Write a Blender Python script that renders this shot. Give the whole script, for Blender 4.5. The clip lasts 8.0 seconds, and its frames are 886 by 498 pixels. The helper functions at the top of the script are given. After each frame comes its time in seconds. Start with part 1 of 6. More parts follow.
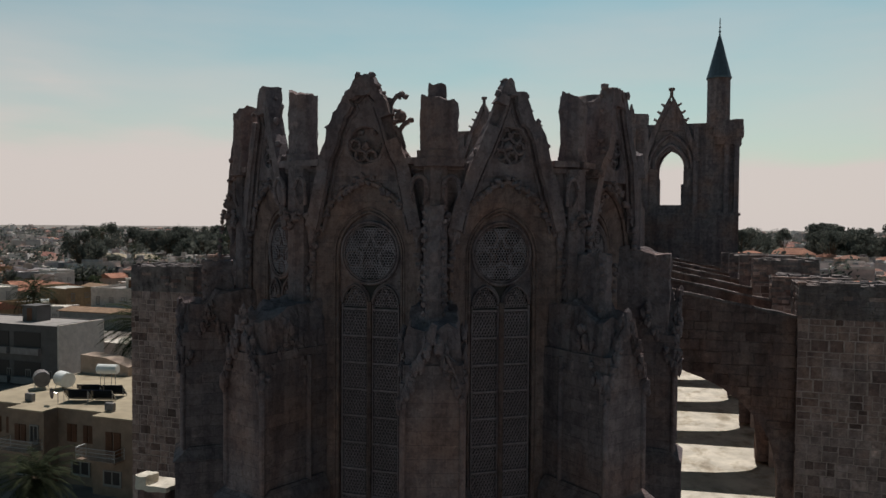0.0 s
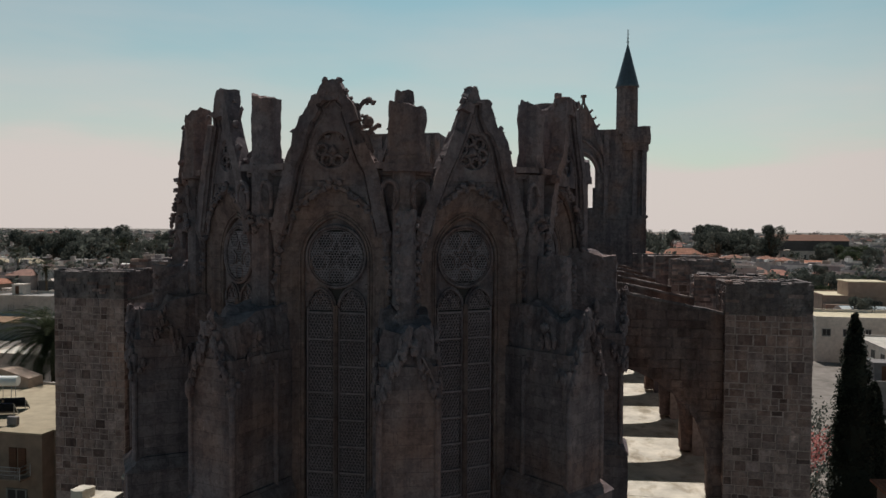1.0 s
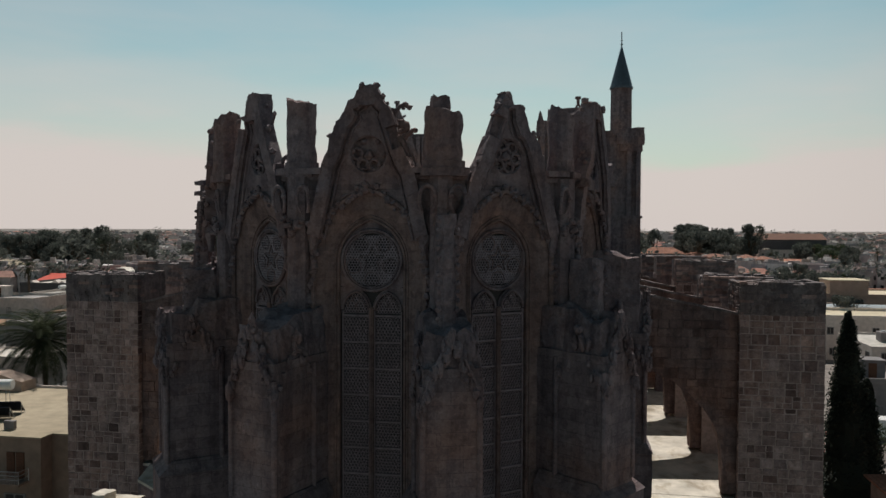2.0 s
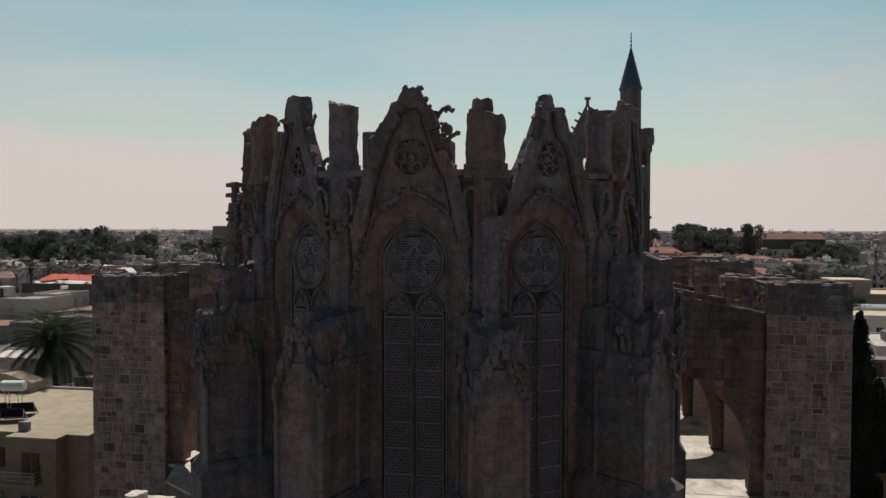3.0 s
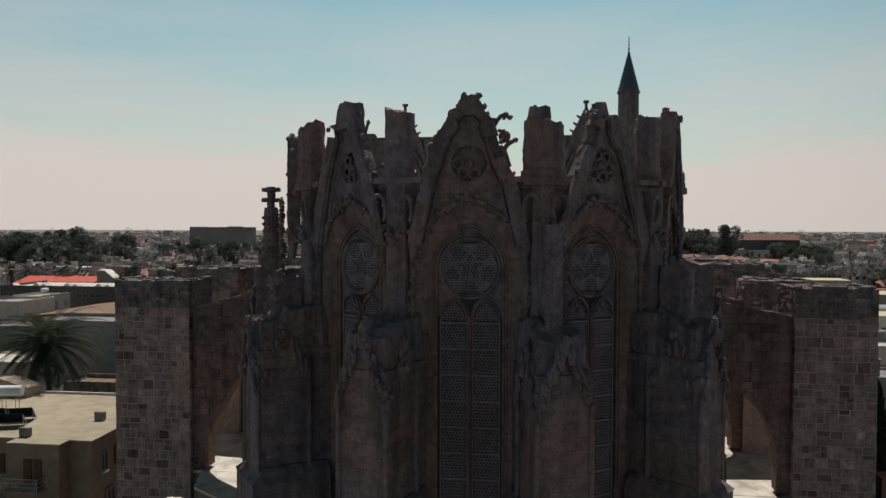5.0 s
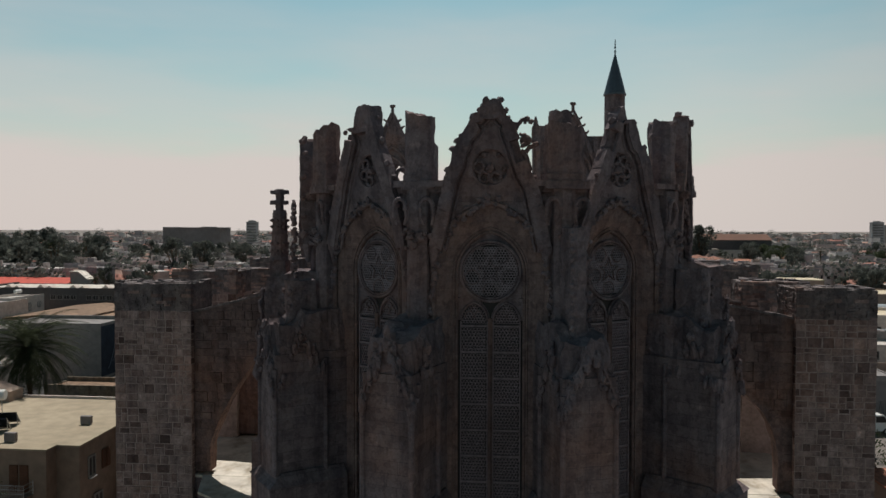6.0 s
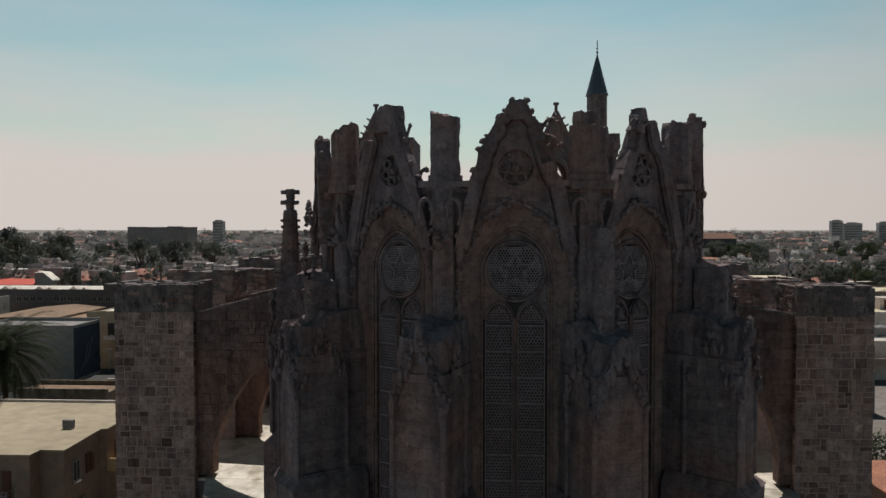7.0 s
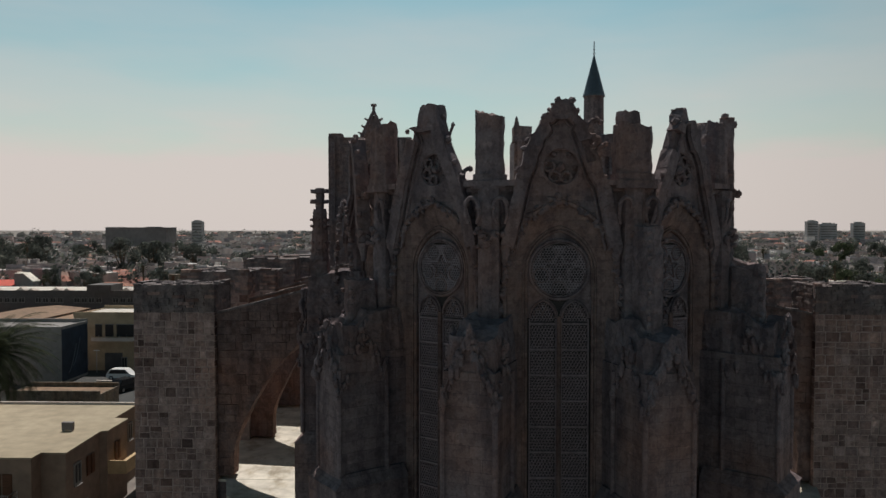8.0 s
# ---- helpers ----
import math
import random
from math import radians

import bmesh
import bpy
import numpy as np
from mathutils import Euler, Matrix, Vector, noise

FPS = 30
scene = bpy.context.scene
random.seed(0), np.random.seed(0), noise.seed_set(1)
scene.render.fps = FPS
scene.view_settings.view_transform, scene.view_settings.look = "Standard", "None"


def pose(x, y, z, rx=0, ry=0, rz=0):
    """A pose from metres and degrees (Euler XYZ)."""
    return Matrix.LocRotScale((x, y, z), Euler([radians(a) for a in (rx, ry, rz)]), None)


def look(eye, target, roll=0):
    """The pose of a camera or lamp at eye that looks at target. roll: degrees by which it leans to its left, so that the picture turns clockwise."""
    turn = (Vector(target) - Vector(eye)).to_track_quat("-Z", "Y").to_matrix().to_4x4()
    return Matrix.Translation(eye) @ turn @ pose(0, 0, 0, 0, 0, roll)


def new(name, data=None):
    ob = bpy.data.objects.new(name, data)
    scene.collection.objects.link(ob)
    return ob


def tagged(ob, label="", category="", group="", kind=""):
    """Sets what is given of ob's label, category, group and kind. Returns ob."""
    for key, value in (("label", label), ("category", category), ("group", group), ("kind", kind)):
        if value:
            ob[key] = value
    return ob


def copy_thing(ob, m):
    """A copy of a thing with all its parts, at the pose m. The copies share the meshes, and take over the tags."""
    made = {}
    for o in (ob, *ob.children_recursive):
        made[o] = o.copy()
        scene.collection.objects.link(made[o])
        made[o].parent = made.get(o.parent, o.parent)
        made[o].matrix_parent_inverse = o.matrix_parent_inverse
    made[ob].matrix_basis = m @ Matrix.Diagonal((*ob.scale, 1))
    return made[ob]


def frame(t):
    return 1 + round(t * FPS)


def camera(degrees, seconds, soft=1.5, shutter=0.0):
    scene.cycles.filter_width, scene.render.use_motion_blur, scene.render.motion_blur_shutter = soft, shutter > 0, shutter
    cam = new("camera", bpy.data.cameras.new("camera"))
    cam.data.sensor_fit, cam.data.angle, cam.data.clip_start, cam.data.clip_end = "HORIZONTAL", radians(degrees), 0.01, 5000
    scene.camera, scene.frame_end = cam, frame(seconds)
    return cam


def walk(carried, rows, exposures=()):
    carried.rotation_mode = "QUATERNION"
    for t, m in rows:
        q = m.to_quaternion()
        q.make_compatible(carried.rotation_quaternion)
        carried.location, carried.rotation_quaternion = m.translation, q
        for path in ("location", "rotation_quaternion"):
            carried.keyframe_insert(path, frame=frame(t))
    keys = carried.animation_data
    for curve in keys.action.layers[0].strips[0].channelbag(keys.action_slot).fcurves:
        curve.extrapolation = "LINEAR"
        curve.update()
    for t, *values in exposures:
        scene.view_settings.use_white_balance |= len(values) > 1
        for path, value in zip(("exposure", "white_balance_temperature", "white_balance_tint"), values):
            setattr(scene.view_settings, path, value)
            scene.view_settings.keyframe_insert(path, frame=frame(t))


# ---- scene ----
cam = camera(60.1, 8.0)
PATH = [
    (0, (9.006, -20.138, 22.166), (8.371, -18.243, 22.102), 0.4),
    (0.5, (8.118, -20.668, 22.188), (7.628, -18.73, 22.127), 0.4),
    (1, (7.288, -21.083, 22.217), (6.904, -19.121, 22.159), 0.3),
    (1.5, (6.468, -21.389, 22.277), (6.122, -19.42, 22.219), 0.2),
    (3, (4.464, -22.0, 22.382), (4.139, -20.027, 22.323), 0.1),
    (3.5, (3.803, -22.101, 22.419), (3.481, -20.128, 22.361), 0.0),
    (4, (3.261, -22.196, 22.454), (2.947, -20.222, 22.397), 0.1),
    (4.5, (2.71, -22.336, 22.491), (2.42, -20.358, 22.434), 0.1),
    (6, (0.744, -22.664, 22.645), (0.547, -20.674, 22.588), 0.1),
    (6.5, (-0.072, -22.749, 22.656), (-0.223, -20.756, 22.599), 0.0),
    (7, (-0.987, -22.84, 22.671), (-1.099, -20.844, 22.612), 0.0),
    (7.5, (-1.938, -22.946, 22.657), (-2.024, -20.949, 22.6), 0.0),
    (8, (-2.969, -22.997, 22.623), (-3.026, -20.999, 22.565), 0.0),
]
walk(cam, [(t, look(eye, target, roll)) for t, eye, target, roll in PATH])

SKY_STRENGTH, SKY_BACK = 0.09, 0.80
SKY_TINT, VEIL = (0.84, 1.06, 0.86), (7.25, 6.45, 6.1)

# ---- light ----
SUN_AZ, SUN_EL = radians(5.0), radians(60.5)   # azimuth from +y towards -x
world = bpy.data.worlds.new("world")
scene.world = world
world.use_nodes = True
wn, wl = world.node_tree.nodes, world.node_tree.links
wn.clear()


def wnode(kind, **values):
    n = wn.new(kind)
    for k, v in values.items():
        n.inputs[k].default_value = v
    return n


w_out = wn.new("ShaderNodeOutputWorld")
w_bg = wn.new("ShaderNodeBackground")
w_sky = wn.new("ShaderNodeTexSky")
w_sky.sky_type = "NISHITA"
w_sky.sun_disc = False
w_sky.sun_elevation = SUN_EL
w_sky.sun_rotation = -SUN_AZ
w_sky.air_density, w_sky.dust_density, w_sky.ozone_density = 1.0, 1.2, 1.0
w_co = wn.new("ShaderNodeTexCoord")
w_sep = wn.new("ShaderNodeSeparateXYZ")
wl.new(w_co.outputs["Generated"], w_sep.inputs[0])
# thin cloud veil, thicker towards the sunward horizon
w_map = wn.new("ShaderNodeMapping")
w_map.inputs["Scale"].default_value = (1.3, 1.0, 6.0)
w_map.inputs["Rotation"].default_value = (0.0, 0.22, 0.3)
wl.new(w_co.outputs["Generated"], w_map.inputs[0])
w_noise = wnode("ShaderNodeTexNoise", Scale=1.6, Detail=5.0, Roughness=0.5)
wl.new(w_map.outputs[0], w_noise.inputs["Vector"])


def wmath(op, a, b=None, clamp=False):
    n = wn.new("ShaderNodeMath")
    n.operation = op
    n.use_clamp = clamp
    for i, v in enumerate((a, b)):
        if v is None:
            continue
        if isinstance(v, (int, float)):
            n.inputs[i].default_value = v
        else:
            wl.new(v, n.inputs[i])
    return n.outputs[0]


w_z = w_sep.outputs["Z"]
w_low = wmath("ADD", w_z, wmath("MULTIPLY", wmath("SUBTRACT", w_noise.outputs["Fac"], 0.5), 0.34))
w_veil = wn.new("ShaderNodeMapRange")
w_veil.interpolation_type = "SMOOTHSTEP"
for k, v in (("From Min", 0.06), ("From Max", 0.34), ("To Min", 0.70), ("To Max", 0.0)):
    w_veil.inputs[k].default_value = v
wl.new(w_low, w_veil.inputs["Value"])
w_bank = wn.new("ShaderNodeMapRange")
w_bank.interpolation_type = "SMOOTHSTEP"
for k, v in (("From Min", 0.085), ("From Max", 0.15), ("To Min", 0.34), ("To Max", 0.0)):
    w_bank.inputs[k].default_value = v
wl.new(wmath("ADD", w_z, wmath("MULTIPLY", wmath("SUBTRACT", w_noise.outputs["Fac"], 0.5), 0.30)), w_bank.inputs["Value"])
w_cloud = wmath("ADD", w_veil.outputs[0], w_bank.outputs[0], True)
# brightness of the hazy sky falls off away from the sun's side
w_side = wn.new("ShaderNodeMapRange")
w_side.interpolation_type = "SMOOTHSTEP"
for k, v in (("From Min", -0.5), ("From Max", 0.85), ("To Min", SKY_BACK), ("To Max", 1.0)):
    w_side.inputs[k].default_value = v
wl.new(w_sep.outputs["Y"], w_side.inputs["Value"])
w_tint = wn.new("ShaderNodeMix")
w_tint.data_type, w_tint.blend_type = "RGBA", "MULTIPLY"
w_tint.inputs["Factor"].default_value = 1.0
w_tint.inputs["B"].default_value = (*SKY_TINT, 1)
wl.new(w_sky.outputs[0], w_tint.inputs["A"])
w_mix = wn.new("ShaderNodeMix")
w_mix.data_type = "RGBA"
w_mix.inputs["B"].default_value = (*VEIL, 1)
w_sunward = wn.new("ShaderNodeMapRange")
w_sunward.interpolation_type = "SMOOTHSTEP"
for k, v in (("From Min", -0.75), ("From Max", 0.55), ("To Min", 0.15), ("To Max", 0.96)):
    w_sunward.inputs[k].default_value = v
wl.new(w_sep.outputs["Y"], w_sunward.inputs["Value"])
wl.new(wmath("MULTIPLY", w_cloud, w_sunward.outputs[0]), w_mix.inputs["Factor"])
wl.new(w_tint.outputs["Result"], w_mix.inputs["A"])
wl.new(w_mix.outputs["Result"], w_bg.inputs["Color"])
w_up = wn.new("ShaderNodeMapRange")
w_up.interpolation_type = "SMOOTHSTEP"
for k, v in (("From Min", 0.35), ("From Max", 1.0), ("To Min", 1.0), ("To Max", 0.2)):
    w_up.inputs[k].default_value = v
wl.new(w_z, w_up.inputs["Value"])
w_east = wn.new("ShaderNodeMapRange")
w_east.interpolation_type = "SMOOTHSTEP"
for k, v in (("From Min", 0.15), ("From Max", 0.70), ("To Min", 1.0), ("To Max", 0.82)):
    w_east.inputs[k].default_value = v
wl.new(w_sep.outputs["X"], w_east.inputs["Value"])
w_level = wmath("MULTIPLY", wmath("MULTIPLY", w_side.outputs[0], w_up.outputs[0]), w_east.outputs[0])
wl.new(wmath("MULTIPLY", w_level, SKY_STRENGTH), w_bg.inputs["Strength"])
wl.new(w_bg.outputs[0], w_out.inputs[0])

sun = new("sun", bpy.data.lights.new("sun", "SUN"))
sun.data.energy, sun.data.angle, sun.data.color = 4.2, radians(0.55), (1.0, 0.95, 0.885)
sun_from = Vector((-math.sin(SUN_AZ) * math.cos(SUN_EL), math.cos(SUN_AZ) * math.cos(SUN_EL), math.sin(SUN_EL)))
sun.matrix_world = look(sun_from * 300, (0, 0, 0))


# ---- materials ----
def material(name, rough=0.9, metal=0.0):
    m = bpy.data.materials.new(name)
    m.use_nodes = True
    b = m.node_tree.nodes["Principled BSDF"]
    b.inputs["Roughness"].default_value, b.inputs["Metallic"].default_value = rough, metal
    b.inputs["Specular IOR Level"].default_value = 0.25
    return m, m.node_tree.nodes, m.node_tree.links, b


def ramp(nodes, links, source, stops):
    r = nodes.new("ShaderNodeValToRGB")
    while len(r.color_ramp.elements) < len(stops):
        r.color_ramp.elements.new(0.5)
    for e, (p, c) in zip(r.color_ramp.elements, stops):
        e.position, e.color = p, (*c, 1)
    links.new(source, r.inputs[0])
    return r.outputs[0]


def mixed(nodes, links, kind, factor, a, b):
    n = nodes.new("ShaderNodeMix")
    n.data_type, n.blend_type = "RGBA", kind
    for key, v in (("Factor", factor), ("A", a), ("B", b)):
        if isinstance(v, (int, float)):
            n.inputs[key].default_value = v
        elif isinstance(v, tuple):
            n.inputs[key].default_value = (*v, 1)
        else:
            links.new(v, n.inputs[key])
    return n.outputs["Result"]


def noise_tex(nodes, links, coord, scale, detail=4.0, rough=0.6, stretch=None):
    n = nodes.new("ShaderNodeTexNoise")
    n.inputs["Scale"].default_value, n.inputs["Detail"].default_value, n.inputs["Roughness"].default_value = scale, detail, rough
    if stretch:
        mp = nodes.new("ShaderNodeMapping")
        mp.inputs["Scale"].default_value = stretch
        links.new(coord, mp.inputs[0])
        coord = mp.outputs[0]
    links.new(coord, n.inputs["Vector"])
    return n.outputs["Fac"]


def stone(name, light, dark, rust, course=(0.72, 0.36), joints=0.6, bump=0.5):
    """Weathered limestone ashlar: courses by the UVs in metres, patina, rust-coloured stains and dark streaks by place."""
    m, n, l, b = material(name, 0.93)
    geo = n.new("ShaderNodeNewGeometry")
    pos = geo.outputs["Position"]
    big = noise_tex(n, l, pos, 0.35, 5.0)
    mid = noise_tex(n, l, pos, 1.7, 6.0)
    fine = noise_tex(n, l, pos, 14.0, 5.0, 0.7)
    streak = noise_tex(n, l, pos, 1.2, 4.0, 0.6, (1.6, 1.6, 0.18))
    base = ramp(n, l, mid, [(0.3, dark), (0.7, light)])
    base = mixed(n, l, "MIX", ramp(n, l, big, [(0.46, (0, 0, 0)), (0.68, (0.75, 0.75, 0.75))]), base, rust)
    grime = ramp(n, l, streak, [(0.42, (1, 1, 1)), (0.66, (0.50, 0.50, 0.54))])
    base = mixed(n, l, "MULTIPLY", 0.8, base, grime)
    base = mixed(n, l, "MULTIPLY", 0.7, base, ramp(n, l, fine, [(0.35, (0.70, 0.70, 0.70)), (0.6, (1.08, 1.08, 1.08))]))
    spots = noise_tex(n, l, pos, 4.2, 3.0, 0.55)
    base = mixed(n, l, "MULTIPLY", 0.55, base, ramp(n, l, spots, [(0.50, (1.06, 1.06, 1.06)), (0.60, (0.62, 0.60, 0.60))]))
    pale = noise_tex(n, l, pos, 2.6, 6.0, 0.7, (1.0, 1.0, 1.4))
    base = mixed(n, l, "MULTIPLY", 0.8, base, ramp(n, l, pale, [(0.58, (1, 1, 1)), (0.68, (1.5, 1.46, 1.42))]))
    height = n.new("ShaderNodeMath")
    height.operation = "ADD"
    l.new(mid, height.inputs[0])
    l.new(fine, height.inputs[1])
    h = height.outputs[0]
    if course:
        uv = n.new("ShaderNodeUVMap")
        br = n.new("ShaderNodeTexBrick")
        for k, v in (("Scale", 1.0), ("Mortar Size", 0.012), ("Mortar Smooth", 0.4), ("Bias", 0.0), ("Brick Width", course[0]), ("Row Height", course[1])):
            br.inputs[k].default_value = v
        br.inputs["Color1"].default_value = (0.72, 0.72, 0.72, 1)
        br.inputs["Color2"].default_value = (1.12, 1.1, 1.06, 1)
        br.inputs["Mortar"].default_value = (0.55, 0.55, 0.55, 1)
        l.new(uv.outputs[0], br.inputs["Vector"])
        base = mixed(n, l, "MULTIPLY", joints, base, br.outputs["Color"])
        sub = n.new("ShaderNodeMath")
        sub.operation = "SUBTRACT"
        l.new(h, sub.inputs[0])
        l.new(br.outputs["Fac"], sub.inputs[1])
        h = sub.outputs[0]
    l.new(base, b.inputs["Base Color"])
    bp = n.new("ShaderNodeBump")
    bp.inputs["Strength"].default_value, bp.inputs["Distance"].default_value = bump, 0.05
    l.new(h, bp.inputs["Height"])
    l.new(bp.outputs[0], b.inputs["Normal"])
    return m


def plain(name, colour, rough=0.8, vary=0.25, scale=3.0, metal=0.0, per_object=0.0, bump=0.15):
    """A painted or natural surface with two scales of variation; per_object shifts its value from one object to the next."""
    m, n, l, b = material(name, rough, metal)
    geo = n.new("ShaderNodeNewGeometry")
    a = noise_tex(n, l, geo.outputs["Position"], scale, 5.0)
    c = noise_tex(n, l, geo.outputs["Position"], scale * 0.12, 3.0)
    lo, hi = 1.0 - vary, 1.0 + vary * 0.6
    col = mixed(n, l, "MULTIPLY", 1.0, colour, ramp(n, l, a, [(0.3, (lo, lo, lo)), (0.7, (hi, hi, hi))]))
    col = mixed(n, l, "MULTIPLY", 0.7, col, ramp(n, l, c, [(0.35, (lo, lo * 0.98, lo * 0.95)), (0.65, (1, 1, 1))]))
    if per_object:
        info = n.new("ShaderNodeObjectInfo")
        k0, k1 = 1.0 - per_object, 1.0 + per_object * 0.5
        col = mixed(n, l, "MULTIPLY", 1.0, col, ramp(n, l, info.outputs["Random"], [(0.0, (k0, k0, k0)), (1.0, (k1, k1 * 0.98, k1 * 0.94))]))
    l.new(col, b.inputs["Base Color"])
    if bump:
        bp = n.new("ShaderNodeBump")
        bp.inputs["Strength"].default_value, bp.inputs["Distance"].default_value = bump, 0.03
        l.new(a, bp.inputs["Height"])
        l.new(bp.outputs[0], b.inputs["Normal"])
    return m


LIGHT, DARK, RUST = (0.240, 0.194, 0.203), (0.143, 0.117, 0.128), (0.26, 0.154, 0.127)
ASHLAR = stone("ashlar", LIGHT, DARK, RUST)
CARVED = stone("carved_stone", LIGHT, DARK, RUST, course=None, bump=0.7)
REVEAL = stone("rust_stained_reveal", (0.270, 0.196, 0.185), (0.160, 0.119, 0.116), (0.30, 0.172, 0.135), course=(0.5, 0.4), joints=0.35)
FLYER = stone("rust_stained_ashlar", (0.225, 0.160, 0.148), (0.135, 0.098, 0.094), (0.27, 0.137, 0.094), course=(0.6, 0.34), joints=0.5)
BLOCK = stone("pier_block", (0.415, 0.31, 0.288), (0.19, 0.138, 0.13), (0.36, 0.22, 0.175), course=None, bump=0.6)
CRUST = stone("lichen_crust_stone", (0.28, 0.235, 0.23), (0.11, 0.095, 0.097), (0.22, 0.16, 0.14), course=None, bump=0.9)
FLYER_BLOCK = stone("rusty_block", (0.225, 0.160, 0.148), (0.135, 0.098, 0.094), (0.255, 0.137, 0.10), course=None, bump=0.6)
JOINT = plain("lime_mortar", (0.40, 0.31, 0.285), 0.95, 0.3, 6.0)
SCREEN = plain("pierced_plaster", (0.285, 0.228, 0.245), 0.9, 0.3, 8.0)
ROSE = plain("pierced_rose_plaster", (0.265, 0.228, 0.25), 0.9, 0.3, 8.0)
TERRACE = plain("terrace_cement", (0.58, 0.535, 0.465), 0.9, 0.32, 0.9)
_n, _l = TERRACE.node_tree.nodes, TERRACE.node_tree.links
_b = _n["Principled BSDF"]
_geo = _n.new("ShaderNodeNewGeometry")
_spots = noise_tex(_n, _l, _geo.outputs["Position"], 0.9, 6.0, 0.68, (1.0, 0.55, 1.0))
_l.new(mixed(_n, _l, "MULTIPLY", 0.85, _b.inputs["Base Color"].links[0].from_socket, ramp(_n, _l, _spots, [(0.50, (1.12, 1.12, 1.12)), (0.60, (0.80, 0.76, 0.70)), (0.70, (0.50, 0.45, 0.38))])), _b.inputs["Base Color"])
LEAD = plain("lead_sheet", (0.10, 0.12, 0.14), 0.5, 0.2, 3.0, metal=0.6)
# window panes: opaque, with the dark of the unlit inside put into the colour
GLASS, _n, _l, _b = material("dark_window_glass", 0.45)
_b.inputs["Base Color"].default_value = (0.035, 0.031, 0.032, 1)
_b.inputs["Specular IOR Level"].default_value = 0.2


def block_variation(m, low, high):
    """Each stone of a wall takes a tone of its own."""
    n, l = m.node_tree.nodes, m.node_tree.links
    b = n["Principled BSDF"]
    src = b.inputs["Base Color"].links[0].from_socket
    info = n.new("ShaderNodeObjectInfo")
    col = mixed(n, l, "MULTIPLY", 1.0, src, ramp(n, l, info.outputs["Random"], [(0.0, (low, low * 0.92, low * 0.9)), (0.16, (0.8, 0.74, 0.72)), (0.3, (0.95, 0.95, 0.95)), (0.85, (1.05, 1.03, 1.0)), (1.0, (high, high, high * 0.98))]))
    l.new(col, b.inputs["Base Color"])


block_variation(BLOCK, 0.40, 1.45)
block_variation(FLYER_BLOCK, 0.6, 1.2)


# ---- mesh helpers ----
def thing(name, label, category, group="", at=None):
    ob = new(name)
    ob.empty_display_size = 0.3
    if at is not None:
        ob.matrix_world = at
    return tagged(ob, label, category, group)


def metre_uv(bm):
    uv = bm.loops.layers.uv.verify()
    for f in bm.faces:
        nx, ny, nz = f.normal
        for lp in f.loops:
            x, y, z = lp.vert.co
            if abs(nz) > 0.75:
                lp[uv].uv = (x, y)
            else:
                k = math.hypot(nx, ny) or 1.0
                lp[uv].uv = ((-ny * x + nx * y) / k, z)


def part(name, bm, mat, parent, label="", at=None, smooth=False):
    """Link a bmesh as one mesh object under a thing or a part; at: its pose inside the parent."""
    bmesh.ops.recalc_face_normals(bm, faces=bm.faces)
    bm.normal_update()
    metre_uv(bm)
    me = bpy.data.meshes.new(name)
    bm.to_mesh(me)
    bm.free()
    if smooth:
        me.shade_smooth()
    me.materials.append(mat)
    ob = new(name, me)
    if parent is not None:
        ob.parent = parent
    if at is not None:
        ob.matrix_basis = at
    if label:
        ob["label"] = label
    return ob


def again(ob, parent, at=None, name=None):
    """One more object on the same mesh."""
    o = new(name or ob.name.split(".")[0], ob.data)
    o.parent = parent
    if at is not None:
        o.matrix_basis = at
    return o


def box(bm, x0, x1, y0, y1, z0, z1, bevel=0.0):
    r = bmesh.ops.create_cube(bm, size=1.0, matrix=Matrix.LocRotScale(((x0 + x1) / 2, (y0 + y1) / 2, (z0 + z1) / 2), None, (abs(x1 - x0), abs(y1 - y0), abs(z1 - z0))))
    if bevel:
        edges = {e for v in r["verts"] for e in v.link_edges}
        bmesh.ops.bevel(bm, geom=list(edges), offset=bevel, segments=1, affect="EDGES")
    return bm


def plate(bm, outline, y0, y1):
    """A plate with an outline in (x, z), from depth y0 to y1."""
    front = [bm.verts.new((x, y0, z)) for x, z in outline]
    back = [bm.verts.new((x, y1, z)) for x, z in outline]
    n = len(outline)
    f1, f2 = bm.faces.new(front), bm.faces.new(back[::-1])
    for i in range(n):
        bm.faces.new((front[i], back[i], back[(i + 1) % n], front[(i + 1) % n]))
    f1.normal_update()
    f2.normal_update()
    bmesh.ops.triangulate(bm, faces=[f1, f2])
    return bm


def prism(bm, outline, z0, z1, top=1.0, cx=0.0, cy=0.0):
    """An upright prism over an outline in (x, y); top: its scale at z1 about (cx, cy)."""
    a = [bm.verts.new((x, y, z0)) for x, y in outline]
    b = [bm.verts.new((cx + (x - cx) * top, cy + (y - cy) * top, z1)) for x, y in outline]
    n = len(outline)
    bm.faces.new(a[::-1])
    bm.faces.new(b)
    for i in range(n):
        bm.faces.new((a[i], a[(i + 1) % n], b[(i + 1) % n], b[i]))
    return bm


def ngon(r, n=8, cx=0.0, cy=0.0, turn=0.0, flat=1.0):
    return [(cx + r * math.cos(turn + 2 * math.pi * i / n), cy + flat * r * math.sin(turn + 2 * math.pi * i / n)) for i in range(n)]


def bar(bm, p, q, r, n=6):
    """A round bar from p to q."""
    p, q = Vector(p), Vector(q)
    m = Matrix.Translation((p + q) / 2) @ (q - p).to_track_quat("Z", "Y").to_matrix().to_4x4()
    bmesh.ops.create_cone(bm, cap_ends=True, segments=n, radius1=r, radius2=r, depth=(q - p).length, matrix=m)
    return bm


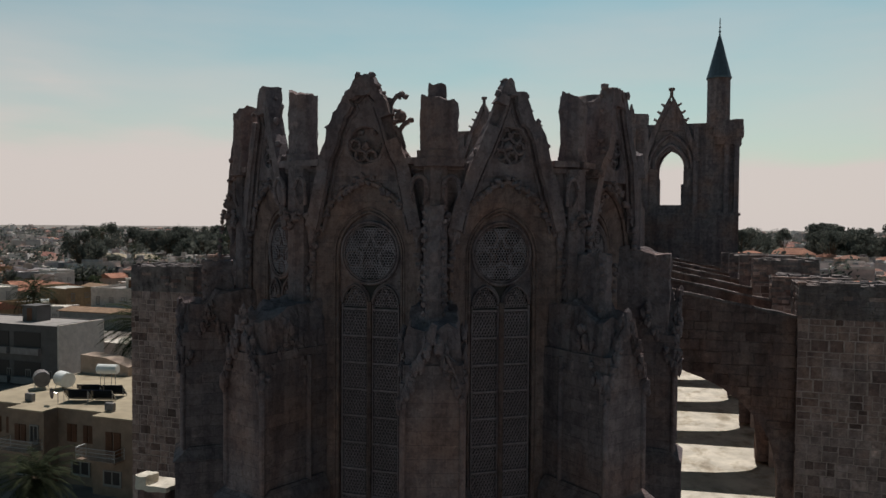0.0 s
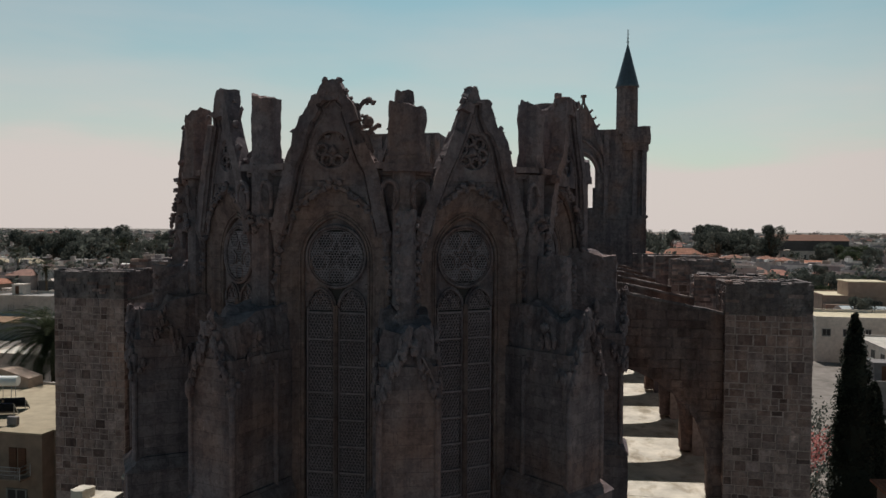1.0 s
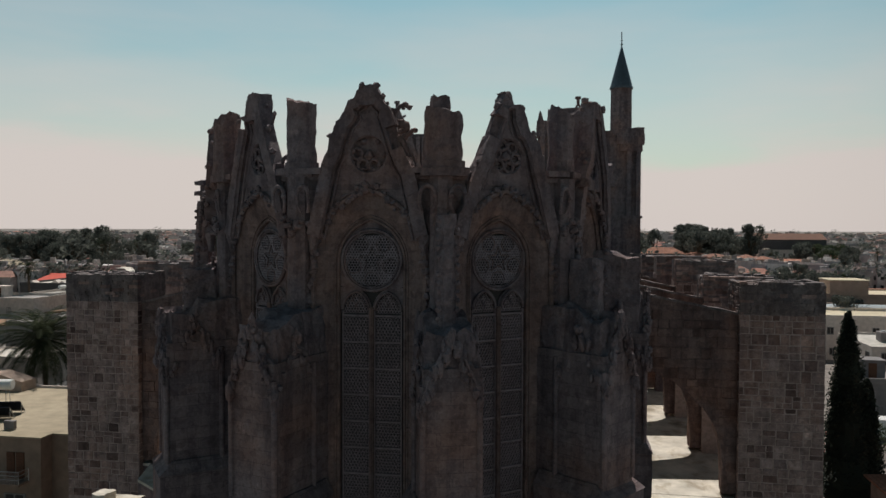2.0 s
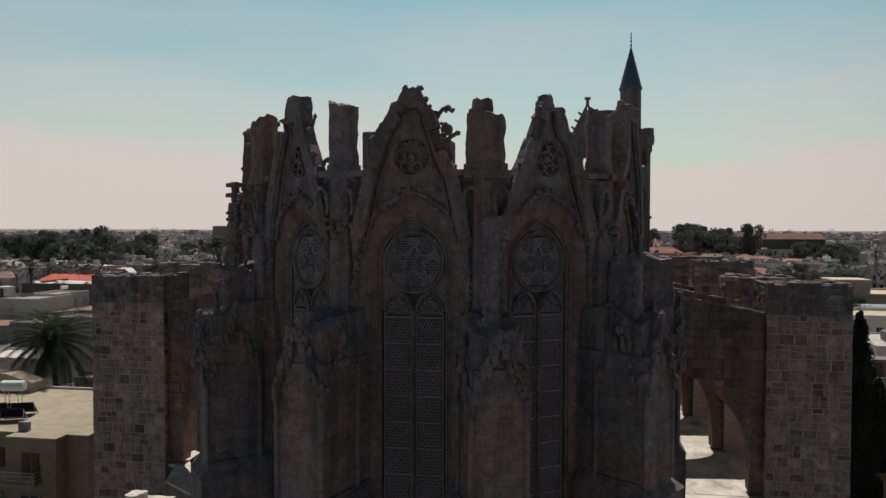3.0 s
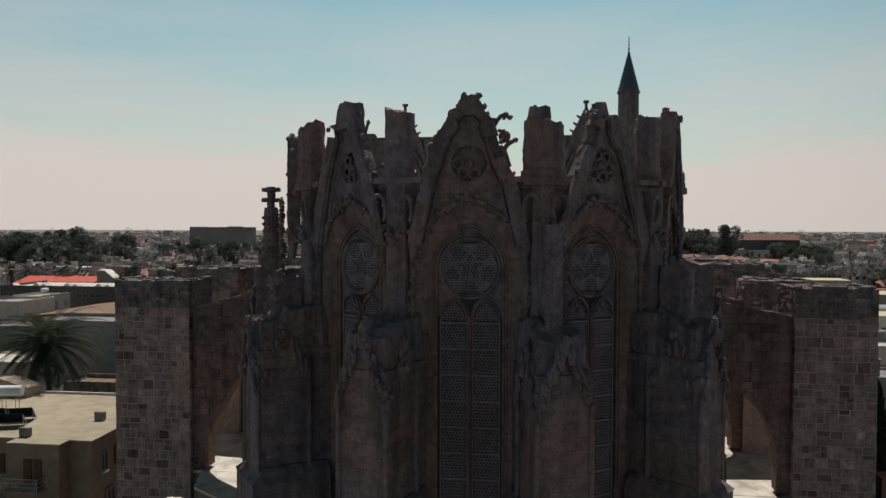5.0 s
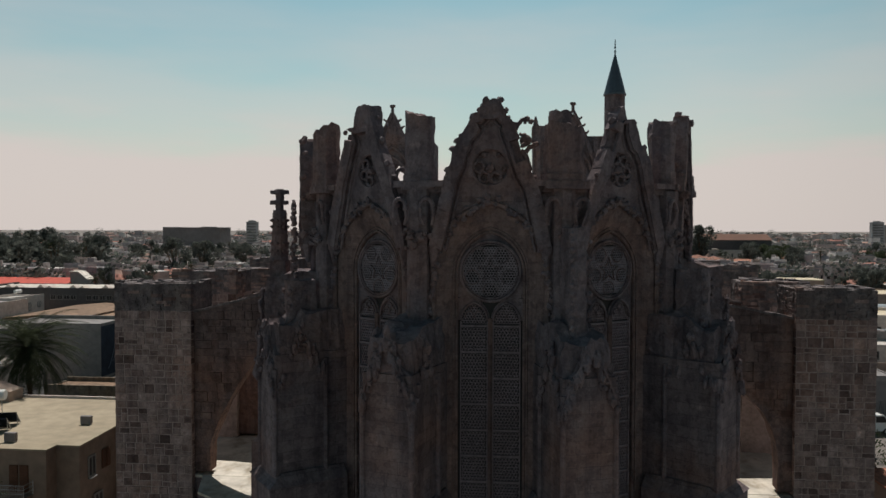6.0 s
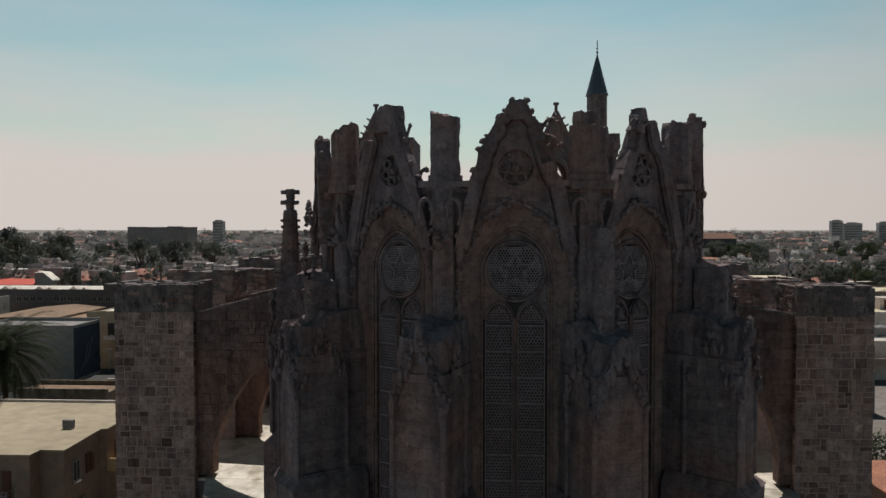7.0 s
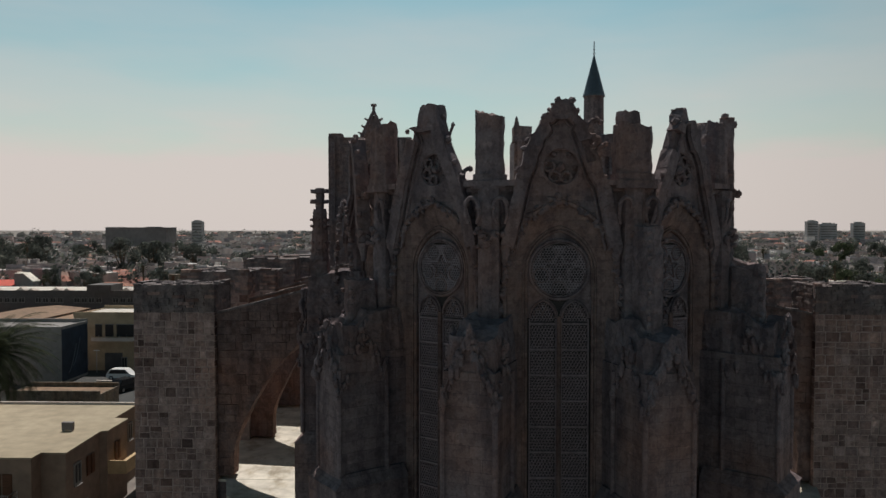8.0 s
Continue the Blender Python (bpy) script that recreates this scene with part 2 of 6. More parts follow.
def lump(bm, at, r, seed=0, squash=1.0):
    """A worn, knobbly bit of carving."""
    c = bmesh.ops.create_icosphere(bm, subdivisions=1, radius=r, matrix=Matrix.Translation(at))
    for v in c["verts"]:
        d = v.co - Vector(at)
        k = 1.0 + 0.45 * noise.noise(v.co * (1.3 / r) + Vector((seed, 0, 0)))
        v.co = Vector(at) + Vector((d.x, d.y, d.z * squash)) * k
    return bm


def tube(bm, pts, r, n=6, closed=False):
    """A round moulding along points."""
    pts = [Vector(p) for p in pts]
    rings = []
    m = len(pts)
    for i, p in enumerate(pts):
        a = pts[(i - 1) % m] if closed or i else p
        b = pts[(i + 1) % m] if closed or i < m - 1 else p
        d = (b - a).normalized()
        side = d.orthogonal().normalized() if abs(d.y) > 0.95 else d.cross(Vector((0, 1, 0))).normalized()
        up = side.cross(d).normalized()
        rings.append([bm.verts.new(p + (side * math.cos(2 * math.pi * k / n) + up * math.sin(2 * math.pi * k / n)) * r) for k in range(n)])
    for i in range(m if closed else m - 1):
        a, b = rings[i], rings[(i + 1) % m]
        for k in range(n):
            bm.faces.new((a[k], a[(k + 1) % n], b[(k + 1) % n], b[k]))
    if not closed:
        bm.faces.new(rings[0][::-1])
        bm.faces.new(rings[-1])
    return bm


def wear(bm, amp, scale, cut=0.0, seed=0.0):
    """Weather a mesh: long edges are cut, then all points wander by a noise."""
    if cut:
        for _ in range(5):
            long = [e for e in bm.edges if e.calc_length() > cut]
            if not long or len(bm.faces) > 24000:
                break
            bmesh.ops.subdivide_edges(bm, edges=long, cuts=1, use_grid_fill=True)
            bmesh.ops.triangulate(bm, faces=[f for f in bm.faces if len(f.verts) > 4])
    s = Vector((seed, seed * 1.7, seed * 0.3))
    for v in bm.verts:
        p = v.co * scale + s
        v.co += Vector((noise.noise(p), noise.noise(p + Vector((31, 0, 0))), noise.noise(p + Vector((0, 57, 0))))) * amp
        p = v.co * (scale * 3.3) + s
        v.co += Vector((noise.noise(p), noise.noise(p + Vector((31, 0, 0))), noise.noise(p + Vector((0, 57, 0))))) * (amp * 0.45)
    return bm


def fold(bm, amp, seed=0.0):
    """Upright flutes and folds, as of worn canopy work."""
    s = Vector((seed, seed * 0.7, 0))
    for v in bm.verts:
        p = Vector((v.co.x * 4.6, v.co.y * 4.6, v.co.z * 0.9)) + s
        q = Vector((v.co.x * 9.5, v.co.y * 9.5, v.co.z * 2.2)) + s
        k = noise.noise(p) + 0.5 * noise.noise(q)
        v.co.x += amp * k
        v.co.y += amp * (noise.noise(p + Vector((17, 0, 0))) + 0.5 * noise.noise(q + Vector((0, 23, 0))))
    return bm


def arch_points(w, spring, apex, n=10):
    """A pointed arch of half width w, from its left foot over the apex to its right foot, as (x, z)."""
    h = apex - spring
    c = (h * h - w * w) / (2 * w)
    r = w + c
    right = []
    for i in range(n + 1):
        a = math.asin(h / r) * i / n
        right.append((-c + r * math.cos(a), spring + r * math.sin(a)))
    return [(-x, z) for x, z in right] + right[-2::-1]


def arch_panel(bm, half, z0, z1, w, spring, apex, y0, y1):
    """A wall panel with a pointed opening down to its foot."""
    for s in (-1, 1):
        xs = sorted((s * half, s * w))
        box(bm, xs[0], xs[1], y0, y1, z0, spring)
    pts = arch_points(w, spring, apex)
    pts = [(-half, spring)] + pts + [(half, spring)]
    for (xa, za), (xb, zb) in zip(pts, pts[1:]):
        if xb - xa < 1e-4:
            continue
        plate(bm, [(xa, za), (xb, zb), (xb, z1), (xa, z1)], y0, y1)
    return bm


def radial_panel(bm, cx, cz, r, outline, y0, y1, n=48):
    """A plate with a round hole of radius r about (cx, cz)."""
    def reach(a):
        d, best = (math.cos(a), math.sin(a)), None
        for (x0, z0), (x1, z1) in zip(outline, outline[1:] + outline[:1]):
            ex, ez = x1 - x0, z1 - z0
            det = d[0] * -ez + d[1] * ex
            if abs(det) < 1e-9:
                continue
            qx, qz = x0 - cx, z0 - cz
            t = (qx * -ez + qz * ex) / det
            s = (d[0] * qz - d[1] * qx) / det
            if t > 0 and -1e-6 <= s <= 1 + 1e-6 and (best is None or t > best):
                best = t
        return max(best or r, r + 0.02)
    rows = []
    for i in range(n):
        a = 2 * math.pi * i / n
        k = reach(a)
        rows.append([bm.verts.new((cx + math.cos(a) * q, y, cz + math.sin(a) * q)) for q, y in ((r, y0), (k, y0), (k, y1), (r, y1))])
    for i in range(n):
        a, b = rows[i], rows[(i + 1) % n]
        for j in range(4):
            bm.faces.new((a[j], a[(j + 1) % 4], b[(j + 1) % 4], b[j]))
    return bm


# ---- the cathedral: apse ----
APSE = Vector((-0.1, 6.55, 0.0))
FACE = 6.55                      # from the middle of the apse to the face of each of its five sides
CORNER = FACE / math.cos(radians(18))
cathedral = thing("cathedral", "ruined dark sandstone gothic cathedral with broken gables and flying buttresses", "church")


def outward(deg, reach):
    """A frame on the apse at an angle from its middle axis: x along the wall, y inwards, z up."""
    a = radians(deg)
    m = Matrix.Rotation(a, 4, "Z")
    p = APSE + Vector((math.sin(a), -math.cos(a), 0)) * reach
    return Matrix.Translation(p) @ m


SPRING = 21.25
ARCH = (1.64, 23.32, 0.0, 0.24)


def jamb_line(w, apex, y, foot=8.0):
    return [(-w, y, foot)] + [(x, y, z) for x, z in arch_points(w, SPRING, apex)] + [(w, y, foot)]


def splay(bm, a, b, foot=6.0):
    """A slanting reveal between two pointed arches, each (half width, apex, depth)."""
    lines = []
    for w, apex, y in (a, b):
        pts = [(-w, foot)] + arch_points(w, SPRING, apex) + [(w, foot)]
        lines.append([bm.verts.new((x, y, z)) for x, z in pts])
    for i in range(len(lines[0]) - 1):
        bm.faces.new((lines[0][i], lines[0][i + 1], lines[1][i + 1], lines[1][i]))


def hex_ring(bm, x, y, z, r, hole=0.68, depth=0.05, n=6):
    out, inn, back = [], [], []
    for i in range(n):
        a = 2 * math.pi * (i + 0.5) / n
        out.append(bm.verts.new((x + r * math.cos(a), y, z + r * math.sin(a))))
        inn.append(bm.verts.new((x + r * hole * math.cos(a), y, z + r * hole * math.sin(a))))
        back.append(bm.verts.new((x + r * hole * math.cos(a), y + depth, z + r * hole * math.sin(a))))
    for i in range(n):
        j = (i + 1) % n
        bm.faces.new((out[i], out[j], inn[j], inn[i]))
        bm.faces.new((inn[i], inn[j], back[j], back[i]))


def make_window(deg, first=None):
    """Tall two-light window with a rose, its moulded orders and pierced plaster screens."""
    m = outward(deg, FACE)
    if first:
        win = again(first, cathedral, m, "window")
        for child in first.children:
            again(child, win, child.matrix_basis)
        return win
    bm = bmesh.new()
    splay(bm, (1.62, 23.30, 0.04), (1.30, 22.92, 0.15))
    splay(bm, (1.30, 22.92, 0.15), (1.08, 22.62, 0.32))
    arch_panel(bm, 1.5, 6.0, 23.6, 0.98, SPRING, 22.48, 0.32, 0.58)
    tube(bm, jamb_line(1.68, 23.38, -0.02), 0.085, 6)
    tube(bm, jamb_line(1.10, 22.64, 0.28), 0.03, 5)
    tube(bm, jamb_line(1.01, 22.52, 0.31), 0.045, 6)
    win = part("window", bm, REVEAL, cathedral, "deep moulded pointed window with pierced screens", m)
    # mullion, transoms, rose, heads
    bm = bmesh.new()
    prism(bm, [(-0.07, 0.28), (0.0, 0.20), (0.07, 0.28), (0.07, 0.46), (-0.07, 0.46)], 6.0, 19.9)
    part("mullion", bm, REVEAL, win)
    for cx in (-0.49, 0.49):
        bm = bmesh.new()
        outer, inner = arch_points(0.475, 19.84, 20.50, 8), arch_points(0.385, 19.84, 20.34, 8)
        for k in range(len(outer) - 1):
            plate(bm, [(cx + x, z) for x, z in (outer[k], outer[k + 1], inner[k + 1], inner[k])], 0.40, 0.455)
            (xa, za), (xb, zb) = outer[k], outer[k + 1]
            if cx * (xa + xb) > 0:
                plate(bm, [(cx + xa, za), (cx + xb, zb), (2 * cx, zb), (2 * cx, za)], 0.41, 0.455)
        bmesh.ops.remove_doubles(bm, verts=bm.verts, dist=0.001)
        part("light_head", bm, CARVED, win)
        bm = bmesh.new()
        tube(bm, [(cx + x, 0.36, z) for x, z in arch_points(0.40, 19.84, 20.38, 6)], 0.04, 6)
        part("head_arch", bm, CARVED, win)
        for q, zz, rr in ((-0.14, 19.98, 0.13), (0.14, 19.98, 0.13), (0.0, 20.15, 0.11)):
            bm = bmesh.new()
            tube(bm, [(cx + q + rr * math.cos(k * math.pi / 5), 0.385, zz + rr * math.sin(k * math.pi / 5)) for k in range(-1, 7)], 0.022, 5)
            part("foil", bm, CARVED, win)
        bm = bmesh.new()
        for row in range(7):
            for col in range(-4, 5):
                x, z = (col + 0.5 * (row % 2)) * 0.088, 19.78 + row * 0.08
                if abs(x) < 0.36 * (1 - max(0.0, (z - 19.84) / 0.52) ** 2) and z < 20.32:
                    hex_ring(bm, cx + x, 0.41, z, 0.052, 0.66)
        tagged(part("pierced_infill", bm, SCREEN, win), kind="stuff")
    bm = bmesh.new()
    radial_panel(bm, 0.0, 21.32, 0.86, [(-0.98, 20.50), (0.98, 20.50)] + arch_points(0.98, SPRING, 22.48)[::-1], 0.40, 0.455, 56)
    part("spandrel", bm, CARVED, win)
    bm = bmesh.new()
    cz = 21.32
    for r, t in ((0.90, 0.05), (0.82, 0.022)):
        tube(bm, [(r * math.cos(k * math.pi / 20), 0.34, cz + r * math.sin(k * math.pi / 20)) for k in range(40)], t, 6, closed=True)
    for i in range(5):
        a = math.pi / 2 + math.pi / 5 + i * math.pi * 0.4
        px, pz = 0.58 * math.cos(a), cz + 0.58 * math.sin(a)
        tube(bm, [(px + 0.22 * math.cos(k * math.pi / 8), 0.37, pz + 0.22 * math.sin(k * math.pi / 8)) for k in range(16)], 0.016, 5, closed=True)
    star = [((0.40 if k % 2 == 0 else 0.17) * math.cos(math.pi / 2 + k * math.pi / 5), 0.365, cz + (0.40 if k % 2 == 0 else 0.17) * math.sin(math.pi / 2 + k * math.pi / 5)) for k in range(10)]
    tube(bm, star, 0.022, 5, closed=True)
    part("rose_tracery", bm, CARVED, win)
    bm = bmesh.new()
    for row in range(-9, 10):
        for col in range(-10, 11):
            x = (col + 0.5 * (row % 2)) * 0.088
            z = row * 0.088 * 0.87
            d = math.hypot(x, z)
            a = math.atan2(z, x)
            star = 0.25 + 0.11 * math.cos(5 * (a - math.pi / 2))
            k = round((a - math.pi / 2 - math.pi / 5) / (0.4 * math.pi)) * 0.4 * math.pi + math.pi / 2 + math.pi / 5
            petal = math.hypot(x - 0.58 * math.cos(k), z - 0.58 * math.sin(k))
            if d < 0.81:
                hex_ring(bm, x, 0.38, cz + z, 0.052, 0.74 if d < star or petal < 0.19 else 0.52)
    part("rose_screen", bm, ROSE, win, "pierced plaster rose screen")
    for cx in (-0.49, 0.49):
        bm = bmesh.new()
        z = 19.66
        while z > 13.0:
            box(bm, cx - 0.42, cx + 0.42, 0.36, 0.44, z - 0.03, z + 0.03)
            for row in range(8):
                for col in range(8):
                    x = -0.36 + col * 0.1 + 0.05 * (row % 2)
                    if x < 0.39:
                        hex_ring(bm, cx + x, 0.40, z - 0.10 - row * 0.092, 0.056)
            z -= 0.79
        box(bm, cx - 0.42, cx - 0.385, 0.36, 0.44, 6.0, 19.8)
        box(bm, cx + 0.385, cx + 0.42, 0.36, 0.44, 6.0, 19.8)
        part("light_screen", bm, SCREEN, win, "pierced plaster screen panels")
    # the sheet's near-black colour stands for the unlit nave behind the screens
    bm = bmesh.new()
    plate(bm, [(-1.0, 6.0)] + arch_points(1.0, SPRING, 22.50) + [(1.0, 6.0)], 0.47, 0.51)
    part("pane", bm, GLASS, win, "glass pane, near black for the unlit interior")
    return win


def coping_stones(parent, line, seed):
    """The raking coping of a gable, stone by stone."""
    rng = random.Random(int(seed * 100))
    inner = inset(line, 0.36)
    for (a, b), (c, d) in zip(zip(line, line[1:]), zip(inner, inner[1:])):
        k = max(1, round(math.hypot(b[0] - a[0], b[1] - a[1]) / 0.5))
        for i in range(k):
            f0, f1 = i / k + 0.001, (i + 1) / k - 0.001
            if rng.random() < 0.04 and b[1] > 24.3:
                continue
            mix = lambda p, q, f: (p[0] + (q[0] - p[0]) * f, p[1] + (q[1] - p[1]) * f)
            off = rng.uniform(-0.008, 0.008)
            bm = bmesh.new()
            y0 = -0.27 + rng.uniform(-0.012, 0.01)
            plate(bm, [mix(a, b, f0), mix(a, b, f1), mix(c, d, f1), mix(c, d, f0)], y0, 0.17)
            bmesh.ops.subdivide_edges(bm, edges=[e for e in bm.edges if e.calc_length() > 0.2], cuts=1, use_grid_fill=True)
            bmesh.ops.triangulate(bm, faces=[f for f in bm.faces if len(f.verts) > 4])
            for v in bm.verts:
                v.co.x += off
            wear(bm, 0.028, 3.5, 0.0, seed)
            part("coping_stone", bm, CARVED, parent)


FOOT_L, FOOT_R = [(-1.66, 22.70), (-1.80, 22.10)], [(1.66, 22.70), (1.80, 22.10)]
# angle, how far it stands out, left line, right line, missing rosette petals, rosette (middle, radius),
# crown block (left, right, foot, top, front, back), seed
GABLES = [
    (-72, 0.53, [(-0.14, 25.70), (-0.15, 24.9), (-0.17, 23.9), (-0.75, 23.4)] + FOOT_L, [(0.45, 25.76), (0.58, 25.66), (0.74, 25.34), (0.98, 24.90), (1.34, 24.00)] + FOOT_R, (1, 2), (0.47, 0.42), None, 3.0),
    (-36, 0.0, [(-0.44, 26.06), (-0.47, 25.80), (-0.84, 25.77), (-0.88, 25.45), (-1.06, 24.95), (-1.32, 24.15)] + FOOT_L, [(0.32, 26.10), (0.46, 25.62), (0.73, 24.92), (1.04, 24.28), (1.34, 23.60)] + FOOT_R, (0, 4), (0.0, 0.55), (-0.44, 0.31, 25.62, 26.46, -0.28, 0.26), 9.0),
    (0, 0.0, [(-0.10, 26.38), (-0.28, 26.22), (-0.38, 25.97), (-0.50, 25.84), (-0.62, 25.80), (-0.68, 25.62), (-0.80, 25.42), (-0.92, 25.34), (-1.00, 25.08), (-1.11, 24.88), (-1.17, 24.52), (-1.34, 24.16)] + FOOT_L, [(0.24, 26.38), (0.36, 26.16), (0.46, 25.92), (0.62, 25.76), (0.72, 25.62), (0.86, 25.24), (1.06, 24.60), (1.21, 24.22), (1.40, 23.90)] + FOOT_R, (0, 1, 5), (0.0, 0.58), (-0.20, 0.25, 25.80, 26.42, -0.27, 0.20), 5.0),
    (36, 0.0, [(-0.24, 25.88), (-0.43, 25.63), (-0.66, 25.00), (-0.90, 24.42), (-1.08, 24.08)] + FOOT_L, [(0.15, 25.93), (0.42, 25.94), (0.58, 25.58), (0.74, 25.15), (0.91, 25.06), (1.10, 24.72), (1.24, 24.10)] + FOOT_R, (), (0.06, 0.58), (-0.21, 0.16, 25.80, 26.31, -0.20, 0.26), 14.0),
    (72, 0.14, [(-0.30, 26.42), (-0.38, 25.90), (-0.44, 25.20), (-0.60, 24.60), (-1.20, 23.90)] + FOOT_L, [(0.50, 26.42), (0.76, 26.08), (1.05, 25.56), (1.40, 24.75), (1.70, 24.04), (1.84, 22.70), (1.90, 22.10)], (3,), (0.42, 0.55), (-0.33, 0.52, 25.9, 26.48, -0.26, 0.20), 21.0),
]


def inset(line, k):
    """The inner line of a coping of about k metres."""
    s = 1 if line[-1][0] > 0 else -1
    return [((x * s - k * (1.0 if z < 25.7 else 0.6)) * s, z - 0.12) for x, z in line]


def carved_lump(seed):
    bm = bmesh.new()
    lump(bm, (0, 0, 0), 1.0, seed)
    me = bpy.data.meshes.new("carved_bit")
    bm.to_mesh(me)
    bm.free()
    me.materials.append(CARVED)
    return me


BITS = [carved_lump(1.7 * i) for i in range(8)]


def carved_bit(name, parent, at, size, rng):
    """One worn leaf or crocket."""
    o = new(name, rng.choice(BITS))
    o.parent = parent
    o.matrix_basis = Matrix.LocRotScale(at, Euler((rng.random() * 6, rng.random() * 6, rng.random() * 6)), (size, size * rng.uniform(0.8, 1.2), size * rng.uniform(0.9, 1.5)))
    return o


def make_gable(deg, out, left, right, missing, rosette, crown, seed):
    m = outward(deg, FACE + out)
    rx, rr = rosette
    bm = bmesh.new()
    outline = [(-1.52, 23.55), (1.52, 23.55)] + [(x - 0.08, z) for x, z in right if z > 23.6][::-1] + [(x + 0.08, z) for x, z in left if z > 23.6]
    radial_panel(bm, rx, 24.42, rr + 0.02, outline, -0.04, 0.22, 56)
    gable = part("gable", wear(bm, 0.025, 2.0, 0.0, seed), CARVED, cathedral, "steep broken stone gable with a carved rosette", m)
    for line, s in ((left, -1), (right, 1)):
        coping_stones(gable, line, seed + s)
        inner = inset(line, 0.34)
        bm = bmesh.new()
        tube(bm, [(x, -0.16, z) for x, z in inner], 0.06, 6)
        tube(bm, [(x - s * 0.13, -0.05, z - 0.06) for x, z in inner], 0.045, 6)
        part("moulding", bm, CARVED, gable)
        # stumps of crockets
        rng = random.Random(int(seed * 10) + s)
        for (x0, z0), (x1, z1) in zip(line, line[1:]):
            k = max(1, int(math.hypot(x1 - x0, z1 - z0) / 0.5))
            for i in range(k):
                f = (i + rng.random() * 0.7) / k
                if rng.random() < 0.75 and not (deg == -72 and -0.5 < x0 < 0):
                    carved_bit("crocket", gable, (x0 + (x1 - x0) * f + s * 0.03, -0.1 + rng.uniform(-0.2, 0.25), z0 + (z1 - z0) * f), rng.uniform(0.06, 0.13), rng)
        # leafy corbel on which the coping ends
        fx, fz = line[-1]
        bm = bmesh.new()
        cx = fx - s * 0.14
        prism(bm, ngon(0.07, 8, cx, -0.08), fz - 0.62, fz - 0.02, 2.9, cx, -0.08)
        bmesh.ops.subdivide_edges(bm, edges=[e for e in bm.edges if e.calc_length() > 0.3], cuts=4)
        bmesh.ops.triangulate(bm, faces=[f for f in bm.faces if len(f.verts) > 4])
        wear(bm, 0.05, 6.0, 0.0, seed + s)
        part("corbel", bm, CARVED, gable)
    if crown:
        bm = bmesh.new()
        u0, u1, z0, z1, y0, y1 = crown
        mid, h = (u0 + u1) / 2, z1 - z0
        plate(bm, [(u0 - 0.04, z0), (u1 + 0.04, z0), (u1 + 0.01, z0 + 0.4 * h), (u1, z0 + 0.72 * h), (u1 - 0.07, z1 - 0.02), (mid + 0.06, z1), (mid - 0.04, z1 - 0.07), (mid - 0.12, z1), (u0 + 0.10, z1 - 0.06), (u0 + 0.01, z0 + 0.6 * h)], y0, y1)
        part("finial_stump", wear(bm, 0.045, 3.6, 0.14, seed + 5), CARVED, gable, "broken finial block")
    # rosette in the gable: a cusped ring of pierced lobes round a boss
    bm = bmesh.new()
    tube(bm, [(rx + rr * math.cos(k * math.pi / 14), 0.02, 24.42 + rr * math.sin(k * math.pi / 14)) for k in range(28)], 0.07, 6, closed=True)
    k6 = rr / 0.57
    for i in range(6):
        a = i * math.pi / 3 + 0.5 + seed * 0.1
        px, pz = rx + 0.34 * k6 * math.cos(a), 24.42 + 0.34 * k6 * math.sin(a)
        if i in missing:
            lump(bm, (rx + 0.42 * k6 * math.cos(a), 0.15, 24.42 + 0.42 * k6 * math.sin(a)), 0.10, i)
            continue
        tube(bm, [(px + 0.155 * k6 * math.cos(q), 0.06, pz + 0.155 * k6 * math.sin(q)) for q in [2 * math.pi * k / 9 for k in range(9)]], 0.045, 5, closed=True)
        for k in range(5):
            q = 2 * math.pi * k / 5 + seed
            lump(bm, (px + 0.14 * k6 * math.cos(q), 0.05, pz + 0.14 * k6 * math.sin(q)), 0.06, seed + i + k)
        lump(bm, (rx + 0.53 * k6 * math.cos(a + 0.52), 0.08, 24.42 + 0.53 * k6 * math.sin(a + 0.52)), 0.07, seed - i)
    lump(bm, (rx, 0.06, 24.42), 0.15 * k6, seed)
    part("rosette", bm, CARVED, gable, "carved rosette, partly broken")
    bm = bmesh.new()
    prism(bm, ngon(rr + 0.06, 24), 0.0, 0.05)
    bmesh.ops.transform(bm, matrix=Matrix.Translation((rx, 0.23, 24.42)) @ Matrix.Rotation(radians(90), 4, "X"), verts=bm.verts)
    part("rosette_back", bm, CARVED, gable)
    # foliage knobs along the outer arch
    rng = random.Random(int(seed * 7))
    pts = arch_points(1.72, 20.9, 23.46, 13)
    for x, z in pts + [(q, 20.75 - 0.26 * k) for q in (-1.78, 1.78) for k in range(5)]:
        for _ in range(3):
            if rng.random() < 0.85:
                carved_bit("carved_leaf", gable, (x + rng.uniform(-0.09, 0.09), -0.07 - out * 0.8, z + rng.uniform(-0.14, 0.14)), rng.uniform(0.055, 0.115), rng)
    return gable


def make_facet(deg):
    bm = bmesh.new()
    w, apex, y0, y1 = ARCH
    arch_panel(bm, 2.128, 0.0, 23.9, w, SPRING, apex, y0, y1)
    box(bm, -2.05, 2.05, 0.86, 1.3, 22.3, 23.9)
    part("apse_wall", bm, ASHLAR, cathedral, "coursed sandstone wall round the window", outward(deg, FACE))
    for s in (-1, 1):
        bm = bmesh.new()
        xs = sorted((s * 2.14, s * 1.36))
        box(bm, xs[0], xs[1], -0.32, 0.5, 23.84, 24.02)
        box(bm, xs[0], xs[1], -0.12, 0.5, 23.68, 23.82)
        part("string_course", wear(bm, 0.02, 3.0, 0.3, deg + s), CARVED, cathedral, "", outward(deg, FACE))


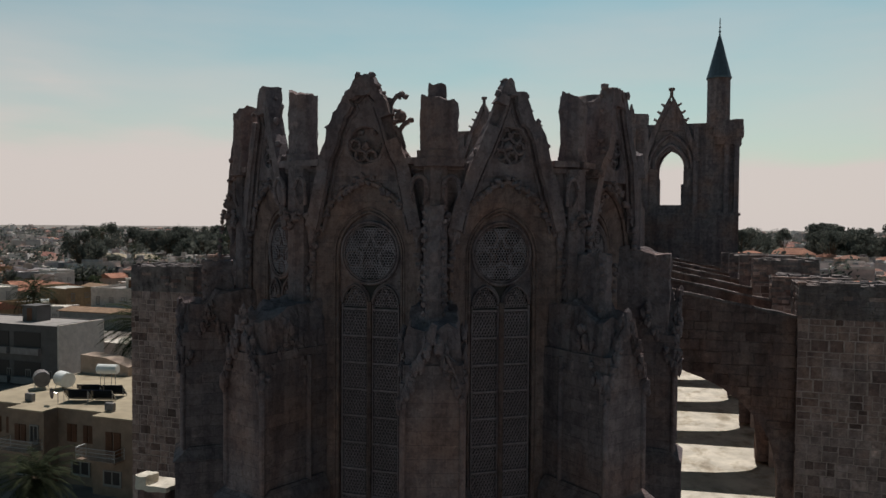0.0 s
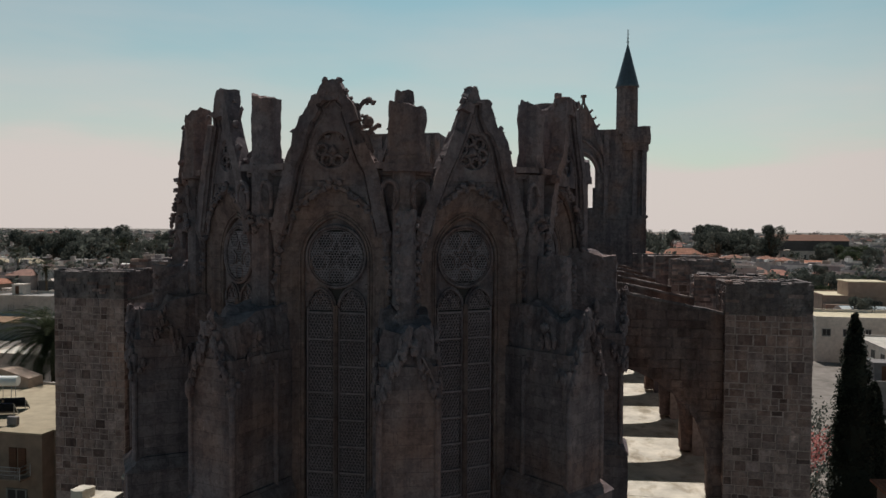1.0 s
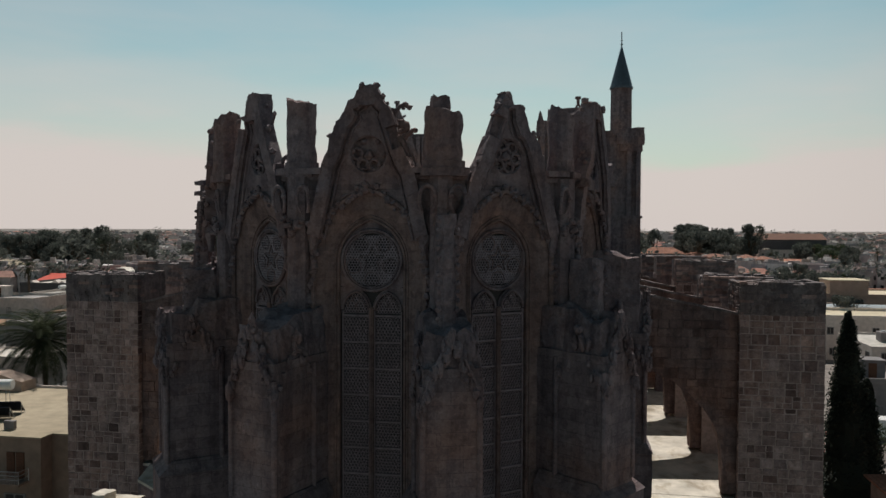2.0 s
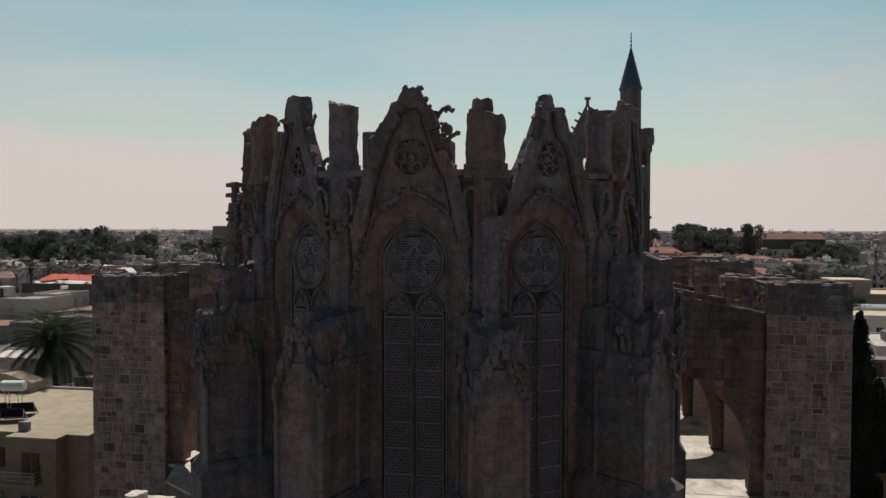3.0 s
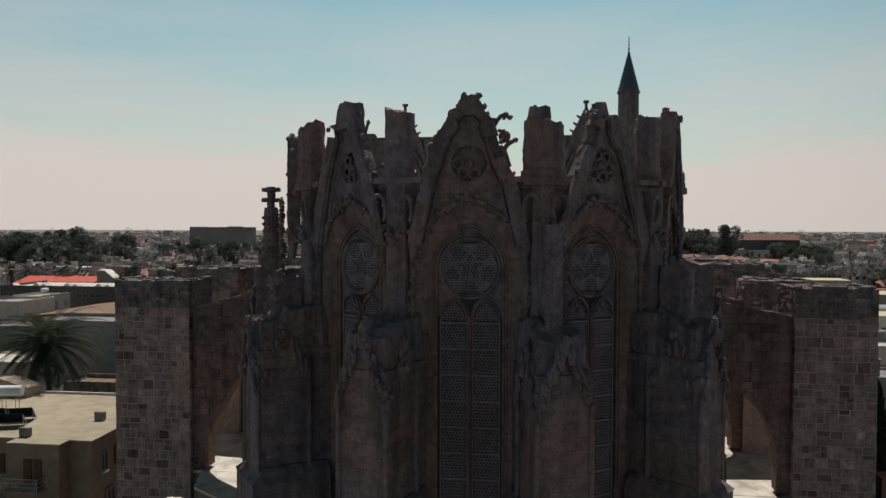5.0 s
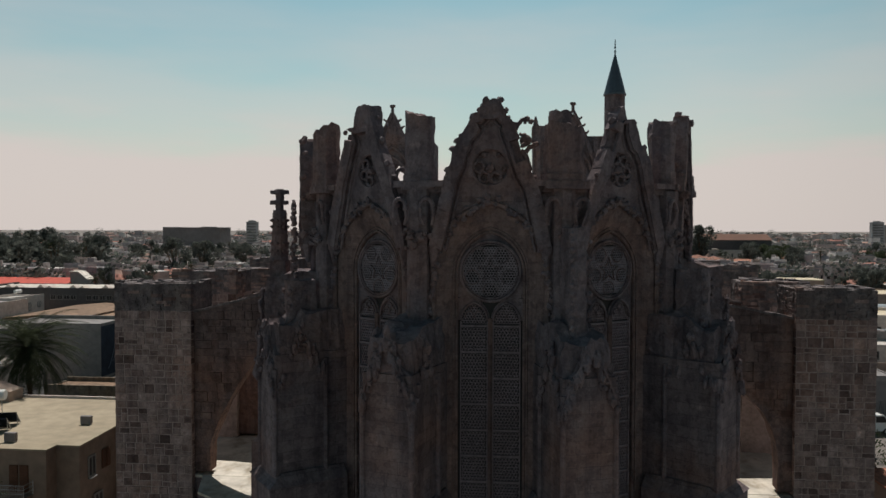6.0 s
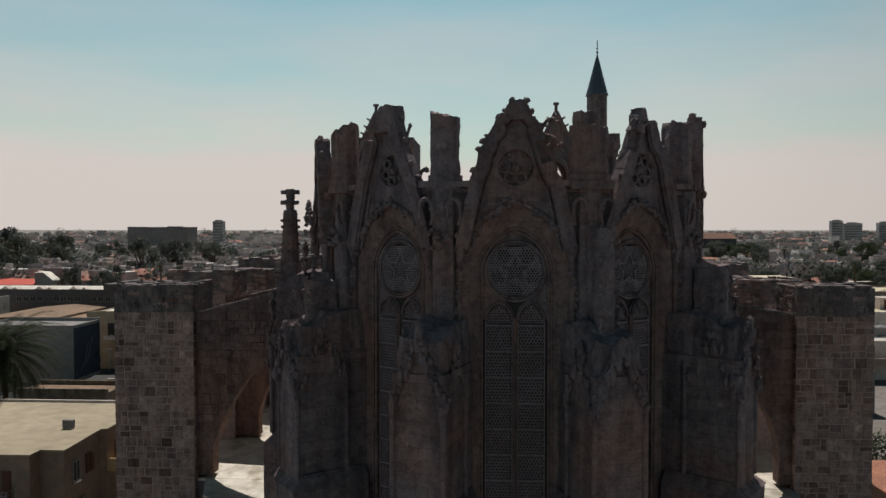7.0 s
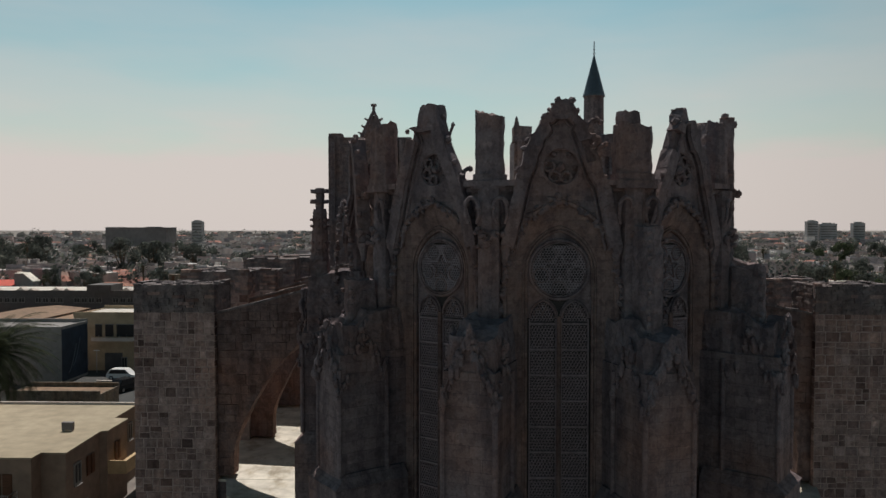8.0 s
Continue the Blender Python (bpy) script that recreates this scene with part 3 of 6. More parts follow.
# corner, height of the stump, slant across and along, half width, offset along and inwards, extra depth
STUMPS = [(-90, 24.5, 0.10, 0.0, 0.36, 0.0, 0.0, 0.15), (-54, 25.84, 0.20, 0.1, 0.41, 0.02, 0.0, 0.0), (-18, 26.00, -0.09, 0.1, 0.41, -0.05, 0.20, 0.0), (18, 25.62, -0.09, -0.02, 0.52, 0.09, 0.18, 0.04), (54, 25.86, -0.24, 0.05, 0.37, 0.22, 0.30, 0.0), (90, 24.6, 0.1, 0.0, 0.36, 0.0, 0.0, 0.15)]


def make_stump(deg, top, across, along, w, dx, dy, deeper):
    """The stump of a square pinnacle with cut corners over a corner of the apse."""
    m = outward(deg, CORNER)
    bm = bmesh.new()
    c = w * 0.45
    flat = [(-w, -c), (-c, -w), (c, -w), (w, -c), (w, c + deeper), (c, w + deeper), (-c, w + deeper), (-w, c + deeper)]
    out = [(x + dx, y + dy) for x, y in flat]
    prism(bm, out, 24.0, top)
    bmesh.ops.subdivide_edges(bm, edges=[e for e in bm.edges if abs(e.verts[0].co.z - e.verts[1].co.z) > 0.5], cuts=6)
    bmesh.ops.triangulate(bm, faces=[f for f in bm.faces if len(f.verts) > 4])
    for v in bm.verts:
        k = max(0.0, (v.co.z - 24.9) / (top - 24.9))
        v.co.z += k * (across * (v.co.x - dx) / w + along * (v.co.y - dy))
    wear(bm, 0.05, 2.4, 0.16, deg * 0.3 + 4)
    for v in bm.verts:
        k = max(0.0, (v.co.z - top + 0.35) / 0.35)
        v.co.z += min(k, 1.5) * 0.09 * noise.noise(v.co * 5.0 + Vector((deg, 3, 0)))
        if k > 0.5:
            v.co.x -= (v.co.x - dx) * 0.10 * max(0.0, noise.noise(v.co * 3.1 + Vector((0, deg, 0))))
    stump = part("pinnacle_stump", bm, CARVED, cathedral, "broken stump of a square pinnacle", m)
    bm = bmesh.new()
    prism(bm, [(x * 1.16 + dx, y * 1.10 + dy) for x, y in flat], 23.98, 24.2)
    prism(bm, [(x * 1.32 + dx, y * 1.24 + dy) for x, y in flat], 23.76, 23.98)
    part("base_moulding", wear(bm, 0.02, 3.0, 0.25, deg), CARVED, stump)
    if deg == 18:
        bm = bmesh.new()
        plate(bm, [(-0.24, 25.5), (0.30, 25.5), (0.26, 26.04), (0.14, 26.10), (-0.10, 26.05), (-0.20, 26.11), (-0.23, 25.95)], 0.08, 0.62)
        part("loose_block", wear(bm, 0.05, 2.6, 0.16, 3.3), CARVED, stump)
    # pilaster below, with curled hood mouldings
    k = 0.33 / w
    out = [(x * k, y * k) for x, y in flat]
    bm = bmesh.new()
    prism(bm, [(x * 0.98, y * 0.95) for x, y in out], 18.0, 23.78)
    pil = part("pilaster", wear(bm, 0.02, 1.7, 0.5, deg), CARVED, cathedral, "", m)
    if abs(deg) == 90:
        return
    for s in (-1, 1):
        if s * deg == 54:
            continue
        bm = bmesh.new()
        cx, cz = s * 0.44, 23.22
        tube(bm, [(cx + 0.20 * math.cos(a), -0.40, cz + 0.26 * math.sin(a)) for a in [math.pi * (0.02 + 0.96 * k / 9) for k in range(10)]], 0.065, 6)
        for q in (-0.2, 0.2):
            tube(bm, [(cx + q, -0.40, cz), (cx + q * 1.05, -0.38, cz - 0.28), (cx + q * 0.6, -0.30, cz - 0.5)], 0.05, 6)
        lump(bm, (cx - s * 0.2, -0.42, cz - 0.02), 0.09, deg + s)
        part("hood_moulding", bm, CARVED, pil, "curled hood moulding")
    rng = random.Random(deg + 500)
    for _ in range(18):
        carved_bit("carved_leaf", pil, (rng.uniform(-0.36, 0.36), -0.36 + rng.uniform(-0.08, 0.08), 22.3 + rng.gauss(0, 0.16)), rng.uniform(0.05, 0.11), rng)


# corner, top of the body's gablet, top of the pinnacle stub (0: none), how far it is broken
BUTTRESSES = [(-90, 20.2, 0, -0.1, 21.0), (-54, 19.7, 20.9, 0.0, 20.05), (-18, 19.7, 0, 0.0, 20.05), (18, 19.5, 22.64, 0.0, 20.05), (54, 19.8, 21.35, 0.0, 20.05), (90, 20.0, 0, 0.55, 21.5)]


def make_buttress(deg, gablet, stub, back, solid):
    m = outward(deg, CORNER - back)
    w = 0.76
    bm = bmesh.new()
    box(bm, -w, w, -2.05, 0.4, 0.0, 18.6)
    # weathered offset and wider foot
    prism(bm, [(-1.02, -2.3), (1.02, -2.3), (1.02, 0.3), (-1.02, 0.3)], 0.0, 14.45)
    prism(bm, [(-1.06, -2.34), (1.06, -2.34), (1.06, 0.3), (-1.06, 0.3)], 14.45, 14.85, 0.78, 0.0, 0.0)
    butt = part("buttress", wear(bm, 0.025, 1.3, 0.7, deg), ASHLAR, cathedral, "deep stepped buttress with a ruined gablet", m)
    # shafts on the corners
    for s in (-1, 1):
        bm = bmesh.new()
        bar(bm, (s * w, -2.05, 14.8), (s * w, -2.05, 18.15), 0.085, 8)
        bar(bm, (s * (w + 0.03), -0.35, 0), (s * (w + 0.03), -0.35, 18.4), 0.085, 8)
        part("corner_shaft", bm, CARVED, butt)
    # ruined canopy work: small gablets on front and flanks, niche shafts, broken leaves
    bm = bmesh.new()
    rng = random.Random(int(deg * 3 + 1000))
    plate(bm, [(-w + 0.02, 18.2), (w - 0.02, 18.2), (w - 0.1, 18.6), (0.30, 18.9), (0.14, gablet - 0.2), (0.02, gablet), (-0.12, gablet - 0.25), (-0.36, 18.8), (-w + 0.1, 18.5)], -2.0, -1.5)
    wear(bm, 0.05, 3.6, 0.16, deg + 7)
    for s in (-1, 1):
        top_f = gablet - rng.uniform(0.1, 0.6)
        rim = bmesh.new()
        tube(rim, [(s * (w + 0.06), -2.12, 17.6), (s * 0.62, -2.15, 18.25), (s * 0.34, -2.16, 18.85), (0.06 * s, -2.10, top_f)], 0.042, 6)
        part("canopy_moulding", rim, CARVED, butt)
    part("gablet", bm, CARVED, butt, "ruined canopy work over a niche")
    bm = bmesh.new()
    for _ in range(150):
        f = rng.random()
        s = rng.choice((-1, 1))
        if rng.random() < 0.55:
            p = (s * (w + 0.1) * (1 - f), -2.12 + rng.uniform(-0.1, 0.1), 17.5 + (gablet - 17.6) * f + rng.uniform(-0.25, 0.25))
        else:
            p = (s * (w + rng.uniform(-0.02, 0.1)), -0.3 - 1.7 * f, 17.6 + 1.7 * (1 - abs(2 * f - 1)) + rng.uniform(-0.35, 0.3))
        lump(bm, p, rng.uniform(0.04, 0.115), rng.random() * 9, rng.uniform(0.8, 2.8))
    tagged(part("broken_leafwork", bm, CARVED, butt, "crumbs of broken leaf carving"), "crumbs of broken leaf carving", kind="stuff")
    # solid behind the gablets
    bm = bmesh.new()
    box(bm, -w + 0.06, w - 0.06, -1.86, 0.35, 18.4, solid)
    bmesh.ops.subdivide_edges(bm, edges=bm.edges[:], cuts=4, use_grid_fill=True)
    tall = solid > 20.5
    for v in bm.verts:
        if v.co.z > solid - 0.85:
            k = (v.co.z - solid + 0.85) / 0.85
            v.co.z -= k * (0.12 + 0.30 * noise.noise(v.co * 2.6 + Vector((deg, 0, 0))) + (0.3 if v.co.y < -1.3 else 0.0)) * (0.6 if tall else 1.2)
            v.co.x *= 1.0 - 0.12 * k
    part("weathering", fold(wear(bm, 0.045, 3.0, 0.13, deg + 2), 0.05, deg), CARVED, butt)
    if stub:
        bm = bmesh.new()
        h = 0.25
        prism(bm, [(-h, -1.30), (-h * 0.5, -1.45), (h * 0.5, -1.45), (h, -1.30), (h, -0.4), (-h, -0.4)], 18.4, stub, 0.92, 0.0, -0.9)
        wear(bm, 0.075, 2.8, 0.15, deg + 11)
        z = 19.6
        while z < stub - 0.15:
            for s in (-1, 1):
                if rng.random() < 0.8:
                    lump(bm, (s * (h + 0.02), -1.38, z), rng.uniform(0.05, 0.09), rng.random() * 9)
            z += 0.24
        part("pinnacle_stub", bm, CARVED, butt, "broken pinnacle stub")
    return butt


first_window = None
for angle, *rest in GABLES:
    make_facet(angle)
    w_ob = make_window(angle, first_window)
    first_window = first_window or w_ob
    make_gable(angle, *rest)
for row in STUMPS:
    make_stump(*row)
for row in BUTTRESSES:
    make_buttress(*row)

# scroll-shaped crockets that still stand beside the middle gable
bm = bmesh.new()
tube(bm, [(0.70, 0.08, 25.45), (0.80, 0.1, 25.66), (0.92, 0.1, 25.80), (1.06, 0.1, 25.84)], 0.065, 7)
for at, r in (((1.08, 0.1, 25.84), 0.10), ((1.19, 0.1, 25.75), 0.085), ((1.02, 0.08, 25.72), 0.06)):
    lump(bm, at, r, at[0] * 7)
ball = bmesh.ops.create_icosphere(bm, subdivisions=2, radius=0.185, matrix=Matrix.Translation((1.03, 0.1, 25.20)))
for v in ball["verts"]:
    v.co.y = 0.1 + (v.co.y - 0.1) * 0.7
tube(bm, [(0.84, 0.1, 25.40), (0.92, 0.1, 25.36), (1.04, 0.08, 25.37)], 0.05, 6)
part("standing_crocket", bm, CARVED, cathedral, "scrolled leaf crocket still standing", outward(0, FACE))
bm = bmesh.new()
tube(bm, [(0.92, 0.08, 24.55), (1.04, 0.08, 24.85), (1.13, 0.1, 24.98), (1.28, 0.1, 25.06)], 0.07, 7)
tube(bm, [(0.88, 0.02, 24.9), (1.02, 0.02, 24.75), (1.16, 0.02, 24.3)], 0.09, 7)
lump(bm, (1.34, 0.1, 25.09), 0.10, 5.0)
part("standing_crocket", bm, CARVED, cathedral, "broken lower leaf crocket", outward(0, FACE))
bm = bmesh.new()
tube(bm, [(0.56, 0.05, 25.40), (0.62, 0.08, 25.62), (0.70, 0.08, 25.78)], 0.05, 6)
lump(bm, (0.70, 0.08, 25.80), 0.08, 3.0)
part("standing_crocket", bm, CARVED, cathedral, "worn leaf crocket on a gable's edge", outward(-36, FACE))
bm = bmesh.new()
tube(bm, [(1.00, 0.1, 24.10), (1.12, 0.12, 24.36), (1.26, 0.12, 24.42)], 0.07, 6)
lump(bm, (1.32, 0.12, 24.40), 0.10, 8.0)
part("standing_crocket", bm, CARVED, cathedral, "worn leaf crocket on a gable's edge", outward(-36, FACE))
# end of the broken clerestory wall behind the outermost gable
bm = bmesh.new()
plate(bm, [(-0.30, 23.9), (0.62, 23.9), (0.60, 25.9), (0.48, 26.22), (0.22, 26.36), (-0.10, 26.30), (-0.28, 26.05)], 0.24, 1.05)
lump(bm, (-0.34, 0.0, 26.50), 0.13, 2.0)
lump(bm, (-0.22, 0.05, 26.46), 0.10, 4.0)
part("wall_end", wear(bm, 0.06, 1.8, 0.2, 6.0), CARVED, cathedral, "rounded broken end of a wall", outward(72, FACE + 0.14))

# the one whole pinnacle, with its cross-shaped finial
bm = bmesh.new()
px, py = -8.6, 6.65
prism(bm, ngon(0.46, 4, px, py, math.pi / 4), 20.4, 21.3)
prism(bm, ngon(0.36, 8, px, py, math.pi / 8), 21.3, 23.3, 0.72, px, py)
for z, r in ((21.35, 0.42), (22.35, 0.36), (23.12, 0.30)):
    prism(bm, ngon(r, 8, px, py, math.pi / 8), z, z + 0.16, 0.85, px, py)
prism(bm, ngon(0.17, 6, px, py), 23.25, 24.12)
for z in (23.52, 23.92):
    box(bm, px - 0.34, px + 0.34, py - 0.13, py + 0.13, z, z + 0.15)
    box(bm, px - 0.13, px + 0.13, py - 0.34, py + 0.34, z, z + 0.15)
wear(bm, 0.03, 4.0, 0.2, 2.0)
for z in (21.7, 22.0, 22.65, 22.9):
    for k in range(8):
        lump(bm, (px + 0.33 * math.cos(k * math.pi / 4), py + 0.33 * math.sin(k * math.pi / 4), z), 0.07, k + z)
part("pinnacle", bm, CARVED, cathedral, "slender crocketed pinnacle with a cross finial")


# ---- nave, aisles, flyers, piers ----
def axis(y):
    """The middle line of the nave leans a little against that of the apse."""
    return -0.1 - 0.052 * (y - 6.5)


NAVE = 6.7
bm = bmesh.new()
for s in (-1, 1):
    a = [(axis(6.5) + s * (NAVE + 0.15), 6.5), (axis(54) + s * NAVE, 54), (axis(54) + s * (NAVE - 1.1), 54), (axis(6.5) + s * (NAVE - 0.95), 6.5)]
    prism(bm, a, 0.0, 23.6)
part("nave_wall", bm, ASHLAR, cathedral)
bm = bmesh.new()
prism(bm, [(APSE.x + 6.0 * math.sin(radians(d)), APSE.y - 6.0 * math.cos(radians(d))) for d in (90, 54, 18, -18, -54, -90)] + [(axis(54) - NAVE + 0.2, 54), (axis(54) + NAVE - 0.2, 54)], 22.9, 23.3)
part("nave_roof", bm, TERRACE, cathedral, "flat cement terrace roof")

AISLE_Z = 11.05
BAYS = [11.55, 18.2, 25.4, 32.6, 39.8, 47.0]


def quarter_arch(s, y):
    """The underside of a flyer, as (share of its length, height) from the nave outwards."""
    jamb = 0.905 if s > 0 else 0.90 - 0.010 * min(y - BAYS[0], 15)
    rise, bend = (4.35, 0.9) if s > 0 else (6.6, 1.7)
    return [(jamb * math.sin(math.pi / 2 * k / 9), 12.4 + rise * math.cos(math.pi / 2 * k / 9) ** bend) for k in range(9)] + [(jamb, 12.4), (jamb + 0.001, 11.2)]


def flyer(s, y, far, pier_z, inner_z):
    """One flying buttress: a raking wall over a quarter arch; far: where it meets its pier."""
    x0 = axis(y) + s * NAVE
    x1 = s * far
    bm = bmesh.new()
    d = x1 - x0
    top = [(x0, inner_z), (x1, pier_z)]
    low = [(x0 + d * f, z) for f, z in quarter_arch(s, y)[::-1]]
    plate(bm, top + [(x1, 11.2)] + low, y, y + 0.8)
    for v in bm.verts:
        if v.co.y > y + 0.4 and v.co.z > 17.5:
            v.co.z -= 0.35
    wear(bm, 0.05, 1.1, 0.6, y + s)
    fly = part("flying_buttress", bm, FLYER, cathedral, "rust-stained flying buttress over a quarter arch")
    bm = bmesh.new()
    plate(bm, [(x0, inner_z - 0.06), (x1, pier_z - 0.06), (x1, pier_z + 0.05), (x0, inner_z + 0.05)], y - 0.03, y + 0.24)
    wear(bm, 0.03, 2.0, 0.3, y)
    part("coping", bm, CRUST, fly, "thin worn coping along the ridge")
    return fly


def rough_block(seed, mat):
    """A squared stone of unit size, its face towards -y, with worn arrises."""
    bm = bmesh.new()
    rng = random.Random(seed)
    c = 0.03
    f = [bm.verts.new((x * (0.5 - c) + rng.uniform(-0.035, 0.03), -0.5 + rng.uniform(-0.04, 0.04), z * (0.5 - c) + rng.uniform(-0.035, 0.03))) for x, z in ((-1, -1), (1, -1), (1, 1), (-1, 1))]
    g = [bm.verts.new((x * 0.49 + rng.uniform(-0.015, 0.01), -0.28, z * 0.49 + rng.uniform(-0.02, 0.01))) for x, z in ((-1, -1), (1, -1), (1, 1), (-1, 1))]
    h = [bm.verts.new((x * 0.49, 0.5, z * 0.49)) for x, z in ((-1, -1), (1, -1), (1, 1), (-1, 1))]
    bm.faces.new(f)
    for a, b in ((f, g), (g, h)):
        for i in range(4):
            bm.faces.new((a[i], a[(i + 1) % 4], b[(i + 1) % 4], b[i]))
    bmesh.ops.recalc_face_normals(bm, faces=bm.faces)
    me = bpy.data.meshes.new("stone")
    bm.to_mesh(me)
    bm.free()
    me.materials.append(mat)
    return me


STONES = [rough_block(i, BLOCK) for i in range(9)]
CRUSTED = [rough_block(i + 40, CRUST) for i in range(5)]
RUSTY = [rough_block(i + 20, FLYER_BLOCK) for i in range(7)]


def ashlar_face(parent, origin, along, length, z0, z1, seed, depth=0.22, inside=None):
    """Courses of single stones on a wall face; origin: the foot of its left end seen from outside, along: direction to the right."""
    rng = random.Random(seed)
    along = Vector(along).normalized()
    turn = math.atan2(along.y, along.x)
    def lay(x, z, w, h):
        if inside and not all(inside(x + u * w, z + v * h) for u in (0.03, 0.5, 0.97) for v in (0.03, 0.97)):
            return
        crusted = not inside and rng.random() < 0.35 - (z1 - z) / 1.6
        o = new("stone", rng.choice(RUSTY if inside else CRUSTED if crusted else STONES))
        o.parent = parent
        p = Vector(origin) + along * (x + w / 2)
        inward = Vector((-along.y, along.x, 0))
        p += inward * (depth / 2 - 0.005 + rng.uniform(-0.010, 0.008))
        o.matrix_basis = Matrix.LocRotScale((p.x, p.y, z + h / 2), Euler((rng.uniform(-0.02, 0.02), rng.uniform(-0.02, 0.02), turn + rng.uniform(-0.015, 0.015))), (w - rng.uniform(0.012, 0.05), depth, h - rng.uniform(0.012, 0.045)))

    # bands of uneven height, in which single stones and small stacks of stones alternate
    z = z0
    while z < z1 - 0.12:
        band = min(rng.uniform(0.3, 0.5) if inside else rng.uniform(0.30, 0.66), z1 - z)
        x = rng.uniform(-0.2, 0.0)
        while x < length - 0.05:
            w = min(rng.uniform(0.3, 0.9) if inside else rng.uniform(0.28, 0.68), length - x)
            if length - x - w < 0.25:
                w = length - x
            x_ = max(x, 0.0)
            w_ = w - (x_ - x)
            cuts = [0.0, 1.0]
            if band > 0.5:
                cuts = [0.0, rng.uniform(0.35, 0.65), 1.0]
            for c0, c1 in zip(cuts, cuts[1:]):
                h = band * (c1 - c0)
                if w_ > 0.62 and h < 0.34:
                    f = rng.uniform(0.35, 0.65)
                    lay(x_, z + band * c0, w_ * f, h)
                    lay(x_ + w_ * f, z + band * c0, w_ * (1 - f), h)
                else:
                    lay(x_, z + band * c0, w_, h)
            x += w
        z += band


def face_flyer(fly, s, y, far, pier_z, inner_z):
    """Single stones on the face of a flyer, where the wall stands over the arch."""
    xi = axis(y) + s * NAVE
    lo, hi = sorted((xi, s * far))
    low = quarter_arch(s, y) + [(1.0, 11.2)]

    def inside(u, z):
        f = (lo + u - xi) / (s * far - xi)
        top = inner_z + (pier_z - inner_z) * f
        for (f0, z0), (f1, z1) in zip(low, low[1:]):
            if f0 <= f <= f1 and f1 - f0 > 1e-6:
                return z > z0 + (z1 - z0) * (f - f0) / (f1 - f0) + 0.04 and z < top - 0.03
        return False

    ashlar_face(fly, (lo + 0.02, y - 0.02, 0), (1, 0, 0), hi - lo - 0.04, 11.3, 20.5, 300 + s, 0.12, inside)


def pier(x0, x1, y0, y1, top, seed, faced=0.0, rubble=0.0):
    """A big outer pier of squared blocks under a top of thin rubble courses; rubble: how far those go back along its flanks."""
    bm = bmesh.new()
    box(bm, x0 + 0.011, x1 - 0.011, y0 + 0.011, y1, 0.0, top - 1.3)
    p = part("outer_pier", bm, JOINT if faced else ASHLAR, cathedral, "massive pier of squared sandstone blocks with a crumbled top")
    bm = bmesh.new()
    box(bm, x0 + 0.04, x1 - 0.04, y0 + 0.04, y1 - 0.04, top - 1.35, top - 0.06)
    part("rubble_core", wear(bm, 0.04, 2.2, 0.3, seed), CRUST, p, "dark weathered rubble top")
    rng = random.Random(seed)

    def course(origin, along, length, depth):
        """Thin dark courses of long flat stones, a little ragged along the top."""
        turn = math.atan2(along[1], along[0])
        z = top - 1.32
        while z < top - 0.03:
            h = rng.uniform(0.09, 0.17)
            x = rng.uniform(-0.25, 0.0)
            while x < length - 0.04:
                w = min(rng.uniform(0.25, 0.75), length - x)
                xa, wa = max(x, 0.0), w - max(-x, 0.0)
                if wa > 0.06 and not (z > top - 0.22 and rng.random() < ragged):
                    o = new("stone", rng.choice(CRUSTED if rng.random() < (0.9 if rubble > 2 else 0.55) else STONES))
                    o.parent = p
                    u, v = xa + wa / 2, depth / 2 + rng.uniform(-0.025, 0.02)
                    o.matrix_basis = Matrix.LocRotScale((origin[0] + along[0] * u - along[1] * v, origin[1] + along[1] * u + along[0] * v, z + h / 2), Euler((rng.uniform(-0.03, 0.03), rng.uniform(-0.025, 0.025), turn + rng.uniform(-0.02, 0.02))), (wa - rng.uniform(-0.02, 0.012), depth, h - rng.uniform(-0.02, 0.012)))
                x += w
            z += h

    ragged = 0.25
    course((x0, y0), (1, 0), x1 - x0, 0.3)
    if rubble:
        course((x1, y0 + 0.3), (0, 1), min(rubble, y1 - y0 - 0.3), 0.25)
        course((x0, y0 + 0.3 + min(rubble, y1 - y0 - 0.3)), (0, -1), min(rubble, y1 - y0 - 0.3), 0.25)
        # flat stones left on top
        for _ in range(int(rubble * 14)):
            o = new("stone", rng.choice(CRUSTED))
            o.parent = p
            k = rng.uniform(0.2, 0.42)
            o.matrix_basis = Matrix.LocRotScale((rng.uniform(x0 + 0.25, x1 - 0.25), rng.uniform(y0 + 0.4, y1 - 0.25), top - 0.04 + rng.uniform(-0.04, 0.03)), Euler((rng.uniform(-0.06, 0.06), rng.uniform(-0.06, 0.06), rng.uniform(-0.3, 0.3))), (k * 1.3, k, rng.uniform(0.08, 0.15)))
    if faced:
        ashlar_face(p, (x0, y0, 0), (1, 0, 0), x1 - x0, faced, top - 1.3, seed)
        ashlar_face(p, (x1, y0, 0), (0, 1, 0), min(1.2, y1 - y0), faced, top - 1.3, seed + 1)
        ashlar_face(p, (x0, y0 + 1.2, 0), (0, -1, 0), 1.2, faced, top - 1.3, seed + 2)
    return p


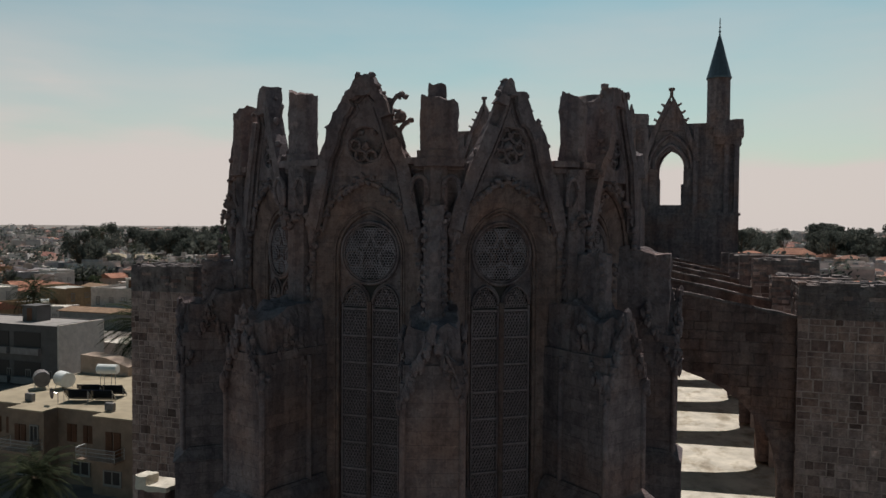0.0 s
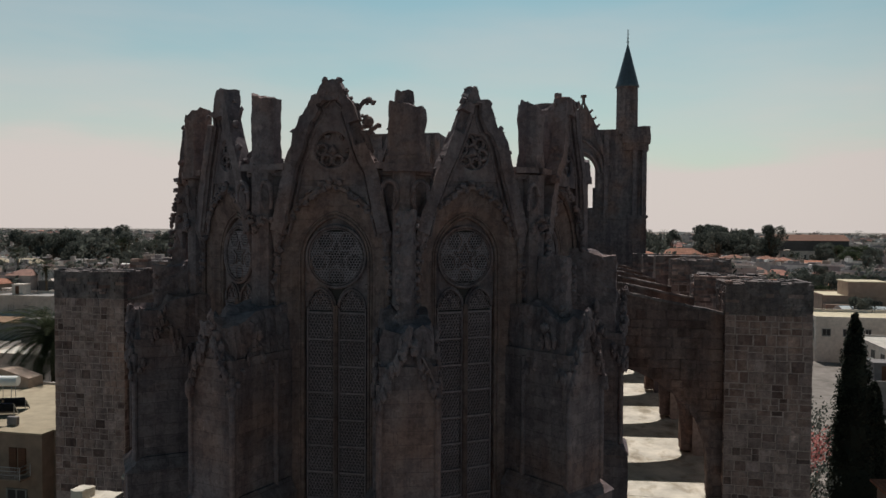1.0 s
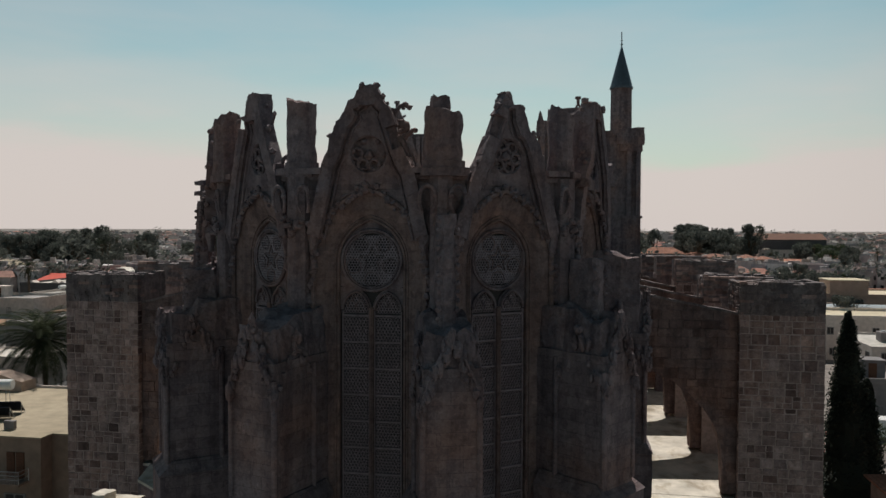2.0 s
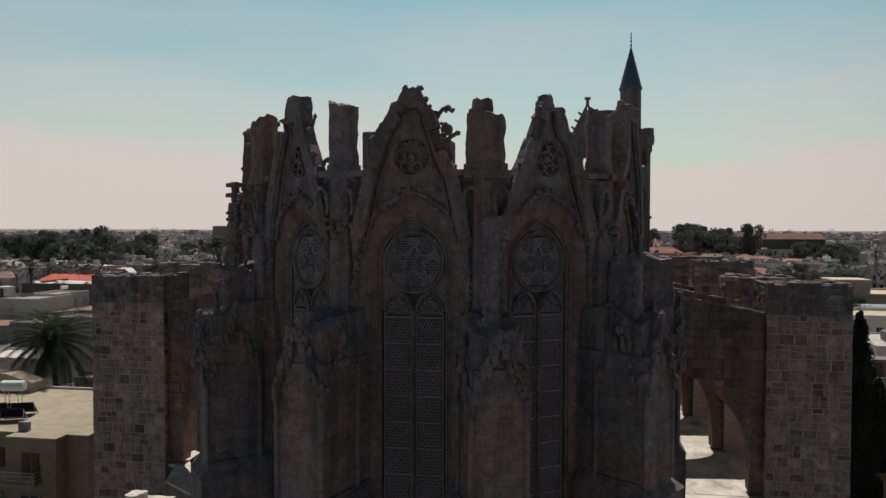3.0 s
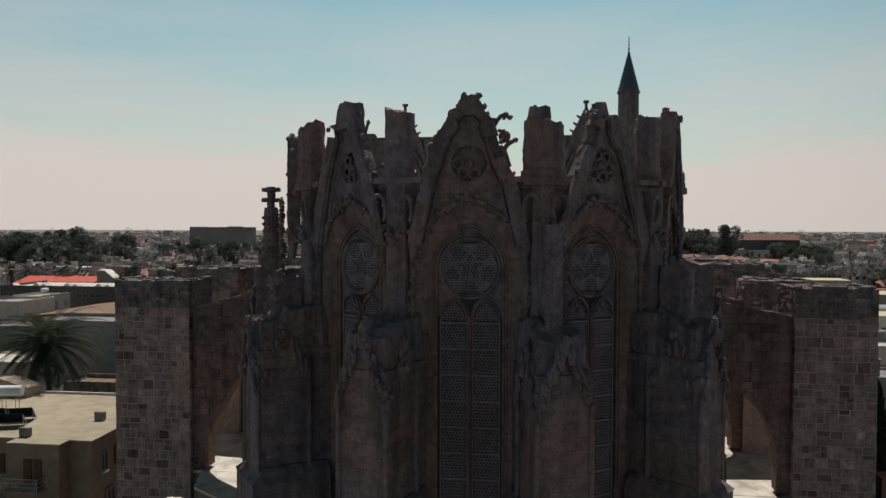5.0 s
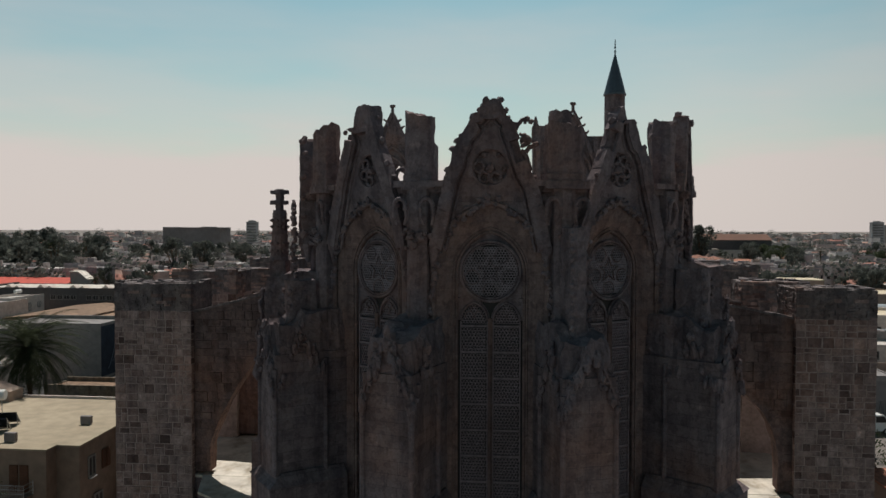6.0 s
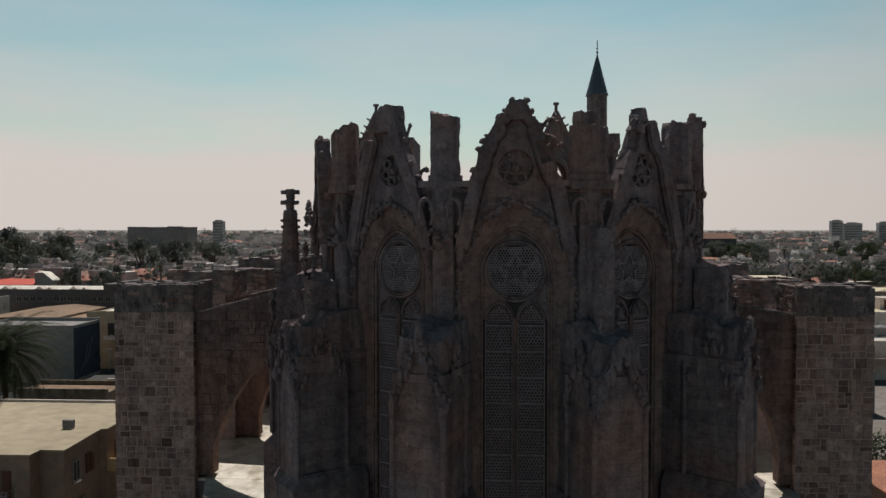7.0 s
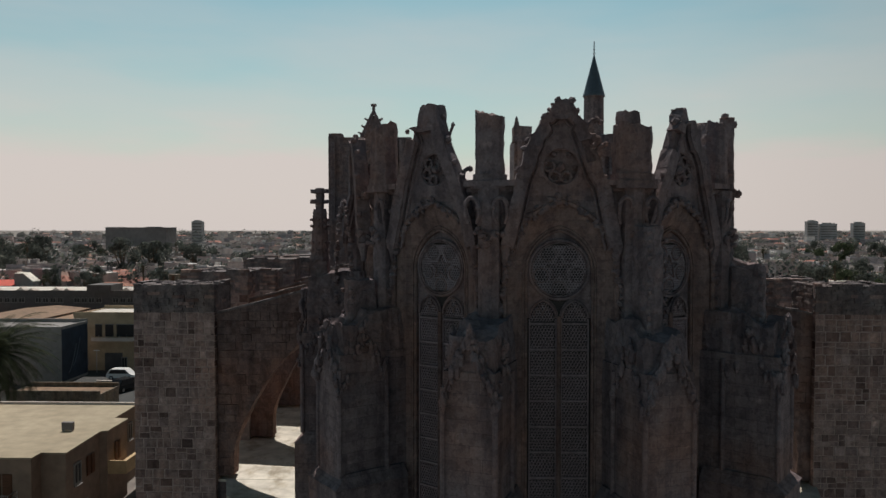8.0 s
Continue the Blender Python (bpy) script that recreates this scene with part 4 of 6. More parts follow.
for i, y in enumerate(BAYS):
    shift = axis(y) - axis(BAYS[0])
    for s in (-1, 1):
        if s > 0:
            x0, x1 = 12.55 + shift, 15.85 + shift
            fly = flyer(s, y, x0 + 0.02, 18.75, 19.95)
        else:
            x0, x1 = -18.0 + shift, -14.30 + shift
            fly = flyer(s, y, 14.28 - shift, 18.7, 20.55)
        if i == 0:
            face_flyer(fly, s, y, 12.57 if s > 0 else 14.28, 18.75 if s > 0 else 18.7, 19.95 if s > 0 else 20.55)
        pier(x0, x1, y - 0.3, y + 2.2, 20.05 + (0.0 if i == 0 else random.Random(i * 7 + s).uniform(-0.3, 0.35)), 40 + i * 2 + s, 9.4 if i == 0 else 16.5 if i < 3 else 0.0, 2.2 if i == 0 else 1.2 if i < 3 else 0.0)

for s, x_in, x_out, cx, reach in ((1, 6.2, 13.9, 9.3, 3.48), (-1, -7.0, -15.3, -10.2, 3.69)):
    lo, hi = sorted((x_in, x_out))
    bm = bmesh.new()
    prism(bm, [(lo, 11.52), (hi, 11.52), (hi + axis(54) - axis(9), 54), (lo + axis(54) - axis(9), 54)], AISLE_Z - 0.12, AISLE_Z)
    part("aisle_roof", bm, TERRACE, cathedral, "pale flat cement roof over the aisle")
    bm = bmesh.new()
    prism(bm, [(lo + 0.1, 11.6), (hi - 0.1, 11.6), (hi - 0.3 + axis(54) - axis(9), 54), (lo + 0.3 + axis(54) - axis(9), 54)], 0.0, AISLE_Z - 0.12)
    part("aisle_wall", bm, ASHLAR, cathedral)
    ring = [(cx + reach * math.sin(radians(d)), 11.5 - reach * math.cos(radians(d))) for d in (90, 54, 18, -18, -54, -90)]
    bm = bmesh.new()
    prism(bm, ring, 0.0, AISLE_Z - 0.12)
    part("side_apse", bm, ASHLAR, cathedral)
    bm = bmesh.new()
    prism(bm, ring, AISLE_Z - 0.12, AISLE_Z - 0.004)
    part("side_apse_roof", wear(bm, 0.03, 1.5, 0.0), TERRACE, cathedral, "pale flat cement roof with a worn edge")


# ---- west towers and minaret ----
def tower(x0, x1, y0, y1, win_x, top):
    w = 1.2
    bm = bmesh.new()
    for ya, yb in ((y0, y0 + 1.1), (y1 - 1.1, y1)):
        box(bm, x0, win_x - 2.0, ya, yb, 23.4, top)
        box(bm, win_x + 2.0, x1, ya, yb, 23.4, top)
        sub = bmesh.new()
        arch_panel(sub, 2.0, 24.2, top, w if ya == y0 else w + 0.25, 27.9, 29.45 if ya == y0 else 30.3, ya, yb)
        if ya == y0:
            box(sub, -w - 0.02, -w + 0.22, ya + 0.2, yb - 0.1, 24.2, 26.7)
            box(sub, w - 0.22, w + 0.02, ya + 0.2, yb - 0.1, 24.2, 26.2)
        box(sub, -2.0, 2.0, ya, yb, 23.4, 24.2)
        bmesh.ops.translate(sub, vec=(win_x, 0, 0), verts=sub.verts)
        me = bpy.data.meshes.new("scratch")
        sub.to_mesh(me)
        sub.free()
        bm.from_mesh(me)
        bpy.data.meshes.remove(me)
    box(bm, x0, x0 + 1.1, y0 + 1.1, y1 - 1.1, 23.4, top)
    box(bm, x1 - 1.1, x1, y0 + 1.1, y1 - 1.1, 23.4, top)
    box(bm, x0 - 0.15, x1 + 0.15, y0 - 0.15, y1 + 0.15, 0.0, 23.2)
    bmesh.ops.remove_doubles(bm, verts=bm.verts, dist=0.002)
    t = part("tower", bm, ASHLAR, cathedral, "square west tower with open belfry arches")
    bm = bmesh.new()
    box(bm, x0 - 0.3, x1 + 0.3, y0 - 0.3, y1 + 0.3, 23.2, 23.45)
    part("string_course", bm, CARVED, t)
    for dx in (x0 + 0.5, win_x - 2.3, win_x + 2.3, x1 - 1.0, x1 - 0.1):
        bm = bmesh.new()
        box(bm, dx - 0.22, dx + 0.22, y0 - 0.32, y0 + 0.1, 23.4, top - 0.3)
        part("pilaster_strip", bm, CARVED, t)
    # openwork gable over the arch
    bm = bmesh.new()
    for s in (-1, 1):
        plate(bm, [(win_x + s * 2.75, 28.4), (win_x + s * 2.3, 28.4), (win_x + s * 1.0, 32.0), (win_x + s * 0.05, 34.2), (win_x + s * 0.0, 34.9), (win_x + s * 0.3, 34.4), (win_x + s * 1.45, 32.0)], y0 - 0.35, y0 + 0.2)
    plate(bm, [(win_x - 1.35, 31.4), (win_x + 1.35, 31.4), (win_x + 0.2, 34.2), (win_x - 0.2, 34.2)], y0 - 0.12, y0 + 0.2)
    tube(bm, [(win_x + x, y0 - 0.1, z) for x, z in arch_points(1.5, 27.7, 30.0)], 0.2, 6)
    tube(bm, [(win_x + x, y0 - 0.15, z) for x, z in arch_points(2.0, 27.7, 31.0)], 0.16, 6)
    prism(bm, ngon(0.16, 6, win_x, y0 - 0.1), 34.5, 35.35)
    prism(bm, ngon(0.30, 6, win_x, y0 - 0.1), 35.2, 35.45)
    for s in (-1, 1):
        for f in (0.15, 0.45, 0.75):
            x, z = win_x + s * (1.45 - 1.15 * f), 32.0 + 2.4 * f
            lump(bm, (x + s * 0.10, y0 - 0.1, z), 0.16, f + s)
            lump(bm, (x + s * 0.28, y0 - 0.1, z + 0.12), 0.13, f - s)
    part("belfry_gable", bm, CARVED, t, "pierced gable with leaf crockets and a finial")
    return t


tower(2.2, 12.3, 57.3, 66.0, 6.22, 32.0)
tower(-17.3, -8.6, 57.3, 66.0, -12.5, 32.0)
# broken corner turrets
bm = bmesh.new()
box(bm, 2.05, 4.0, 57.2, 59.2, 31.5, 33.1)
prism(bm, ngon(0.34, 6, 2.42, 57.6), 33.0, 34.15, 0.25, 2.42, 57.6)
part("corner_turret", wear(bm, 0.08, 1.3, 0.5, 2.0), ASHLAR, cathedral, "broken corner turret of a tower")
bm = bmesh.new()
box(bm, -17.25, -15.9, 57.2, 59.0, 31.9, 32.4)
part("corner_turret", wear(bm, 0.12, 1.3, 0.4, 5.0), ASHLAR, cathedral, "broken corner turret of a tower")
bm = bmesh.new()
box(bm, 10.1, 12.75, 56.9, 60.3, 30.6, 32.2)
box(bm, 10.3, 12.6, 57.0, 60.0, 29.9, 30.6)
part("tower_parapet", wear(bm, 0.08, 1.2, 0.6, 1.0), ASHLAR, cathedral, "projecting corner parapet")
bm = bmesh.new()
box(bm, -9.0, 2.7, 58.5, 60.0, 0, 25.0)
part("west_front", bm, ASHLAR, cathedral)

minaret = thing("minaret", "slender round stone minaret with a dark conical lead cap", "minaret")
mx, my = 10.5, 57.9
bm = bmesh.new()
prism(bm, ngon(1.06, 14, mx, my), 31.5, 36.3, 0.98, mx, my)
part("shaft", wear(bm, 0.02, 1.5, 0.0), ASHLAR, minaret)
bm = bmesh.new()
prism(bm, ngon(1.16, 16, mx, my), 36.2, 36.38)
prism(bm, ngon(1.12, 16, mx, my), 36.38, 40.5, 0.05, mx, my)
part("cone_cap", bm, LEAD, minaret, "dark lead cone")
bm = bmesh.new()
bar(bm, (mx, my, 40.3), (mx, my, 41.95), 0.05, 6)
for z, r in ((40.7, 0.14), (41.1, 0.11), (41.45, 0.08)):
    bmesh.ops.create_icosphere(bm, subdivisions=1, radius=r, matrix=Matrix.Translation((mx, my, z)))
part("finial", bm, LEAD, minaret, "thin metal finial")

# buttress of the side apse with a sunlit broken top
bm = bmesh.new()
box(bm, -12.45, -11.1, 5.1, 6.2, 0, 11.5)
side_butt = part("side_buttress", wear(bm, 0.05, 1.2, 0.4, 1.0), ASHLAR, cathedral, "low buttress of the side apse")
bm = bmesh.new()
box(bm, -12.5, -11.0, 5.0, 6.2, 11.35, 11.56)
part("top_slab", wear(bm, 0.07, 1.8, 0.22, 4.0), TERRACE, side_butt, "pale worn top slab")
bm = bmesh.new()
box(bm, -12.5, -11.95, 5.0, 5.7, 11.45, 11.9)
part("top_stone", wear(bm, 0.09, 2.2, 0.15, 7.0), TERRACE, side_butt, "pale broken stone")

# stumps of water spouts on the string course
for deg, up in ((-60, 23.7), (60, 23.7)):
    bm = bmesh.new()
    plate(bm, [(-0.10, -0.12), (0.10, -0.12), (0.08, 0.12), (-0.08, 0.12)], -0.30, 0.2)
    wear(bm, 0.05, 4.0, 0.2, deg)
    lump(bm, (0, -0.27, 0.02), 0.12, deg)
    o = part("water_spout", bm, CARVED, cathedral, "broken stone water spout")
    o.matrix_basis = outward(deg, CORNER + 0.1) @ Matrix.Translation((0, 0, up))


# ---- town: materials ----
GROUND = plain("dry_ground", (0.21, 0.185, 0.17), 0.95, 0.35, 0.5)
ASPHALT = plain("asphalt", (0.06, 0.06, 0.06), 0.9, 0.25, 4.0)
WHITE = plain("white_render", (0.62, 0.545, 0.51), 0.85, 0.2, 1.5, per_object=0.15)
CREAM = plain("cream_render", (0.40, 0.305, 0.255), 0.85, 0.22, 1.5, per_object=0.18)
OCHRE = plain("ochre_render", (0.30, 0.20, 0.12), 0.85, 0.22, 1.5, per_object=0.15)
GREY = plain("grey_render", (0.24, 0.22, 0.225), 0.85, 0.22, 1.5, per_object=0.2)
OLDSTONE = stone("town_stone", (0.26, 0.21, 0.16), (0.15, 0.125, 0.10), (0.26, 0.18, 0.11), course=(0.6, 0.3))
ROOF_WHITE = plain("white_flat_roof", (0.66, 0.615, 0.565), 0.8, 0.25, 0.9, per_object=0.35)
ROOF_CEMENT = plain("cement_roof", (0.335, 0.283, 0.212), 0.9, 0.22, 0.8, per_object=0.1)
ROOF_GREY = plain("grey_roof", (0.29, 0.27, 0.27), 0.9, 0.25, 0.9, per_object=0.3)
ROOF_RUST = plain("rusty_sheet_roof", (0.27, 0.17, 0.11), 0.8, 0.4, 1.2, per_object=0.2)
ROOF_RED = plain("red_painted_roof", (0.55, 0.09, 0.06), 0.7, 0.2, 0.8)


def tile_roof(name, colour):
    """Clay roof tiles: rolls down the slope and course lines, by the UVs in metres."""
    m, n, l, b = material(name, 0.8)
    uv = n.new("ShaderNodeUVMap")
    br = n.new("ShaderNodeTexBrick")
    for k, v in (("Scale", 1.0), ("Mortar Size", 0.03), ("Mortar Smooth", 0.6), ("Brick Width", 0.26), ("Row Height", 0.36)):
        br.inputs[k].default_value = v
    br.offset = 0.0
    br.inputs["Color1"].default_value = (0.75, 0.75, 0.75, 1)
    br.inputs["Color2"].default_value = (1.15, 1.1, 1.05, 1)
    br.inputs["Mortar"].default_value = (0.5, 0.5, 0.5, 1)
    l.new(uv.outputs[0], br.inputs["Vector"])
    geo = n.new("ShaderNodeNewGeometry")
    dirt = noise_tex(n, l, geo.outputs["Position"], 0.5, 5.0)
    col = mixed(n, l, "MULTIPLY", 0.8, colour, br.outputs["Color"])
    col = mixed(n, l, "MULTIPLY", 0.7, col, ramp(n, l, dirt, [(0.35, (0.55, 0.5, 0.48)), (0.65, (1.1, 1.1, 1.1))]))
    info = n.new("ShaderNodeObjectInfo")
    col = mixed(n, l, "MULTIPLY", 1.0, col, ramp(n, l, info.outputs["Random"], [(0, (0.7, 0.72, 0.75)), (1, (1.15, 1.1, 1.05))]))
    l.new(col, b.inputs["Base Color"])
    bp = n.new("ShaderNodeBump")
    bp.inputs["Strength"].default_value, bp.inputs["Distance"].default_value = 0.6, 0.05
    l.new(br.outputs["Fac"], bp.inputs["Height"])
    bp.invert = True
    l.new(bp.outputs[0], b.inputs["Normal"])
    return m


ROOF_TILE = tile_roof("clay_tile_roof", (0.40, 0.185, 0.125))
FRAME = plain("window_frame_paint", (0.24, 0.225, 0.215), 0.6, 0.1, 4.0)
SHUTTER = plain("brown_shutter_wood", (0.13, 0.055, 0.03), 0.6, 0.3, 8.0)
STEEL = plain("galvanised_steel", (0.45, 0.46, 0.47), 0.35, 0.2, 4.0, metal=0.8)
TANK = plain("white_tank_paint", (0.72, 0.72, 0.71), 0.4, 0.1, 3.0)
SOLAR, _n, _l, _b = material("solar_panel_glass", 0.1)
_b.inputs["Base Color"].default_value = (0.012, 0.014, 0.022, 1)
_b.inputs["Specular IOR Level"].default_value = 0.5
MURAL = plain("dark_blue_mural", (0.032, 0.042, 0.062), 0.7, 0.5, 0.6)
MURAL_LIGHT = plain("pale_mural_paint", (0.15, 0.17, 0.2), 0.7, 0.3, 2.0)
CAR_WHITE = plain("white_car_paint", (0.70, 0.70, 0.70), 0.25, 0.03, 2.0)
CAR_BLACK = plain("black_car_paint", (0.02, 0.02, 0.022), 0.2, 0.05, 2.0)
RUBBER = plain("tyre_rubber", (0.02, 0.02, 0.02), 0.85, 0.1, 8.0)
BARK = plain("bark", (0.14, 0.10, 0.07), 0.95, 0.4, 6.0)


def leaf_mat(name, colour, tip):
    m, n, l, b = material(name, 0.85)
    geo = n.new("ShaderNodeNewGeometry")
    col = ramp(n, l, geo.outputs["Random Per Island"], [(0.0, tuple(c * 0.55 for c in colour)), (0.6, colour), (1.0, tip)])
    l.new(col, b.inputs["Base Color"])
    b.inputs["Specular IOR Level"].default_value = 0.06
    thin = n.new("ShaderNodeBsdfTranslucent")
    l.new(col, thin.inputs["Color"])
    both = n.new("ShaderNodeMixShader")
    both.inputs[0].default_value = 0.38
    l.new(b.outputs[0], both.inputs[1])
    l.new(thin.outputs[0], both.inputs[2])
    l.new(both.outputs[0], n["Material Output"].inputs["Surface"])
    return m


def far_paint(name, stops):
    """Paint of houses joined into one mesh: each takes its own tone."""
    m, n, l, b = material(name, 0.88)
    geo = n.new("ShaderNodeNewGeometry")
    r = n.new("ShaderNodeValToRGB")
    r.color_ramp.interpolation = "CONSTANT"
    while len(r.color_ramp.elements) < len(stops):
        r.color_ramp.elements.new(0.5)
    for i, (e, c) in enumerate(zip(r.color_ramp.elements, stops)):
        e.position, e.color = i / len(stops), (*c, 1)
    l.new(geo.outputs["Random Per Island"], r.inputs[0])
    dirt = noise_tex(n, l, geo.outputs["Position"], 0.35, 5.0)
    l.new(mixed(n, l, "MULTIPLY", 0.8, r.outputs[0], ramp(n, l, dirt, [(0.35, (0.62, 0.60, 0.60)), (0.62, (1.05, 1.05, 1.05))])), b.inputs["Base Color"])
    return m


LEAF = leaf_mat("broad_leaves", (0.105, 0.112, 0.10), (0.168, 0.176, 0.148))
LEAF_GREEN = leaf_mat("fresh_leaves", (0.066, 0.082, 0.048), (0.112, 0.132, 0.075))
PALM_LEAF = leaf_mat("palm_leaves", (0.032, 0.040, 0.022), (0.068, 0.074, 0.042))
CYPRESS_LEAF = leaf_mat("cypress_leaves", (0.034, 0.040, 0.032), (0.055, 0.062, 0.046))
BLOSSOM = leaf_mat("pink_blossom", (0.55, 0.20, 0.19), (0.70, 0.36, 0.32))

# ---- ground and street ----
bm = bmesh.new()
bmesh.ops.create_grid(bm, x_segments=8, y_segments=8, size=4500)
ground = part("ground", bm, GROUND, None)
tagged(ground, "dusty town ground stretching to the horizon", "ground", "", "structure")
bm = bmesh.new()
box(bm, -60.0, -40.0, 78.0, 94.0, 0.0, 0.02)
box(bm, -57.0, -46.0, 46.0, 78.0, 0.0, 0.02)
road = part("road", bm, ASPHALT, None)
tagged(road, "grey asphalt street between the houses", "road", "", "structure")


# ---- small repeated parts ----
def unit_window():
    """A framed window of unit width and height in the x-z plane, face towards -y; returns frame and pane meshes."""
    bm = bmesh.new()
    xs, zs = (-0.5, -0.42, -0.035, 0.035, 0.42, 0.5), (-0.06, 0.0, 0.07, 0.93, 1.0)
    grid = [[bm.verts.new((x, -0.06 if z >= 0.0 else -0.14, z)) for x in xs] for z in zs]
    cells = [(i, j) for j in range(4) for i in range(5) if not (j == 2 and i in (1, 3))]
    faces = [bm.faces.new((grid[j][i], grid[j][i + 1], grid[j + 1][i + 1], grid[j + 1][i])) for i, j in cells]
    back = bmesh.ops.extrude_face_region(bm, geom=faces)
    for v in back["geom"]:
        if isinstance(v, bmesh.types.BMVert):
            v.co.y = 0.05
    bmesh.ops.recalc_face_normals(bm, faces=bm.faces)
    f = bpy.data.meshes.new("window")
    bm.to_mesh(f)
    bm.free()
    f.materials.append(FRAME)
    bm = bmesh.new()
    box(bm, -0.43, 0.43, 0.0, 0.02, 0.05, 0.95)
    p = bpy.data.meshes.new("pane")
    bm.to_mesh(p)
    bm.free()
    p.materials.append(GLASS)
    bm = bmesh.new()
    for s in (-1, 1):
        box(bm, s * 0.27 - 0.22, s * 0.27 + 0.22, -0.04, 0.02, 0.03, 0.97)
        for k in range(9):
            box(bm, s * 0.27 - 0.19, s * 0.27 + 0.19, -0.07, -0.03, 0.08 + k * 0.1, 0.13 + k * 0.1)
    q = bpy.data.meshes.new("shutter")
    bm.to_mesh(q)
    bm.free()
    q.materials.append(SHUTTER)
    return f, p, q


WIN_FRAME, WIN_PANE, WIN_SHUTTER = unit_window()


def put_window(parent, m, w, h, shutter=False, deep=True):
    o = new("window", WIN_SHUTTER if shutter else WIN_FRAME)
    o.parent = parent
    o.matrix_basis = m @ Matrix.Diagonal((w, 1, h, 1))
    if not shutter and deep:
        g = new("pane", WIN_PANE)
        g.parent = o
    return o


def side_pose(x, y, z, side):
    """A window's pose on a house side: front -y, right +x, left -x."""
    return pose(x, y, z, 0, 0, {"front": 0, "right": 90, "left": -90}[side])


def building(name, label, x0, x1, y0, y1, h, wall, roof, kind="flat", storeys=1, group="town houses", category="house", windows=True, shutters=False, rng=None, deep=False, sides=("front",), rise=1.6):
    """A house: walls, roof, and windows on the sides named."""
    rng = rng or random.Random(1)
    t = thing(name, label, category, group)
    bm = bmesh.new()
    box(bm, x0, x1, y0, y1, 0.0, h)
    part("wall", bm, wall, t)
    bm = bmesh.new()
    if kind == "flat":
        box(bm, x0 + 0.15, x1 - 0.15, y0 + 0.15, y1 - 0.15, h, h + 0.06)
        e = part("roof", bm, roof, t)
        bm = bmesh.new()
        for a in ((x0 - 0.05, x1 + 0.05, y0 - 0.05, y0 + 0.16), (x0 - 0.05, x1 + 0.05, y1 - 0.16, y1 + 0.05), (x0 - 0.05, x0 + 0.16, y0 + 0.16, y1 - 0.16), (x1 - 0.16, x1 + 0.05, y0 + 0.16, y1 - 0.16)):
            box(bm, *a, h - 0.05, h + rng.choice((0.2, 0.35, 0.6)))
        part("parapet", bm, wall, t)
        if windows and min(x1 - x0, y1 - y0) > 7.5 and rng.random() < 0.45:
            bm = bmesh.new()
            sx, sy = rng.uniform(x0 + 1.0, x1 - 4.0), rng.uniform(y0 + 1.5, y1 - 4.0)
            box(bm, sx, sx + 2.6, sy, sy + 2.4, h, h + 2.2)
            box(bm, sx - 0.15, sx + 2.75, sy - 0.15, sy + 2.55, h + 2.2, h + 2.34)
            head = part("stair_head", bm, wall, t)
            bm = bmesh.new()
            box(bm, sx + 0.8, sx + 1.7, sy - 0.04, sy + 0.02, h + 0.1, h + 1.95)
            part("door", bm, SHUTTER, head)
    else:
        o = 0.4
        a, b, c, d = (x0 - o, y0 - o), (x1 + o, y0 - o), (x1 + o, y1 + o), (x0 - o, y1 + o)
        base = [bm.verts.new((*p, h + z)) for z in (0.0, 0.15) for p in (a, b, c, d)]
        k = min(x1 - x0, y1 - y0) / 2 if kind == "hip" else -o
        if x1 - x0 >= y1 - y0:
            ym = (y0 + y1) / 2
            r = [bm.verts.new((x0 + k, ym, h + rise)), bm.verts.new((x1 - k, ym, h + rise))]
            fs = [(4, 5, r[1], r[0]), (6, 7, r[0], r[1]), (5, 6, r[1]), (7, 4, r[0])]
        else:
            xm = (x0 + x1) / 2
            r = [bm.verts.new((xm, y0 + k, h + rise)), bm.verts.new((xm, y1 - k, h + rise))]
            fs = [(5, 6, r[1], r[0]), (7, 4, r[0], r[1]), (4, 5, r[0]), (6, 7, r[1])]
        for f in fs:
            bm.faces.new([base[v] if isinstance(v, int) else v for v in f])
        bm.faces.new(base[3::-1])
        for i in range(4):
            bm.faces.new((base[i], base[(i + 1) % 4], base[4 + (i + 1) % 4], base[4 + i]))
        part("roof", bm, roof, t)
    if windows:
        sh = h / storeys
        for side in sides:
            length = (x1 - x0) if side == "front" else (y1 - y0)
            n = max(1, int(length / 3.3))
            for fl in range(storeys):
                for i in range(n):
                    if rng.random() < 0.12:
                        continue
                    u = (i + 0.5) * length / n + rng.uniform(-0.3, 0.3)
                    w, hh = rng.choice(((1.1, 1.2), (1.4, 1.2), (0.9, 1.9)))
                    z = fl * sh + (0.9 if hh < 1.5 else 0.25)
                    if side == "front":
                        m = side_pose(x0 + u, y0 - 0.03, z, side)
                    elif side == "right":
                        m = side_pose(x1 + 0.03, y0 + u, z, side)
                    else:
                        m = side_pose(x0 - 0.03, y0 + u, z, side)
                    put_window(t, m, w, hh, shutters and rng.random() < 0.6, deep)
    return t


